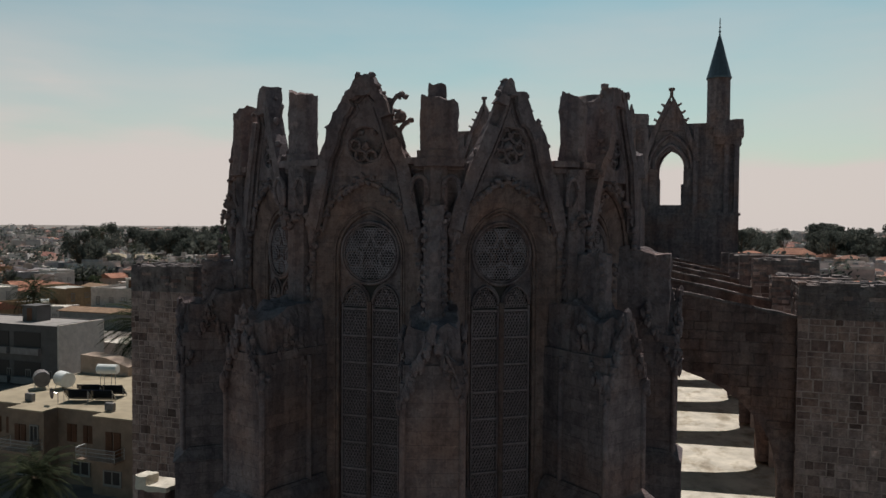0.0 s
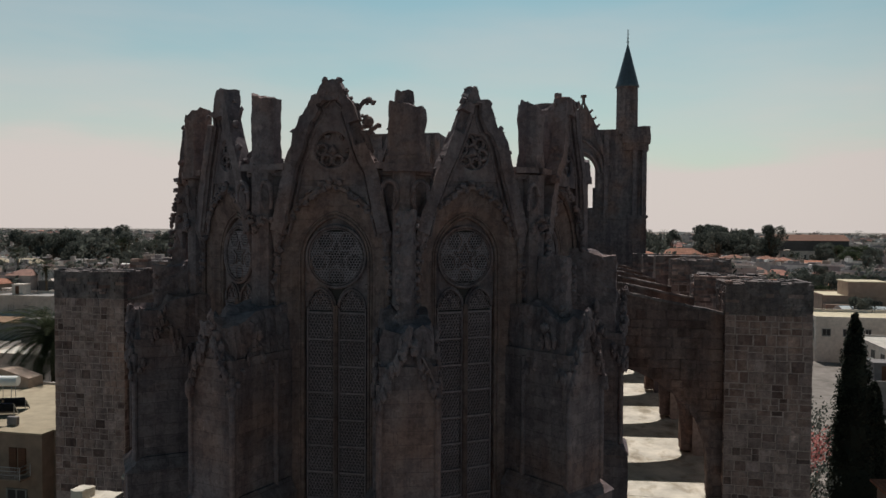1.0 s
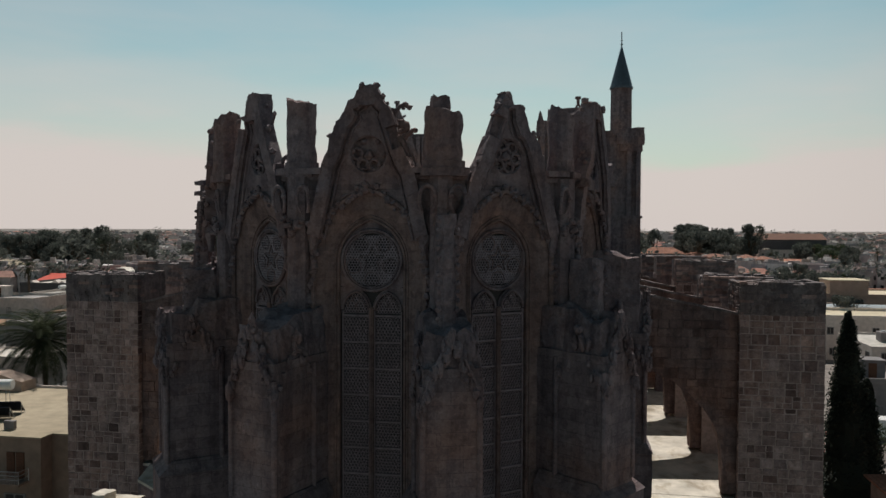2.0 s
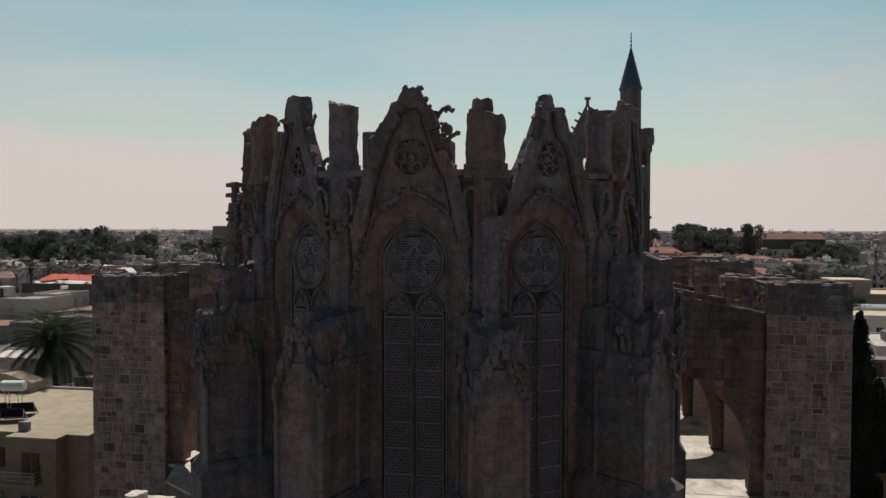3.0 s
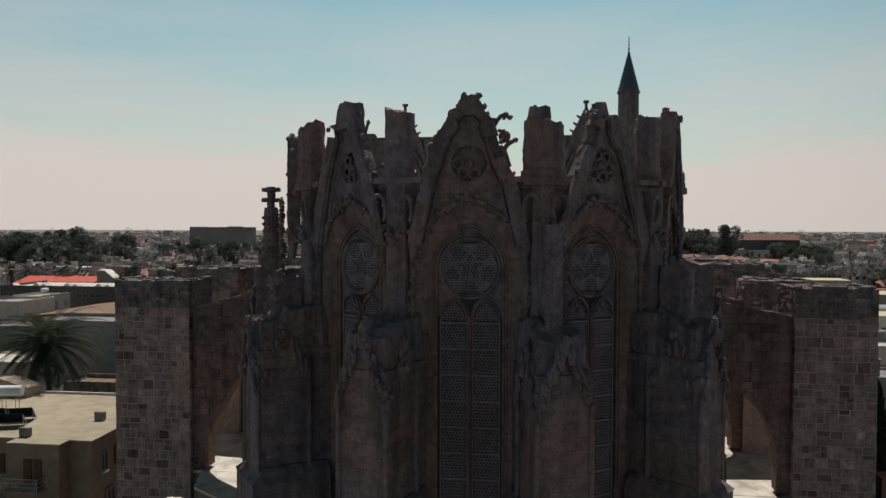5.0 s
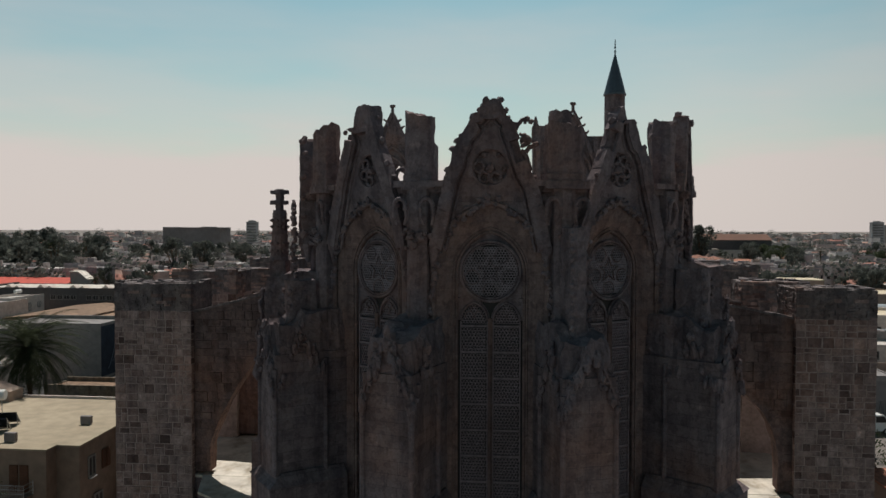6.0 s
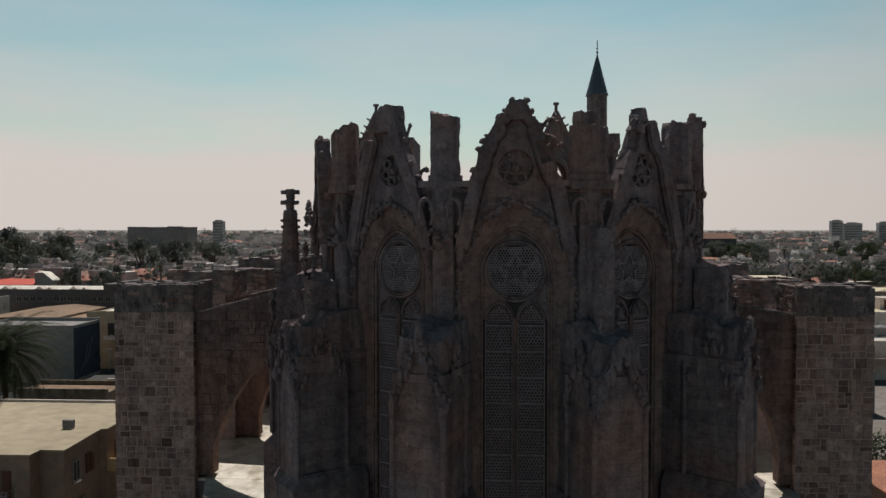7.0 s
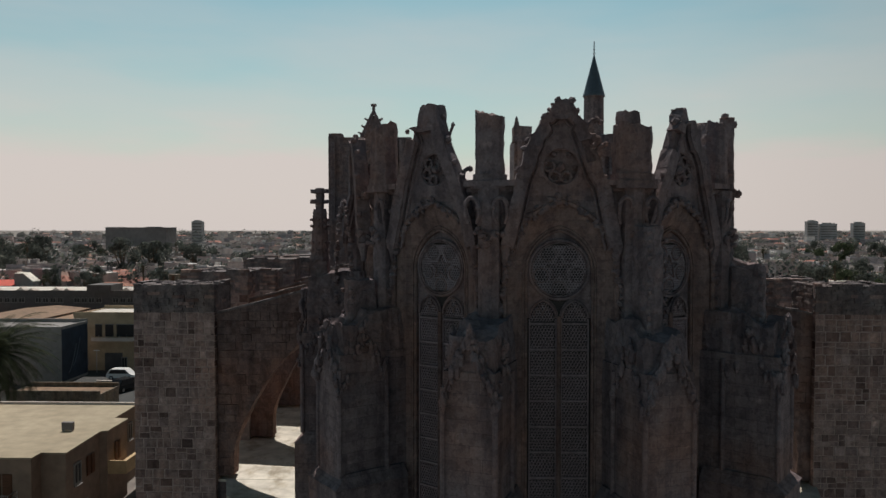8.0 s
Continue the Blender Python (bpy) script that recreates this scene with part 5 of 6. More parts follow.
def water_tank(x, y, z, turn=0, dark=False, high=1.0, r=0.42, length=1.8):
    """A solar water heater tank lying on a steel stand."""
    t = thing("water_tank", "cylindrical water tank on a steel stand on a flat roof", "water tank", "roof tanks", pose(x, y, z, 0, 0, turn))
    bm = bmesh.new()
    bmesh.ops.create_cone(bm, cap_ends=True, segments=18, radius1=r, radius2=r, depth=length, matrix=pose(0, 0, high + r, 0, 90, 0))
    bmesh.ops.bevel(bm, geom=[e for e in bm.edges if abs(e.verts[0].co.x - e.verts[1].co.x) < 0.01], offset=0.06, segments=2, affect="EDGES")
    part("drum", bm, GREY if dark else TANK, t, smooth=False)
    for sx in (-0.55, 0.55):
        for sy in (-0.83 * r, 0.83 * r):
            bm = bmesh.new()
            bar(bm, (sx, sy, 0), (sx, sy * 0.8, high + 0.48 * r), 0.03, 5)
            part("leg", bm, STEEL, t)
    return t


def solar_panel(x, y, z, turn=0):
    t = thing("solar_panel", "dark solar collector panel on a steel frame", "solar panel", "solar panels", pose(x, y, z, 0, 0, turn))
    bm = bmesh.new()
    box(bm, -1.0, 1.0, -0.75, 0.75, -0.04, 0.04)
    bmesh.ops.transform(bm, matrix=pose(0, 0, 0.65, 42, 0, 0), verts=bm.verts)
    part("panel", bm, SOLAR, t)
    for sx in (-1.02, 1.02):
        bm = bmesh.new()
        bar(bm, (sx, 0.42, 0), (sx, 0.42, 1.0), 0.025, 5)
        bar(bm, (sx, -0.45, 0), (sx, -0.45, 0.25), 0.025, 5)
        bar(bm, (sx, -0.45, 0.05), (sx, 0.42, 0.95), 0.025, 5)
        part("stand", bm, STEEL, t)
    return t


# ---- trees ----
def leaf_cards(verts, faces, centre, radius, count, size, rng, squash=0.8, droop=0.0):
    for _ in range(count):
        d = Vector((rng.gauss(0, 1), rng.gauss(0, 1), rng.gauss(0, 1))).normalized()
        p = Vector(centre) + Vector((d.x, d.y, d.z * squash)) * radius * rng.uniform(0.55, 1.05)
        a = (d + Vector((rng.gauss(0, 0.6), rng.gauss(0, 0.6), rng.gauss(0, 0.6)))).normalized()
        u = a.orthogonal().normalized()
        v = a.cross(u)
        s = size * rng.uniform(0.6, 1.3)
        k = len(verts)
        verts.extend((p - u * s, p - v * s * 0.55, p + u * s, p + v * s * 0.55))
        faces.append((k, k + 1, k + 2, k + 3))


def cards_object(name, verts, faces, mat, parent, kind=""):
    me = bpy.data.meshes.new(name)
    me.from_pydata([tuple(v) for v in verts], [], faces)
    me.materials.append(mat)
    ob = new(name, me)
    ob.parent = parent
    if kind:
        ob["kind"] = kind
    return ob


def limb(bm, p, q, r0, r1, n=6):
    p, q = Vector(p), Vector(q)
    m = Matrix.Translation((p + q) / 2) @ (q - p).to_track_quat("Z", "Y").to_matrix().to_4x4()
    bmesh.ops.create_cone(bm, cap_ends=True, segments=n, radius1=r0, radius2=r1, depth=(q - p).length, matrix=m)


def broad_tree(seed, height=9.0, spread=4.2, mat=None, cards=3400):
    rng = random.Random(seed)
    t = thing("tree", "dark green broadleaf tree among the houses", "tree", "town trees")
    bm = bmesh.new()
    fork = height * 0.32
    limb(bm, (0, 0, 0), (0.15, 0.1, fork), 0.30, 0.22, 8)
    blobs = []
    for i in range(14):
        a = i * 2.4 + rng.random()
        r = spread * rng.uniform(0.15, 0.80)
        z = height * rng.uniform(0.45, 0.92) - r * 0.25
        q = (r * math.cos(a), r * math.sin(a), z)
        limb(bm, (0.15, 0.1, fork - 0.2), (q[0] * 0.55, q[1] * 0.55, (fork + z) / 2), 0.14, 0.09)
        limb(bm, (q[0] * 0.55, q[1] * 0.55, (fork + z) / 2), q, 0.09, 0.03)
        blobs.append((q, spread * rng.uniform(0.20, 0.36)))
    part("trunk", bm, BARK, t)
    verts, faces = [], []
    for q, r in blobs:
        leaf_cards(verts, faces, q, r, cards // 14, 0.20, rng)
    cards_object("crown", verts, faces, mat or LEAF, t)
    return t


def palm_tree(seed, height=8.0, length=3.6, fronds=46, leaflets=20):
    rng = random.Random(seed)
    t = thing("palm_tree", "tall date palm with arching feathery fronds", "palm tree", "palms")
    bm = bmesh.new()
    prev = Vector((0, 0, 0))
    for i in range(10):
        q = Vector((0.12 * math.sin(i * 0.4), 0.1 * math.sin(i * 0.3), height * (i + 1) / 10))
        limb(bm, prev, q, 0.30, 0.22, 8)
        prev = q
    for _ in range(24):
        lump(bm, (rng.uniform(-0.3, 0.3), rng.uniform(-0.3, 0.3), height - rng.uniform(0, 0.8)), 0.16, rng.random() * 5, 1.6)
    part("trunk", bm, BARK, t)
    verts, faces = [], []
    for i in range(fronds):
        az = i * 2.39996 + rng.uniform(-0.2, 0.2)
        lift = 1.4 - 2.2 * (i / fronds) + rng.uniform(-0.12, 0.12)
        L = length * rng.uniform(0.85, 1.1)
        h = Vector((math.cos(az), math.sin(az), 0))
        side = Vector((-math.sin(az), math.cos(az), 0))
        p = Vector((0, 0, height))
        pts = [p.copy()]
        ang = lift
        for k in range(leaflets):
            p = p + (h * math.cos(ang) + Vector((0, 0, math.sin(ang)))) * (L / leaflets)
            ang -= (1.1 + 0.4 * max(lift, 0)) / leaflets
            pts.append(p.copy())
        for k in range(2, leaflets):
            q, d = pts[k], (pts[k + 1] - pts[k - 1]).normalized()
            ll = 0.17 * length * math.sin(math.pi * (0.12 + 0.86 * k / leaflets)) * rng.uniform(0.85, 1.1)
            for s in (-1, 1):
                tip = q + side * s * ll * 0.75 + d * ll * 0.55 + Vector((0, 0, -0.28 * ll + rng.uniform(-0.08, 0.05)))
                base = d * 0.06
                k0 = len(verts)
                verts.extend((q - base, q + base, tip))
                faces.append((k0, k0 + 1, k0 + 2))
    cards_object("crown", verts, faces, PALM_LEAF, t)
    return t


def cypress(seed, height=11.0, radius=1.7):
    rng = random.Random(seed)
    t = thing("cypress_tree", "tall narrow dark cypress", "cypress tree", "cypresses")
    bm = bmesh.new()
    limb(bm, (0, 0, 0), (0, 0, height * 0.8), 0.2, 0.05, 7)
    part("trunk", bm, BARK, t)
    verts, faces = [], []
    for i in range(130):
        f = rng.random() ** 0.85
        r = radius * (1 - f) ** 0.6 * min(1.0, 0.55 + f * 3.0)
        a = rng.random() * 6.283
        c = (0.72 * r * math.cos(a), 0.72 * r * math.sin(a), 0.5 + f * (height - 0.6))
        leaf_cards(verts, faces, c, 0.07 + 0.40 * r, 110, 0.12, rng, 2.4)
    bm = bmesh.new()
    prev = 0.4
    for f in (0.1, 0.25, 0.45, 0.65, 0.82, 0.93):
        z = 0.3 + f * (height - 0.8)
        limb(bm, (0, 0, prev), (0, 0, z), 0.86 * radius * (1 - max(f - 0.15, 0)) ** 0.6 * min(1.0, 0.55 + f * 3.0), 0.86 * radius * (1 - f) ** 0.6, 14)
        prev = z - 0.05
    part("inner_foliage", wear(bm, 0.25, 1.2, 0.5, seed), CYPRESS_LEAF, t)
    cards_object("crown", verts, faces, CYPRESS_LEAF, t)
    return t


# ---- the beige house beside the church ----
BUFF = plain("buff_render", (0.25, 0.18, 0.138), 0.85, 0.22, 1.2)
YELLOW = plain("yellow_render", (0.50, 0.36, 0.21), 0.85, 0.2, 1.5)
def near_house():
    t = thing("house", "two-storey beige house with a flat cement roof, brown shutters and balconies", "house", "town houses")
    h = 6.45
    plan = [(-52.0, 30.7), (-46.2, 30.7), (-46.2, 29.2), (-42.4, 29.2), (-42.4, 30.7), (-37.6, 30.7), (-37.6, 29.45), (-33.4, 29.45), (-33.4, 30.7), (-31.6, 30.7), (-31.9, 36.4), (-31.4, 36.6), (-31.5, 40.4), (-32.7, 40.6), (-32.9, 45.4), (-52.0, 45.4)]
    bm = bmesh.new()
    prism(bm, plan, 0.0, h - 0.12)
    part("wall", bm, BUFF, t)
    bm = bmesh.new()
    cx, cy = -41.7, 37.5
    prism(bm, [(cx + (x - cx) * 1.012, cy + (y - cy) * 1.015) for x, y in plan], h - 0.12, h)
    part("roof", bm, ROOF_CEMENT, t, "flat beige cement roof")
    bm = bmesh.new()
    box(bm, -52.0, -32.8, 45.25, 45.45, h, h + 0.22)
    part("parapet", bm, WHITE, t)
    for x, y, side, w, hh, z, sh in ((-49.2, 30.7, "front", 1.0, 1.5, 3.7, True), (-47.6, 30.7, "front", 1.0, 1.5, 3.7, True), (-44.9, 29.2, "front", 1.2, 1.5, 3.7, True), (-43.4, 29.2, "front", 0.9, 1.5, 3.7, False), (-40.9, 30.7, "front", 1.0, 1.6, 3.6, True), (-39.2, 30.7, "front", 1.0, 1.6, 3.6, True),
                                     (-35.5, 29.45, "front", 1.5, 2.1, 3.2, True), (-44.4, 29.2, "front", 1.8, 1.2, 0.9, False), (-40.0, 30.7, "front", 2.0, 1.2, 0.9, False), (-35.6, 29.45, "front", 1.8, 1.2, 0.9, False),
                                     (-31.65, 32.4, "right", 1.0, 1.6, 3.6, False), (-31.75, 34.6, "right", 1.2, 1.6, 3.6, True), (-31.4, 38.4, "right", 0.9, 1.6, 3.6, True), (-32.75, 42.2, "right", 0.9, 1.5, 3.7, False), (-32.8, 43.9, "right", 0.9, 1.5, 3.7, False), (-31.6, 33.2, "right", 1.2, 1.2, 0.9, False)):
        off = 0.03
        m = side_pose(x if side == "front" else x + off, y - off if side == "front" else y, z, side)
        put_window(t, m, w, hh, sh, True)
    for x0, x1, y0, y1 in ((-38.2, -34.4, 28.3, 29.4), (-46.0, -42.6, 28.1, 29.2)):
        bm = bmesh.new()
        box(bm, x0, x1, y0, y1, 3.0, 3.16)
        bal = part("balcony", bm, BUFF, t)
        bm = bmesh.new()
        for x, y in ((x0, y0), (x1, y0), (x0, y1), (x1, y1)):
            bar(bm, (x, y, 3.16), (x, y, 4.1), 0.03, 5)
        for z in (3.5, 3.8, 4.1):
            bar(bm, (x0, y0, z), (x1, y0, z), 0.025, 5)
            bar(bm, (x1, y0, z), (x1, y1, z), 0.025, 5)
            bar(bm, (x0, y0, z), (x0, y1, z), 0.025, 5)
        k = int((x1 - x0) / 0.14)
        for i in range(k):
            bar(bm, (x0 + i * 0.14, y0, 3.16), (x0 + i * 0.14, y0, 4.1), 0.012, 4)
        part("railing", bm, STEEL, bal)
    bm = bmesh.new()
    plate(bm, [(-52.0, h), (-45.9, h), (-45.9, h + 0.95), (-48.8, h + 1.75), (-52.0, h + 1.9)], 43.2, 45.2)
    part("stair_head", bm, CREAM, t, "stair head with a sloping roof")
    bm = bmesh.new()
    box(bm, -31.5, -29.9, 36.7, 44.6, 2.95, 3.12)
    gallery = part("balcony", bm, YELLOW, t, "long side balcony with a solid yellow parapet")
    bm = bmesh.new()
    box(bm, -30.02, -29.9, 36.7, 44.6, 3.12, 4.0)
    box(bm, -31.5, -30.02, 36.7, 36.82, 3.12, 4.0)
    part("parapet", bm, YELLOW, gallery)
    return t


near_house()
water_tank(-43.4, 37.6, 6.45, 12, False, 1.5, 0.45, 2.0)
water_tank(-49.6, 35.9, 6.45, -40, True, 0.25, 0.72, 1.7)
water_tank(-47.6, 36.6, 6.45, -20, False, 0.2, 0.70, 1.7)
for sx_, sy_ in ((-42.4, 32.9), (-40.3, 33.5), (-42.9, 34.9), (-40.8, 35.4)):
    solar_panel(sx_, sy_, 6.45, 200)
for ax_, ay_ in ((-46.3, 31.5), (-37.2, 31.0), (-34.4, 36.4)):
    ac = thing("air_conditioner", "boxy grey outdoor air-conditioning unit on a roof", "air conditioner", "roof units", pose(ax_, ay_, 6.45))
    bm = bmesh.new()
    box(bm, -0.45, 0.45, -0.17, 0.17, 0.08, 0.72, 0.03)
    part("casing", bm, GREY, ac)
    bm = bmesh.new()
    bmesh.ops.create_cone(bm, cap_ends=True, segments=14, radius1=0.24, radius2=0.24, depth=0.03, matrix=pose(-0.1, -0.18, 0.4, 90, 0, 0))
    part("fan_grille", bm, GREY, ac, "dark round fan grille")
    for s in (-0.35, 0.35):
        bm = bmesh.new()
        box(bm, s - 0.04, s + 0.04, -0.17, 0.17, 0.0, 0.08)
        part("foot", bm, STEEL, ac)
dish = thing("satellite_dish", "grey satellite dish on a short mast", "satellite dish", "", pose(-43.3, 31.6, 6.45, 0, 0, -25))
bm = bmesh.new()
rings = []
for i in range(5):
    r = 0.11 * (i + 0.4)
    rings.append([bm.verts.new((r * math.cos(k * math.pi / 8), -0.55 + 0.55 * r * r - 0.2 * r, 1.0 + r * math.sin(k * math.pi / 8))) for k in range(16)])
for a_, b_ in zip(rings, rings[1:]):
    for k in range(16):
        bm.faces.new((a_[k], a_[(k + 1) % 16], b_[(k + 1) % 16], b_[k]))
bmesh.ops.solidify(bm, geom=bm.faces[:], thickness=0.02)
part("bowl", bm, GREY, dish)
bm = bmesh.new()
bar(bm, (0, 0, 0), (0, 0, 1.0), 0.035, 6)
bar(bm, (0, 0, 0.95), (0, -0.5, 1.0), 0.03, 6)
part("mast", bm, STEEL, dish)

# ---- buildings along the street behind ----
RECTS = [(28, 50, 48, 92), (-54, -28, 25, 48), (-24, 24, -60, 72), (-66, -38, 48, 96), (-110, -64, 94, 118), (-166, -118, 166, 197), (-100, -70, 138, 150)]


def named(*a, **k):
    RECTS.append((a[2] - 3, a[3] + 3, a[4] - 3, a[5] + 3))
    return building(*a, **k)


R1 = random.Random(11)
TAN = plain("tan_render", (0.46, 0.345, 0.235), 0.85, 0.2, 1.0)
SLATE = plain("slate_grey_render", (0.115, 0.105, 0.105), 0.85, 0.2, 1.0)
PALE = plain("pale_grey_render", (0.27, 0.25, 0.24), 0.85, 0.2, 1.2)
named("warehouse", "plain grey flat-roofed building with one painted wall", -75.0, -60.6, 84.3, 92.0, 8.0, PALE, ROOF_GREY, rng=R1, windows=False, category="building")
mural = thing("mural", "large dark blue wall painting with pale curved strokes", "mural")
bm = bmesh.new()
box(bm, -60.6, -60.57, 84.5, 91.9, 0.4, 7.9)
part("painted_field", bm, MURAL, mural)
for yy, zz, sw in ((89.2, 2.2, 0.9), (88.0, 1.4, 1.2)):
    bm = bmesh.new()
    pts = [(-60.56, yy - 1.6 + 0.35 * k, zz + 0.5 * k * k * 0.12 + 0.3 * k) for k in range(7)]
    tube(bm, pts, 0.06 * sw, 5)
    part("pale_stroke", bm, MURAL_LIGHT, mural)
named("apartment_building", "cream two-storey building with a balcony and dark garage door", -64.5, -48.0, 95.5, 106.0, 8.6, TAN, ROOF_WHITE, storeys=2, rng=R1, deep=True, category="building")
bm = bmesh.new()
box(bm, -59.6, -56.8, 95.42, 95.6, 0.0, 2.8)
garage = part("garage_door", bm, SLATE, None)
tagged(garage, "dark closed garage door in a cream wall", "garage door")
shop = named("shop_row", "long dark grey building with white roof skylights", -131.0, -75.0, 150.0, 168.0, 7.4, SLATE, ROOF_WHITE, rng=R1, storeys=1, category="building")
for gx in range(-128, -78, 9):
    for q in range(4):
        put_window(shop, side_pose(gx + q * 1.7, 149.97, 5.2, "front"), 1.4, 1.1, False, True)
bm = bmesh.new()
box(bm, -89.5, -84.0, 149.6, 156.0, 7.3, 9.3)
part("stair_head", bm, SLATE, shop)
wedge = thing("house", "small pale house under a steep lean-to roof", "house", "town houses")
bm = bmesh.new()
plate(bm, [(-137.0, 0.0), (-131.5, 0.0), (-131.5, 6.4), (-134.2, 8.6), (-137.0, 8.6)], 200.8, 204.5)
part("wall", bm, PALE, wedge)
bm = bmesh.new()
plate(bm, [(-131.2, 6.2), (-131.2, 6.42), (-134.3, 8.85), (-137.2, 8.85), (-137.2, 8.62), (-134.3, 8.62)], 200.6, 204.7)
part("roof", bm, ROOF_WHITE, wedge)
for i in range(13):
    sk = thing("skylight", "small sloped white skylight on a flat roof", "skylight", "skylights", pose(-129 + i * 4.2, 152.5 + (i % 2) * 3, 7.4))
    bm = bmesh.new()
    plate(bm, [(-1.2, 0), (1.2, 0), (0.9, 0.5), (0.2, 1.0)], -1.0, 1.0)
    part("hood", bm, WHITE, sk)
named("market_hall", "long building with bright red painted roof", -163.0, -137.0, 197.0, 214.0, 4.4, CREAM, ROOF_RED, "gable", rng=R1, rise=2.2, category="building")
named("shed", "low shed with a rusty brown sheet roof", -100.5, -86.5, 119.5, 144.0, 4.4, CREAM, ROOF_RUST, "gable", rng=R1, rise=0.8, category="shed", windows=False)
named("shed", "low shed with a rusty brown sheet roof", -85.5, -69.0, 123.0, 145.0, 4.0, OCHRE, ROOF_RUST, "gable", rng=R1, rise=0.8, category="shed", windows=False)
named("outbuilding", "old stone outbuilding with a worn rusty flat roof", -56.5, -45.5, 64.5, 69.5, 2.9, OLDSTONE, ROOF_RUST, rng=R1, windows=False, category="shed")
named("house", "pale grey flat-roofed house with a white side wall", -92.0, -72.0, 60.0, 68.0, 8.0, SLATE, ROOF_GREY, rng=R1, storeys=2, deep=True)
side_wall = thing("side_wall", "plain white rendered side wall of a grey house", "wall")
bm = bmesh.new()
box(bm, -71.95, -71.7, 59.9, 68.1, 0.0, 8.3)
part("render_coat", bm, WHITE, side_wall)
for z in (0.2, 4.2):
    for x in (-90.5, -85.0, -79.5):
        loggia = thing("loggia", "balcony opening, its shade a flat near-black sheet on a grey house front", "balcony", "loggias", pose(x, 59.93, z))
        # the recess is a flat sheet whose near-black colour is its shade
        bm = bmesh.new()
        box(bm, 0.0, 4.6, 0.0, 0.05, 0.9, 3.0)
        part("opening", bm, GLASS, loggia)
        bm = bmesh.new()
        box(bm, -0.1, 4.7, -0.5, 0.05, 0.0, 0.9)
        part("parapet", bm, GREY, loggia)
named("house", "low white house with a flat roof and tanks", -77.0, -66.0, 70.0, 79.0, 4.0, WHITE, ROOF_WHITE, rng=R1)
named("house", "plain pale house with small windows", -120.0, -101.5, 117.0, 128.0, 7.0, WHITE, ROOF_GREY, rng=R1, storeys=2)
named("shed", "low shed with a rusty brown sheet roof", -120.0, -101.0, 108.0, 115.5, 3.2, PALE, ROOF_RUST, "gable", rng=R1, rise=0.7, category="shed", windows=False)
named("house", "small beige-grey house with a flat roof", -88.0, -80.0, 92.5, 99.0, 6.0, PALE, ROOF_GREY, rng=R1, storeys=2)
named("house", "low white house with a tank on its flat roof", -88.0, -75.5, 107.0, 114.5, 4.2, WHITE, ROOF_WHITE, rng=R1)
water_tank(-82.5, 110.0, 4.26, 90, False, 0.6)
hall = named("vaulted_hall", "hall under two pale barrel-vaulted roofs", -226.0, -196.0, 218.0, 236.0, 6.5, OLDSTONE, ROOF_GREY, rng=R1, category="building")
for x in (-218.5, -203.5):
    bm = bmesh.new()
    plate(bm, [(x + 7.2 * math.cos(math.pi * k / 12), 6.5 + 3.0 * math.sin(math.pi * k / 12)) for k in range(13)], 218.0, 236.0)
    part("vault", bm, ROOF_CEMENT, hall, "pale barrel vault")
# right-hand side of the church
named("house", "low house under a red clay tile hip roof", 28.4, 39.0, 28.5, 41.0, 3.2, CREAM, ROOF_TILE, "hip", rng=R1, rise=2.2)
ROSY = plain("rosy_render", (0.42, 0.31, 0.26), 0.85, 0.2, 1.0, per_object=0.25)
ROOF_SAND = plain("sand_coloured_roof", (0.56, 0.48, 0.35), 0.85, 0.2, 0.8)
villa = named("villa", "white modern building with flat roofs and shaded balconies", 47.0, 68.0, 93.0, 107.0, 5.6, WHITE, ROOF_WHITE, rng=R1, storeys=2, deep=True, category="building", sides=("front", "left"))
for x0, x1, y0, y1, z0, z1 in ((46.0, 68.0, 90.6, 93.0, 2.5, 2.7), (46.0, 68.0, 90.6, 90.8, 2.7, 3.6), (45.6, 46.0, 90.6, 104.0, 2.3, 3.4)):
    bm = bmesh.new()
    box(bm, x0, x1, y0, y1, z0, z1)
    part("balcony", bm, ROSY, villa)
for x in (51.5, 55.5, 59.5):
    unit = thing("air_conditioner", "large grey rooftop cooling unit", "air conditioner", "rooftop coolers", pose(x, 99.0, 5.66))
    bm = bmesh.new()
    box(bm, -1.5, 1.5, -1.0, 1.0, 0.15, 1.5, 0.06)
    part("casing", bm, GREY, unit)
    for s in (-0.7, 0.7):
        bm = bmesh.new()
        bmesh.ops.create_cone(bm, cap_ends=True, segments=16, radius1=0.5, radius2=0.5, depth=0.14, matrix=pose(s, 0, 1.56))
        part("fan_cowl", bm, STEEL, unit)
    bm = bmesh.new()
    box(bm, -1.3, 1.3, -0.8, 0.8, 0.0, 0.15)
    part("base", bm, STEEL, unit)
named("villa", "long white building with a sand-coloured flat roof", 44.0, 84.0, 116.0, 129.5, 7.0, WHITE, ROOF_SAND, rng=R1, storeys=2, deep=True, category="building", sides=("front", "left"))
vault = named("covered_walk", "low hall under a grey barrel-vaulted metal roof", 53.0, 90.0, 131.5, 136.5, 6.4, GREY, ROOF_GREY, rng=R1, category="building", windows=False)
bm = bmesh.new()
curve = [(2.7 * math.cos(math.pi * k / 10), 1.3 * math.sin(math.pi * k / 10)) for k in range(11)]
ends = [[bm.verts.new((x, 134.0 + u, 6.5 + v)) for u, v in curve] for x in (52.6, 90.4)]
for k in range(10):
    bm.faces.new((ends[0][k], ends[0][k + 1], ends[1][k + 1], ends[1][k]))
bm.faces.new(ends[0])
bm.faces.new(ends[1][::-1])
part("vault", bm, STEEL, vault, "grey metal barrel vault")
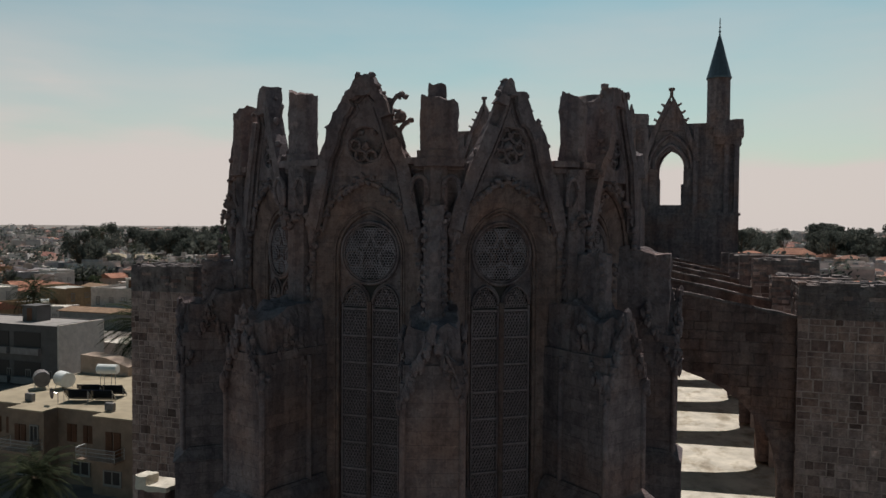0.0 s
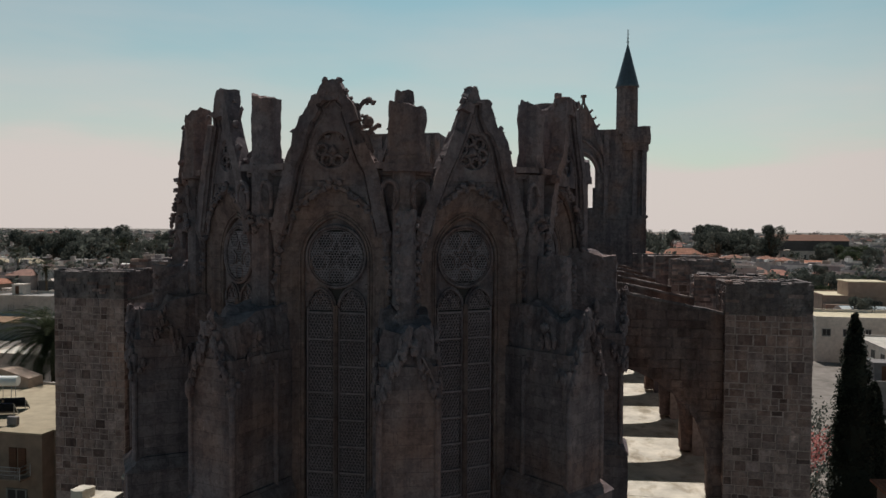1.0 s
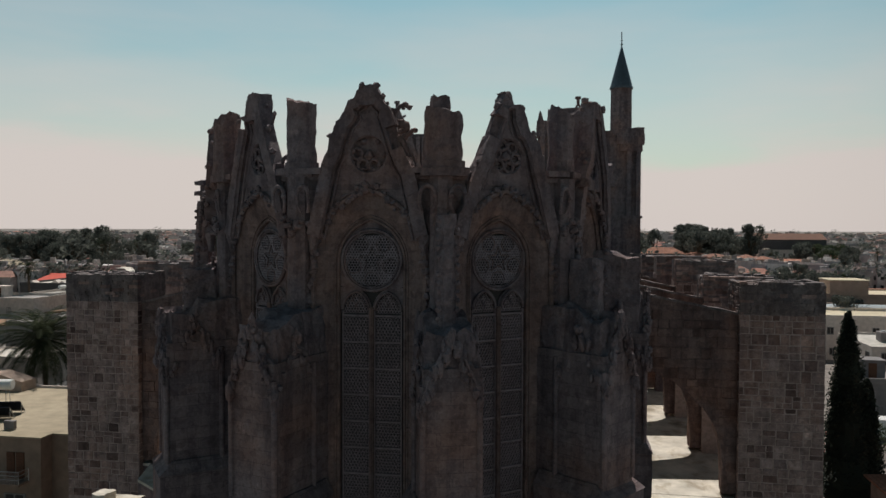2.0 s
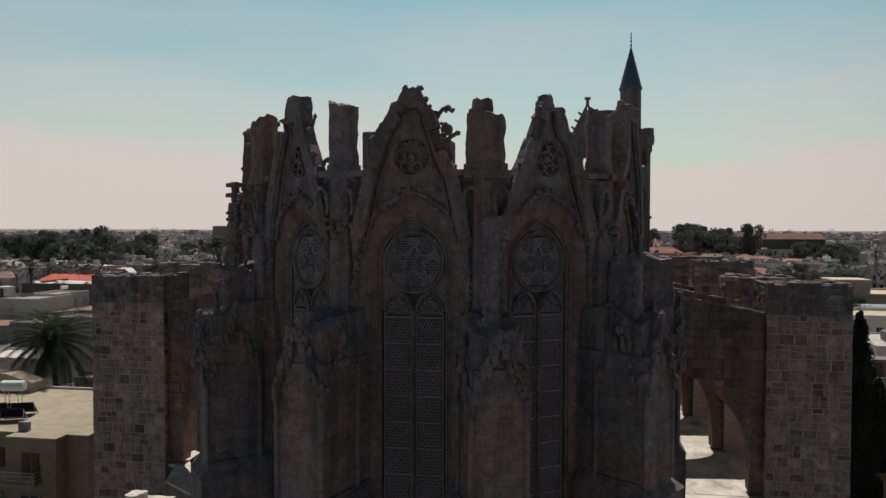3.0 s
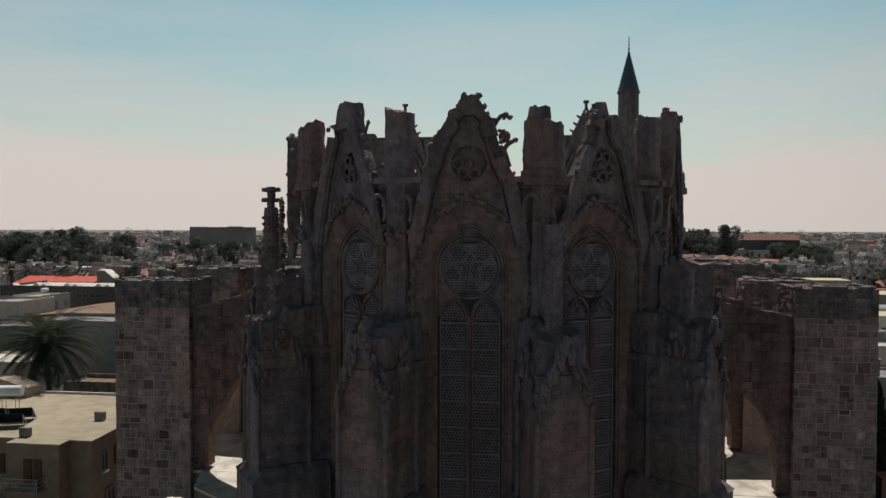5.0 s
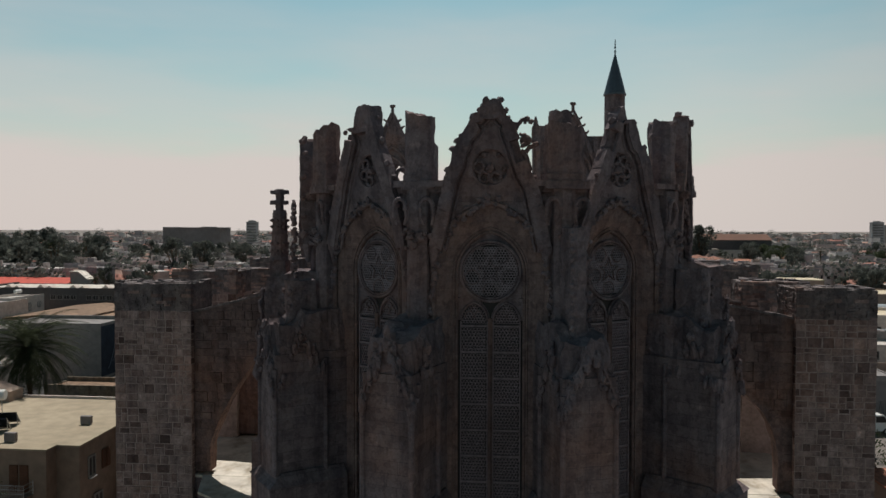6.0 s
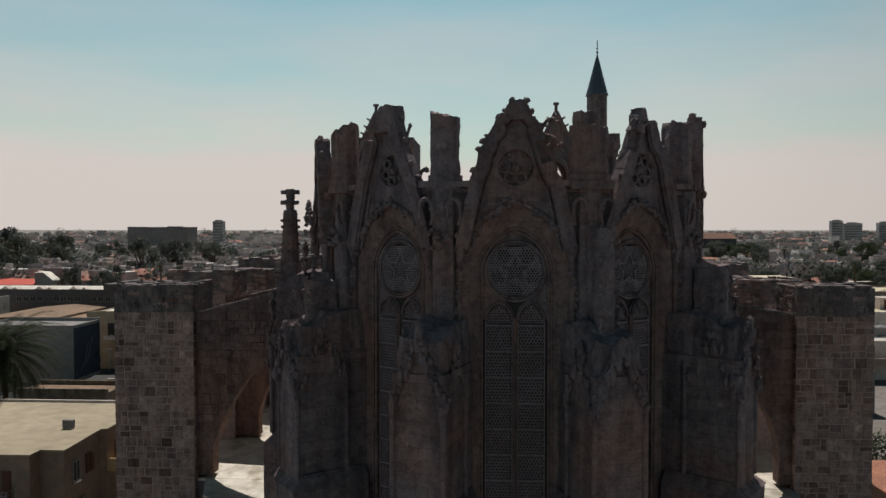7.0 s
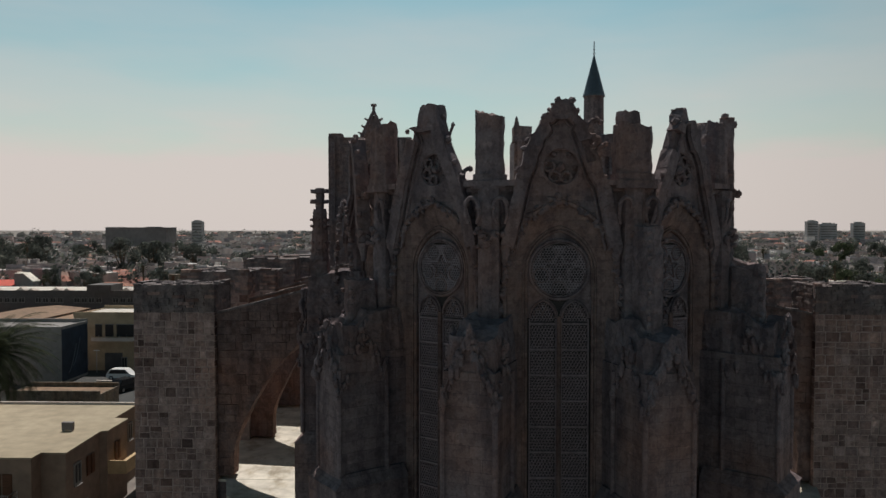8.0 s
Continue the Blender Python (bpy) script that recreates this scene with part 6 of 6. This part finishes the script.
block = named("villa", "rose-beige building with a stepped upper block", 55.0, 96.0, 153.0, 166.0, 8.0, ROSY, ROOF_SAND, rng=R1, storeys=2, category="building", windows=False)
bm = bmesh.new()
box(bm, 60.0, 67.6, 152.7, 160.0, 8.0, 11.0)
part("upper_block", bm, ROSY, block)
bm = bmesh.new()
box(bm, 59.8, 67.8, 152.5, 160.2, 11.0, 11.2)
part("upper_roof", bm, ROOF_SAND, block)
bm = bmesh.new()
box(bm, 55.2, 66.5, 151.2, 153.0, 0.0, 6.4)
part("front_wing", bm, ROSY, block)
named("house", "grey house with an arched canopy roof", 38.0, 46.0, 72.0, 80.0, 4.6, GREY, ROOF_GREY, rng=R1)
named("hangar", "long low hall with a brown sheet roof", 104.0, 141.0, 420.0, 440.0, 15.6, SLATE, plain("red_brown_sheet_roof", (0.16, 0.075, 0.05), 0.85, 0.25, 0.5), "gable", rng=R1, rise=3.4, category="building", windows=False)
# small tiled houses between the gardens
for x, y in ((48, 190), (60, 206), (36, 214), (72, 226), (52, 238), (88, 214), (28, 236), (-112, 246), (-95, 262), (-78, 250), (-136, 236), (-120, 270), (-62, 262), (-150, 262)):
    named("house", "low rose-coloured house with a red tile roof", x, x + R1.uniform(9, 14), y, y + R1.uniform(7, 9), R1.uniform(3.2, 4.6), ROSY, ROOF_TILE, R1.choice(("hip", "gable")), rng=R1, rise=R1.uniform(1.4, 2.0))
for az, d, w, h, rise in ((3.5, 385, 14, 9.0, 1.8), (6.2, 380, 19, 9.6, 3.0), (8.4, 390, 12, 8.4, 1.6), (9.8, 350, 11, 9.2, 1.6), (11.9, 380, 9, 7.9, 1.8), (13.0, 375, 8, 7.6, 1.6), (14.9, 372, 19, 6.8, 1.4), (4.9, 440, 12, 8.0, 1.6), (17.5, 400, 13, 7.6, 1.8)):
    x, y = 8 + d * math.sin(radians(az)), -20 + d * math.cos(radians(az))
    named("house", "two-storey rose-coloured house with a red tile roof", x - w / 2, x + w / 2, y, y + 9, h, ROSY, ROOF_TILE, "hip", 3, rng=R1, rise=rise, deep=True)
for az, d, w, h in ((14.2, 425, 24, 10.4), (12.9, 430, 12, 9.0), (2.9, 430, 18, 11.4)):
    x, y = 8 + d * math.sin(radians(az)), -20 + d * math.cos(radians(az))
    named("house", "white three-storey house with a flat roof", x - w / 2, x + w / 2, y, y + 9, h, WHITE, ROOF_WHITE, "flat", 3, rng=R1, deep=True)
RECTS.append((-98, -88, 71, 81))
# blocks on the skyline
# distance haze over the far blocks is put into this paler colour
HAZY = plain("weathered_concrete", (0.42, 0.40, 0.40), 0.9, 0.2, 0.3)
SOOT = plain("dark_concrete", (0.20, 0.185, 0.185), 0.9, 0.2, 0.3)
for x, y, w, h, lab in ((-285, 760, 11, 29.5, "slim grey apartment tower on the skyline"), (404, 900, 13, 30.5, "tall grey apartment block on the skyline"), (420, 902, 20, 27.5, "broad grey apartment block on the skyline"), (458, 900, 14, 28.5, "pale apartment block on the skyline")):
    block = named("apartment_building", lab, x, x + w, y, y + 7, h - 2.0, HAZY, ROOF_GREY, rng=R1, category="building", group="skyline blocks", windows=False)
    bm = bmesh.new()
    box(bm, x + w * 0.2, x + w * 0.7, y + 0.5, y + 5, h - 2.0, h)
    box(bm, x + w * 0.78, x + w * 0.9, y + 1, y + 3, h - 2.0, h - 0.6)
    part("roof_house", bm, HAZY, block)
    for fl in range(int((h - 2) // 3)):
        bm = bmesh.new()
        box(bm, x + 0.8, x + w - 0.8, y - 0.08, y + 0.05, fl * 3 + 1.1, fl * 3 + 2.4)
        part("window_band", bm, SOOT, block)
        bm = bmesh.new()
        box(bm, x + 0.3, x + w * 0.45, y - 1.1, y, fl * 3 + 2.75, fl * 3 + 3.0)
        part("balcony", bm, HAZY, block)
barracks = named("barracks", "long dark flat-roofed building above the trees", -261.0, -217.0, 520.0, 540.0, 21.6, SOOT, SOOT, rng=R1, category="building", windows=False)
for k, (x0, x1, up) in enumerate(((-260.0, -252.5, 22.4), (-250.0, -236.0, 22.0), (-231.0, -224.5, 22.7), (-222.0, -214.0, 22.1))):
    bm = bmesh.new()
    box(bm, x0, x1, 519.0, 532.0, 21.4, up)
    part("roof_house", bm, SOOT, barracks)

# ---- cars ----
def car(x, y, turn, paint, label, tall=1.5):
    t = thing("car", label, "car", "parked cars", pose(x, y, 0.02, 0, 0, turn))
    bm = bmesh.new()
    side = [(-2.1, 0.35), (2.1, 0.35), (2.15, 0.75), (1.45, 0.92), (0.75, tall), (-1.5, tall + 0.02), (-2.05, 0.95), (-2.15, 0.7)]
    plate(bm, side, -0.85, 0.85)
    bmesh.ops.bevel(bm, geom=[e for e in bm.edges if abs(e.verts[0].co.y - e.verts[1].co.y) > 1], offset=0.07, segments=2, affect="EDGES")
    part("body", bm, paint, t)
    bm = bmesh.new()
    plate(bm, [(-1.75, 0.98), (1.2, 0.98), (0.68, tall - 0.08), (-1.4, tall - 0.07)], -0.865, 0.865)
    part("side_window", bm, GLASS, t)
    for sx in (-1.35, 1.35):
        for sy in (-0.8, 0.8):
            bm = bmesh.new()
            bmesh.ops.create_cone(bm, cap_ends=True, segments=16, radius1=0.33, radius2=0.33, depth=0.22, matrix=pose(sx, sy, 0.33, 90, 0, 0))
            wh = part("wheel", bm, RUBBER, t)
            bm = bmesh.new()
            bmesh.ops.create_cone(bm, cap_ends=True, segments=12, radius1=0.2, radius2=0.2, depth=0.235, matrix=pose(sx, sy, 0.33, 90, 0, 0))
            part("rim", bm, STEEL, wh)
    return t


car(-53.7, 88.6, 0, CAR_WHITE, "white estate car parked in the street", 1.6)
def van(x, y, turn, label):
    t = thing("van", label, "van", "parked vans", pose(x, y, 0.02, 0, 0, turn))
    bm = bmesh.new()
    plate(bm, [(-2.6, 0.4), (2.6, 0.4), (2.65, 1.1), (2.1, 1.35), (1.5, 2.15), (-2.55, 2.25), (-2.65, 1.0)], -0.95, 0.95)
    bmesh.ops.bevel(bm, geom=[e for e in bm.edges if abs(e.verts[0].co.y - e.verts[1].co.y) > 1], offset=0.08, segments=2, affect="EDGES")
    part("body", bm, CAR_WHITE, t)
    bm = bmesh.new()
    plate(bm, [(0.5, 1.35), (1.95, 1.35), (1.42, 2.02), (0.5, 2.04)], -0.965, 0.965)
    part("side_window", bm, GLASS, t)
    for sx in (-1.7, 1.7):
        for sy in (-0.88, 0.88):
            bm = bmesh.new()
            bmesh.ops.create_cone(bm, cap_ends=True, segments=16, radius1=0.36, radius2=0.36, depth=0.24, matrix=pose(sx, sy, 0.36, 90, 0, 0))
            wh = part("wheel", bm, RUBBER, t)
            bm = bmesh.new()
            bmesh.ops.create_cone(bm, cap_ends=True, segments=12, radius1=0.2, radius2=0.2, depth=0.255, matrix=pose(sx, sy, 0.36, 90, 0, 0))
            part("rim", bm, STEEL, wh)
    return t


van(42.6, 76.0, 8, "white delivery van parked on pale ground")
van(39.0, 65.5, 10, "white delivery van parked beside a tiled house")
car(-49.8, 81.0, 70, CAR_BLACK, "black off-road car parked by a wall", 1.75)

# balcony on the cream building, street surface, low wall
# open loggia: its shade is put into flat near-black panes
gallery = thing("window_band", "loggia opening behind a balcony, its shade drawn as near-black panes", "window", "", pose(-57.8, 95.46, 5.35))
for x0, x1 in ((-3.3, -2.2), (-1.7, -0.4), (0.1, 3.2)):
    bm = bmesh.new()
    box(bm, x0, x1, 0.0, 0.06, 0.0, 1.9)
    pane = part("pane", bm, GLASS, gallery)
    bm = bmesh.new()
    box(bm, x0 - 0.08, x1 + 0.08, -0.02, 0.05, 1.9, 2.0)
    part("frame", bm, FRAME, pane)
balcony = thing("balcony", "long projecting balcony with a solid front on a cream building", "balcony", "", pose(-57.8, 95.5, 4.6))
bm = bmesh.new()
box(bm, -3.4, 3.4, -1.2, 0.0, 0.0, 0.18)
part("slab", bm, TAN, balcony)
bm = bmesh.new()
box(bm, -3.4, 3.4, -1.2, -1.08, 0.18, 0.75)
part("parapet", bm, WHITE, balcony)
for k in range(7):
    bm = bmesh.new()
    bar(bm, (-3.3 + k * 1.1, -1.14, 0.75), (-3.3 + k * 1.1, -1.14, 1.05), 0.03, 5)
    part("post", bm, STEEL, balcony)
bm = bmesh.new()
box(bm, -66.0, -34.0, 74.0, 95.4, -0.02, 0.015)
tagged(part("road", bm, ASPHALT, None), "worn dark asphalt side street", "road", "", "structure")
low_wall = thing("low_wall", "low white-capped garden wall along a street", "wall", "", pose(-51.0, 84.6, 0))
bm = bmesh.new()
box(bm, -4.6, 3.2, -0.12, 0.12, 0, 0.55)
part("body", bm, OLDSTONE, low_wall)
bm = bmesh.new()
box(bm, -4.65, 3.25, -0.17, 0.17, 0.55, 0.66)
part("capping", bm, WHITE, low_wall)
post = thing("street_lamp", "slender street lamp post with a small pale head", "street lamp", "", pose(-60.0, 93.6, 0))
bm = bmesh.new()
bar(bm, (0, 0, 0), (0, 0, 3.4), 0.05, 6)
part("pole", bm, STEEL, post)
bm = bmesh.new()
box(bm, -0.45, 0.45, -0.12, 0.12, 3.4, 3.52, 0.03)
part("head", bm, TANK, post)

# ---- trees by the church ----
palm = palm_tree(3, 10.4, 6.4, 110, 34)
palm.matrix_world = pose(-48.8, 50.2, 0)
palm_c = palm_tree(12, 11.0, 5.0, 60, 22)
palm_c.matrix_world = pose(-93.0, 76.0, 0)
palm_d = palm_tree(14, 13.0, 3.6, 50, 16)
palm_d.matrix_world = pose(-113.0, 130.0, 0)
palm_b = palm_tree(6, 5.6, 3.4, 70, 22)
palm_b.matrix_world = pose(-31.5, 18.0, 0)
cyp = cypress(5, 15.6, 2.2)
cyp.matrix_world = pose(27.6, 44.0, 0)
cyp2 = cypress(8, 10.2, 1.5)
cyp2.matrix_world = pose(29.2, 44.4, 0)


def shrub(x, y, size, mat, label, seed, n=500):
    rng = random.Random(seed)
    t = thing("shrub", label, "shrub", "", pose(x, y, 0))
    bm = bmesh.new()
    for k in range(5):
        limb(bm, (0, 0, 0), (size * 0.4 * math.cos(k * 1.3), size * 0.4 * math.sin(k * 1.3), size * 0.7), 0.08, 0.03, 5)
    part("stems", bm, BARK, t)
    verts, faces = [], []
    for _ in range(9):
        c = (rng.uniform(-0.5, 0.5) * size, rng.uniform(-0.5, 0.5) * size, size * rng.uniform(0.35, 0.95))
        leaf_cards(verts, faces, c, size * 0.36, n // 9, 0.16, rng)
    cards_object("crown", verts, faces, mat, t)


shrub(25.0, 47.0, 4.6, BLOSSOM, "pink flowering bougainvillea bush", 4, 900)
for k, (sx, sy, ss) in enumerate(((31.0, 52.0, 4.2), (34.5, 57.0, 3.6), (29.5, 60.0, 4.8), (36.0, 51.0, 3.2), (26.5, 58.0, 4.4))):
    shrub(sx, sy, ss, LEAF_GREEN if k % 2 else LEAF, "leafy green garden shrub", 60 + k, 600)
shrub(24.4, 51.5, 6.0, LEAF, "tall dark green garden shrub", 9, 900)
shrub(23.5, 43.0, 3.6, LEAF, "dark green garden shrub", 6, 700)

# ---- the rest of the town ----
TREES = [broad_tree(21), broad_tree(22, 9.5, 3.6), broad_tree(23, 8.5, 4.8), broad_tree(24, 8.0, 4.0, LEAF_GREEN)]
PALMS = [palm_tree(31, 9.0, 3.4, 34, 12), palm_tree(32, 11.0, 3.2, 34, 12)]
CYPS = [cypress(41, 9.0, 1.1)]


def heading(x, y):
    return math.degrees(math.atan2(x - 3.0, y + 22.0))


def free(x0, x1, y0, y1):
    return not any(x0 < b and x1 > a and y0 < d and y1 > c for a, b, c, d in RECTS)


rng = random.Random(77)
WALLS = [WHITE, WHITE, WHITE, CREAM, CREAM, OCHRE, GREY, OLDSTONE]
NOTE = {WHITE: "white", CREAM: "cream", OCHRE: "ochre", GREY: "grey", OLDSTONE: "old stone"}
ROOFS = [(ROOF_WHITE, "flat", "white flat roof"), (ROOF_WHITE, "flat", "white flat roof"), (ROOF_CEMENT, "flat", "beige flat roof"), (ROOF_GREY, "flat", "grey flat roof"), (ROOF_TILE, "hip", "red clay tile roof"), (ROOF_TILE, "gable", "red clay tile roof"), (ROOF_TILE, "hip", "red clay tile roof"), (ROOF_TILE, "gable", "red clay tile roof"), (ROOF_RUST, "gable", "rusty sheet roof")]
houses = tanks = 0
spots = []
y = 52.0
while y < 262:
    step = 13.0 if y < 200 else 17.0
    x = -430.0
    while x < 240:
        a = heading(x, y)
        if -53 < a < 33:
            w, d = rng.uniform(7, step - 1.5), rng.uniform(7, step - 3)
            x0, y0 = x + rng.uniform(-2, 2), y + rng.uniform(-4, 4)
            if free(x0, x0 + w, y0, y0 + d):
                if rng.random() < 0.62:
                    wall = rng.choice(WALLS)
                    roof, kind, words = rng.choice(ROOFS)
                    st = rng.choice((1, 1, 2, 2)) if kind == "flat" else 1
                    h = st * rng.uniform(3.0, 3.4)
                    home = building("house", f"{NOTE[wall]} {'two-storey' if st == 2 else 'low'} house with a {words}", x0, x0 + w, y0, y0 + d, h, wall, roof, kind, st, rng=rng, windows=y < 230, sides=("front", "right") if a < 0 else ("front", "left"))
                    mid = Vector((x0 + w / 2, y0 + d / 2, 0))
                    home.matrix_world = Matrix.Translation(mid) @ Matrix.Rotation(radians(rng.uniform(-28, 28)), 4, "Z") @ Matrix.Translation(-mid)
                    houses += 1
                    if kind == "flat" and y < 260 and rng.random() < 0.55:
                        spots.append((x0 + w * rng.uniform(0.25, 0.75), y0 + d * rng.uniform(0.3, 0.8), h + 0.06))
                else:
                    tpl = rng.choice(TREES + PALMS[:1] + (PALMS if rng.random() < 0.4 else []) + CYPS)
                    s = rng.uniform(0.4, 0.65) if y < 130 else rng.uniform(0.5, 0.85)
                    copy_thing(tpl, pose(x0 + rng.uniform(1, 9), y0 + rng.uniform(1, 9), 0, 0, 0, rng.uniform(0, 360)) @ Matrix.Scale(s, 4))
        x += step
    y += step * 0.95
first_tank = None
for i, (tx, ty, tz) in enumerate(spots):
    if first_tank is None:
        first_tank = water_tank(tx, ty, tz, 20, False, 0.9)
    else:
        copy_thing(first_tank, pose(tx, ty, tz, 0, 0, rng.uniform(0, 180)))
# groves: tall old trees that rise over the skyline, lower ones by the gardens
GROVES = [(-44, -29, 300, 400, 17, 1.3, 2.3), (-46, -27, 400, 480, 10, 1.9, 2.65), (-27, -20, 310, 380, 4, 1.7, 2.2), (2.4, 7.5, 390, 470, 7, 2.1, 2.7), (7.6, 12.6, 390, 460, 17, 2.2, 2.75), (16, 28, 400, 470, 16, 1.5, 2.0), (15, 31, 195, 275, 26, 1.05, 1.5), (10, 30, 150, 260, 18, 0.8, 1.3), (13, 20, 360, 405, 9, 1.4, 1.75), (-28, -20, 440, 515, 26, 1.1, 1.6), (-30, 0, 240, 330, 26, 0.7, 1.15), (-40, -30.5, 345, 430, 24, 1.7, 2.35)]
for a0, a1, d0, d1, count, s0, s1 in GROVES:
    for k in range(count):
        a, d, s = rng.uniform(a0, a1), rng.uniform(d0, d1), rng.uniform(s0, s1)
        px_, py_ = 3.0 + d * math.sin(radians(a)), -22.0 + d * math.cos(radians(a))
        if k % 5 == 4 and s0 < 2:
            copy_thing(PALMS[k % 2], pose(px_, py_, 0, 0, 0, k * 77) @ Matrix.Scale(s * 0.72, 4))
        else:
            copy_thing(TREES[k % 3 if a < 12 else k % 4], pose(px_, py_, 0, 0, 0, k * 77) @ Matrix.Diagonal((s * 0.85, s * 0.85, s, 1)))

# the first of each kind of tree gets a place of its own
for ob, (px_, py_) in zip(TREES + PALMS + CYPS, ((-62.0, 152.0), (-70.0, 190.0), (100.0, 140.0), (74.0, 172.0), (-112.0, 172.0), (-100.0, 205.0), (92.0, 108.0))):
    ob.matrix_world = pose(px_, py_, 0)


def far_houses(name, label, wall, roof, count, seed, lo, hi, pitched=False, near=285, spread=1.15, arc=(-54, 34)):
    """The town in the distance, too small to tell house from house: walls, roofs and windows, joined."""
    r = random.Random(seed)
    wv, wf, rv, rf, gv, gf = [], [], [], [], [], []

    def block(vs, fs, put, x0, x1, y0, y1, z0, z1, top=True):
        k = len(vs)
        vs.extend([put(a, b, c) for c in (z0, z1) for a, b in ((x0, y0), (x1, y0), (x1, y1), (x0, y1))])
        fs.extend([(k, k + 1, k + 5, k + 4), (k + 1, k + 2, k + 6, k + 5), (k + 3, k, k + 4, k + 7), (k + 2, k + 3, k + 7, k + 6)])
        if top:
            fs.append((k + 4, k + 5, k + 6, k + 7))

    for _ in range(count):
        a = radians(r.uniform(*arc))
        d = near * (2600 / near) ** (r.random() ** spread)
        x, y = 3 + d * math.sin(a), -22 + d * math.cos(a)
        w, dp, h = r.uniform(6, 12) * (1.0 if d < 700 else 1.35), r.uniform(6, 10), r.uniform(lo, hi)
        if d > 900 and r.random() < 0.12:
            h *= 1.6
        turn = r.uniform(-0.6, 0.6)
        cs, sn = math.cos(turn), math.sin(turn)
        put = lambda u, v, z: (x + u * cs - v * sn, y + u * sn + v * cs, z)
        block(wv, wf, put, -w / 2, w / 2, -dp / 2, dp / 2, 0, h, False)
        if d < 620:
            for fl in range(int(h // 3)):
                for q in range(int(w / 2.6)):
                    if r.random() < 0.7:
                        u = -w / 2 + 1.3 + q * 2.6
                        block(gv, gf, put, u - 0.55, u + 0.55, -dp / 2 - 0.05, -dp / 2 + 0.02, fl * 3 + 0.9, fl * 3 + r.choice((2.1, 2.3)), False)
        k = len(rv)
        o = 0.4 if pitched else 0.05
        rv.extend([put(sx * (w / 2 + o), sy * (dp / 2 + o), h + 0.02) for sx, sy in ((-1, -1), (1, -1), (1, 1), (-1, 1))])
        if pitched:
            rv.extend([put(-w / 4, 0, h + 1.8), put(w / 4, 0, h + 1.8)])
            rf.extend([(k, k + 1, k + 5, k + 4), (k + 2, k + 3, k + 4, k + 5), (k + 1, k + 2, k + 5), (k + 3, k, k + 4)])
        else:
            rf.append((k, k + 1, k + 2, k + 3))
            for side in ((-w / 2, w / 2, -dp / 2, -dp / 2 + 0.2), (-w / 2, -w / 2 + 0.2, -dp / 2, dp / 2)):
                block(wv, wf, put, *side, h, h + r.uniform(0.3, 0.9))
            for _ in range(r.choice((0, 1, 1, 2))):
                u, v, q = r.uniform(-0.35, 0.35) * w, r.uniform(-0.3, 0.3) * dp, r.uniform(0.5, 1.3)
                block(rv, rf, put, u - q, u + q, v - q, v + q, h, h + r.uniform(1.0, 2.2))
    for nm, vs, fs, mat in ((name, wv, wf, wall), (name + "_roofs", rv, rf, roof), (name + "_windows", gv, gf, GLASS)):
        if not fs:
            continue
        me = bpy.data.meshes.new(nm)
        me.from_pydata(vs, [], fs)
        me.materials.append(mat)
        me.uv_layers.new(name="UVMap")
        tagged(new(nm, me), label, "houses", "", "stuff")


FAR_WALL = far_paint("far_wall_paint", [(0.80, 0.72, 0.69), (0.56, 0.46, 0.42), (0.42, 0.38, 0.385), (0.70, 0.60, 0.56), (0.34, 0.305, 0.31), (0.60, 0.46, 0.43), (0.50, 0.44, 0.42)])
FAR_FLAT = far_paint("far_flat_roof", [(0.68, 0.64, 0.62), (0.26, 0.24, 0.24), (0.40, 0.355, 0.33), (0.72, 0.67, 0.64), (0.34, 0.27, 0.23), (0.22, 0.20, 0.205)])
FAR_TILE = far_paint("far_tile_roof", [(0.36, 0.17, 0.13), (0.28, 0.16, 0.13), (0.33, 0.21, 0.17), (0.24, 0.11, 0.09)])
far_houses("far_flat_houses", "distant pale flat-roofed houses of the town", FAR_WALL, FAR_FLAT, 2300, 1, 4, 9, spread=1.2)
far_houses("far_tiled_houses", "distant houses with red tile roofs", FAR_WALL, FAR_TILE, 800, 4, 3, 6, True, spread=1.25)
r = random.Random(9)
verts, faces = [], []
for _ in range(1500):
    a = radians(r.uniform(-53, 34))
    d = 275 * (2800 / 275) ** r.random()
    x, y = 3 + d * math.sin(a), -22 + d * math.cos(a)
    hgt = r.uniform(5, 12) if r.random() < 0.95 else r.uniform(15, 22)
    for _ in range(3):
        c = (x + r.uniform(-7, 7), y + r.uniform(-4, 4), hgt * r.uniform(0.45, 0.75))
        leaf_cards(verts, faces, c, hgt * 0.36, 34, 0.95, r, 0.75)
woods = cards_object("far_trees", verts, faces, LEAF, None, "stuff")
tagged(woods, "distant dark trees between the houses", "trees")
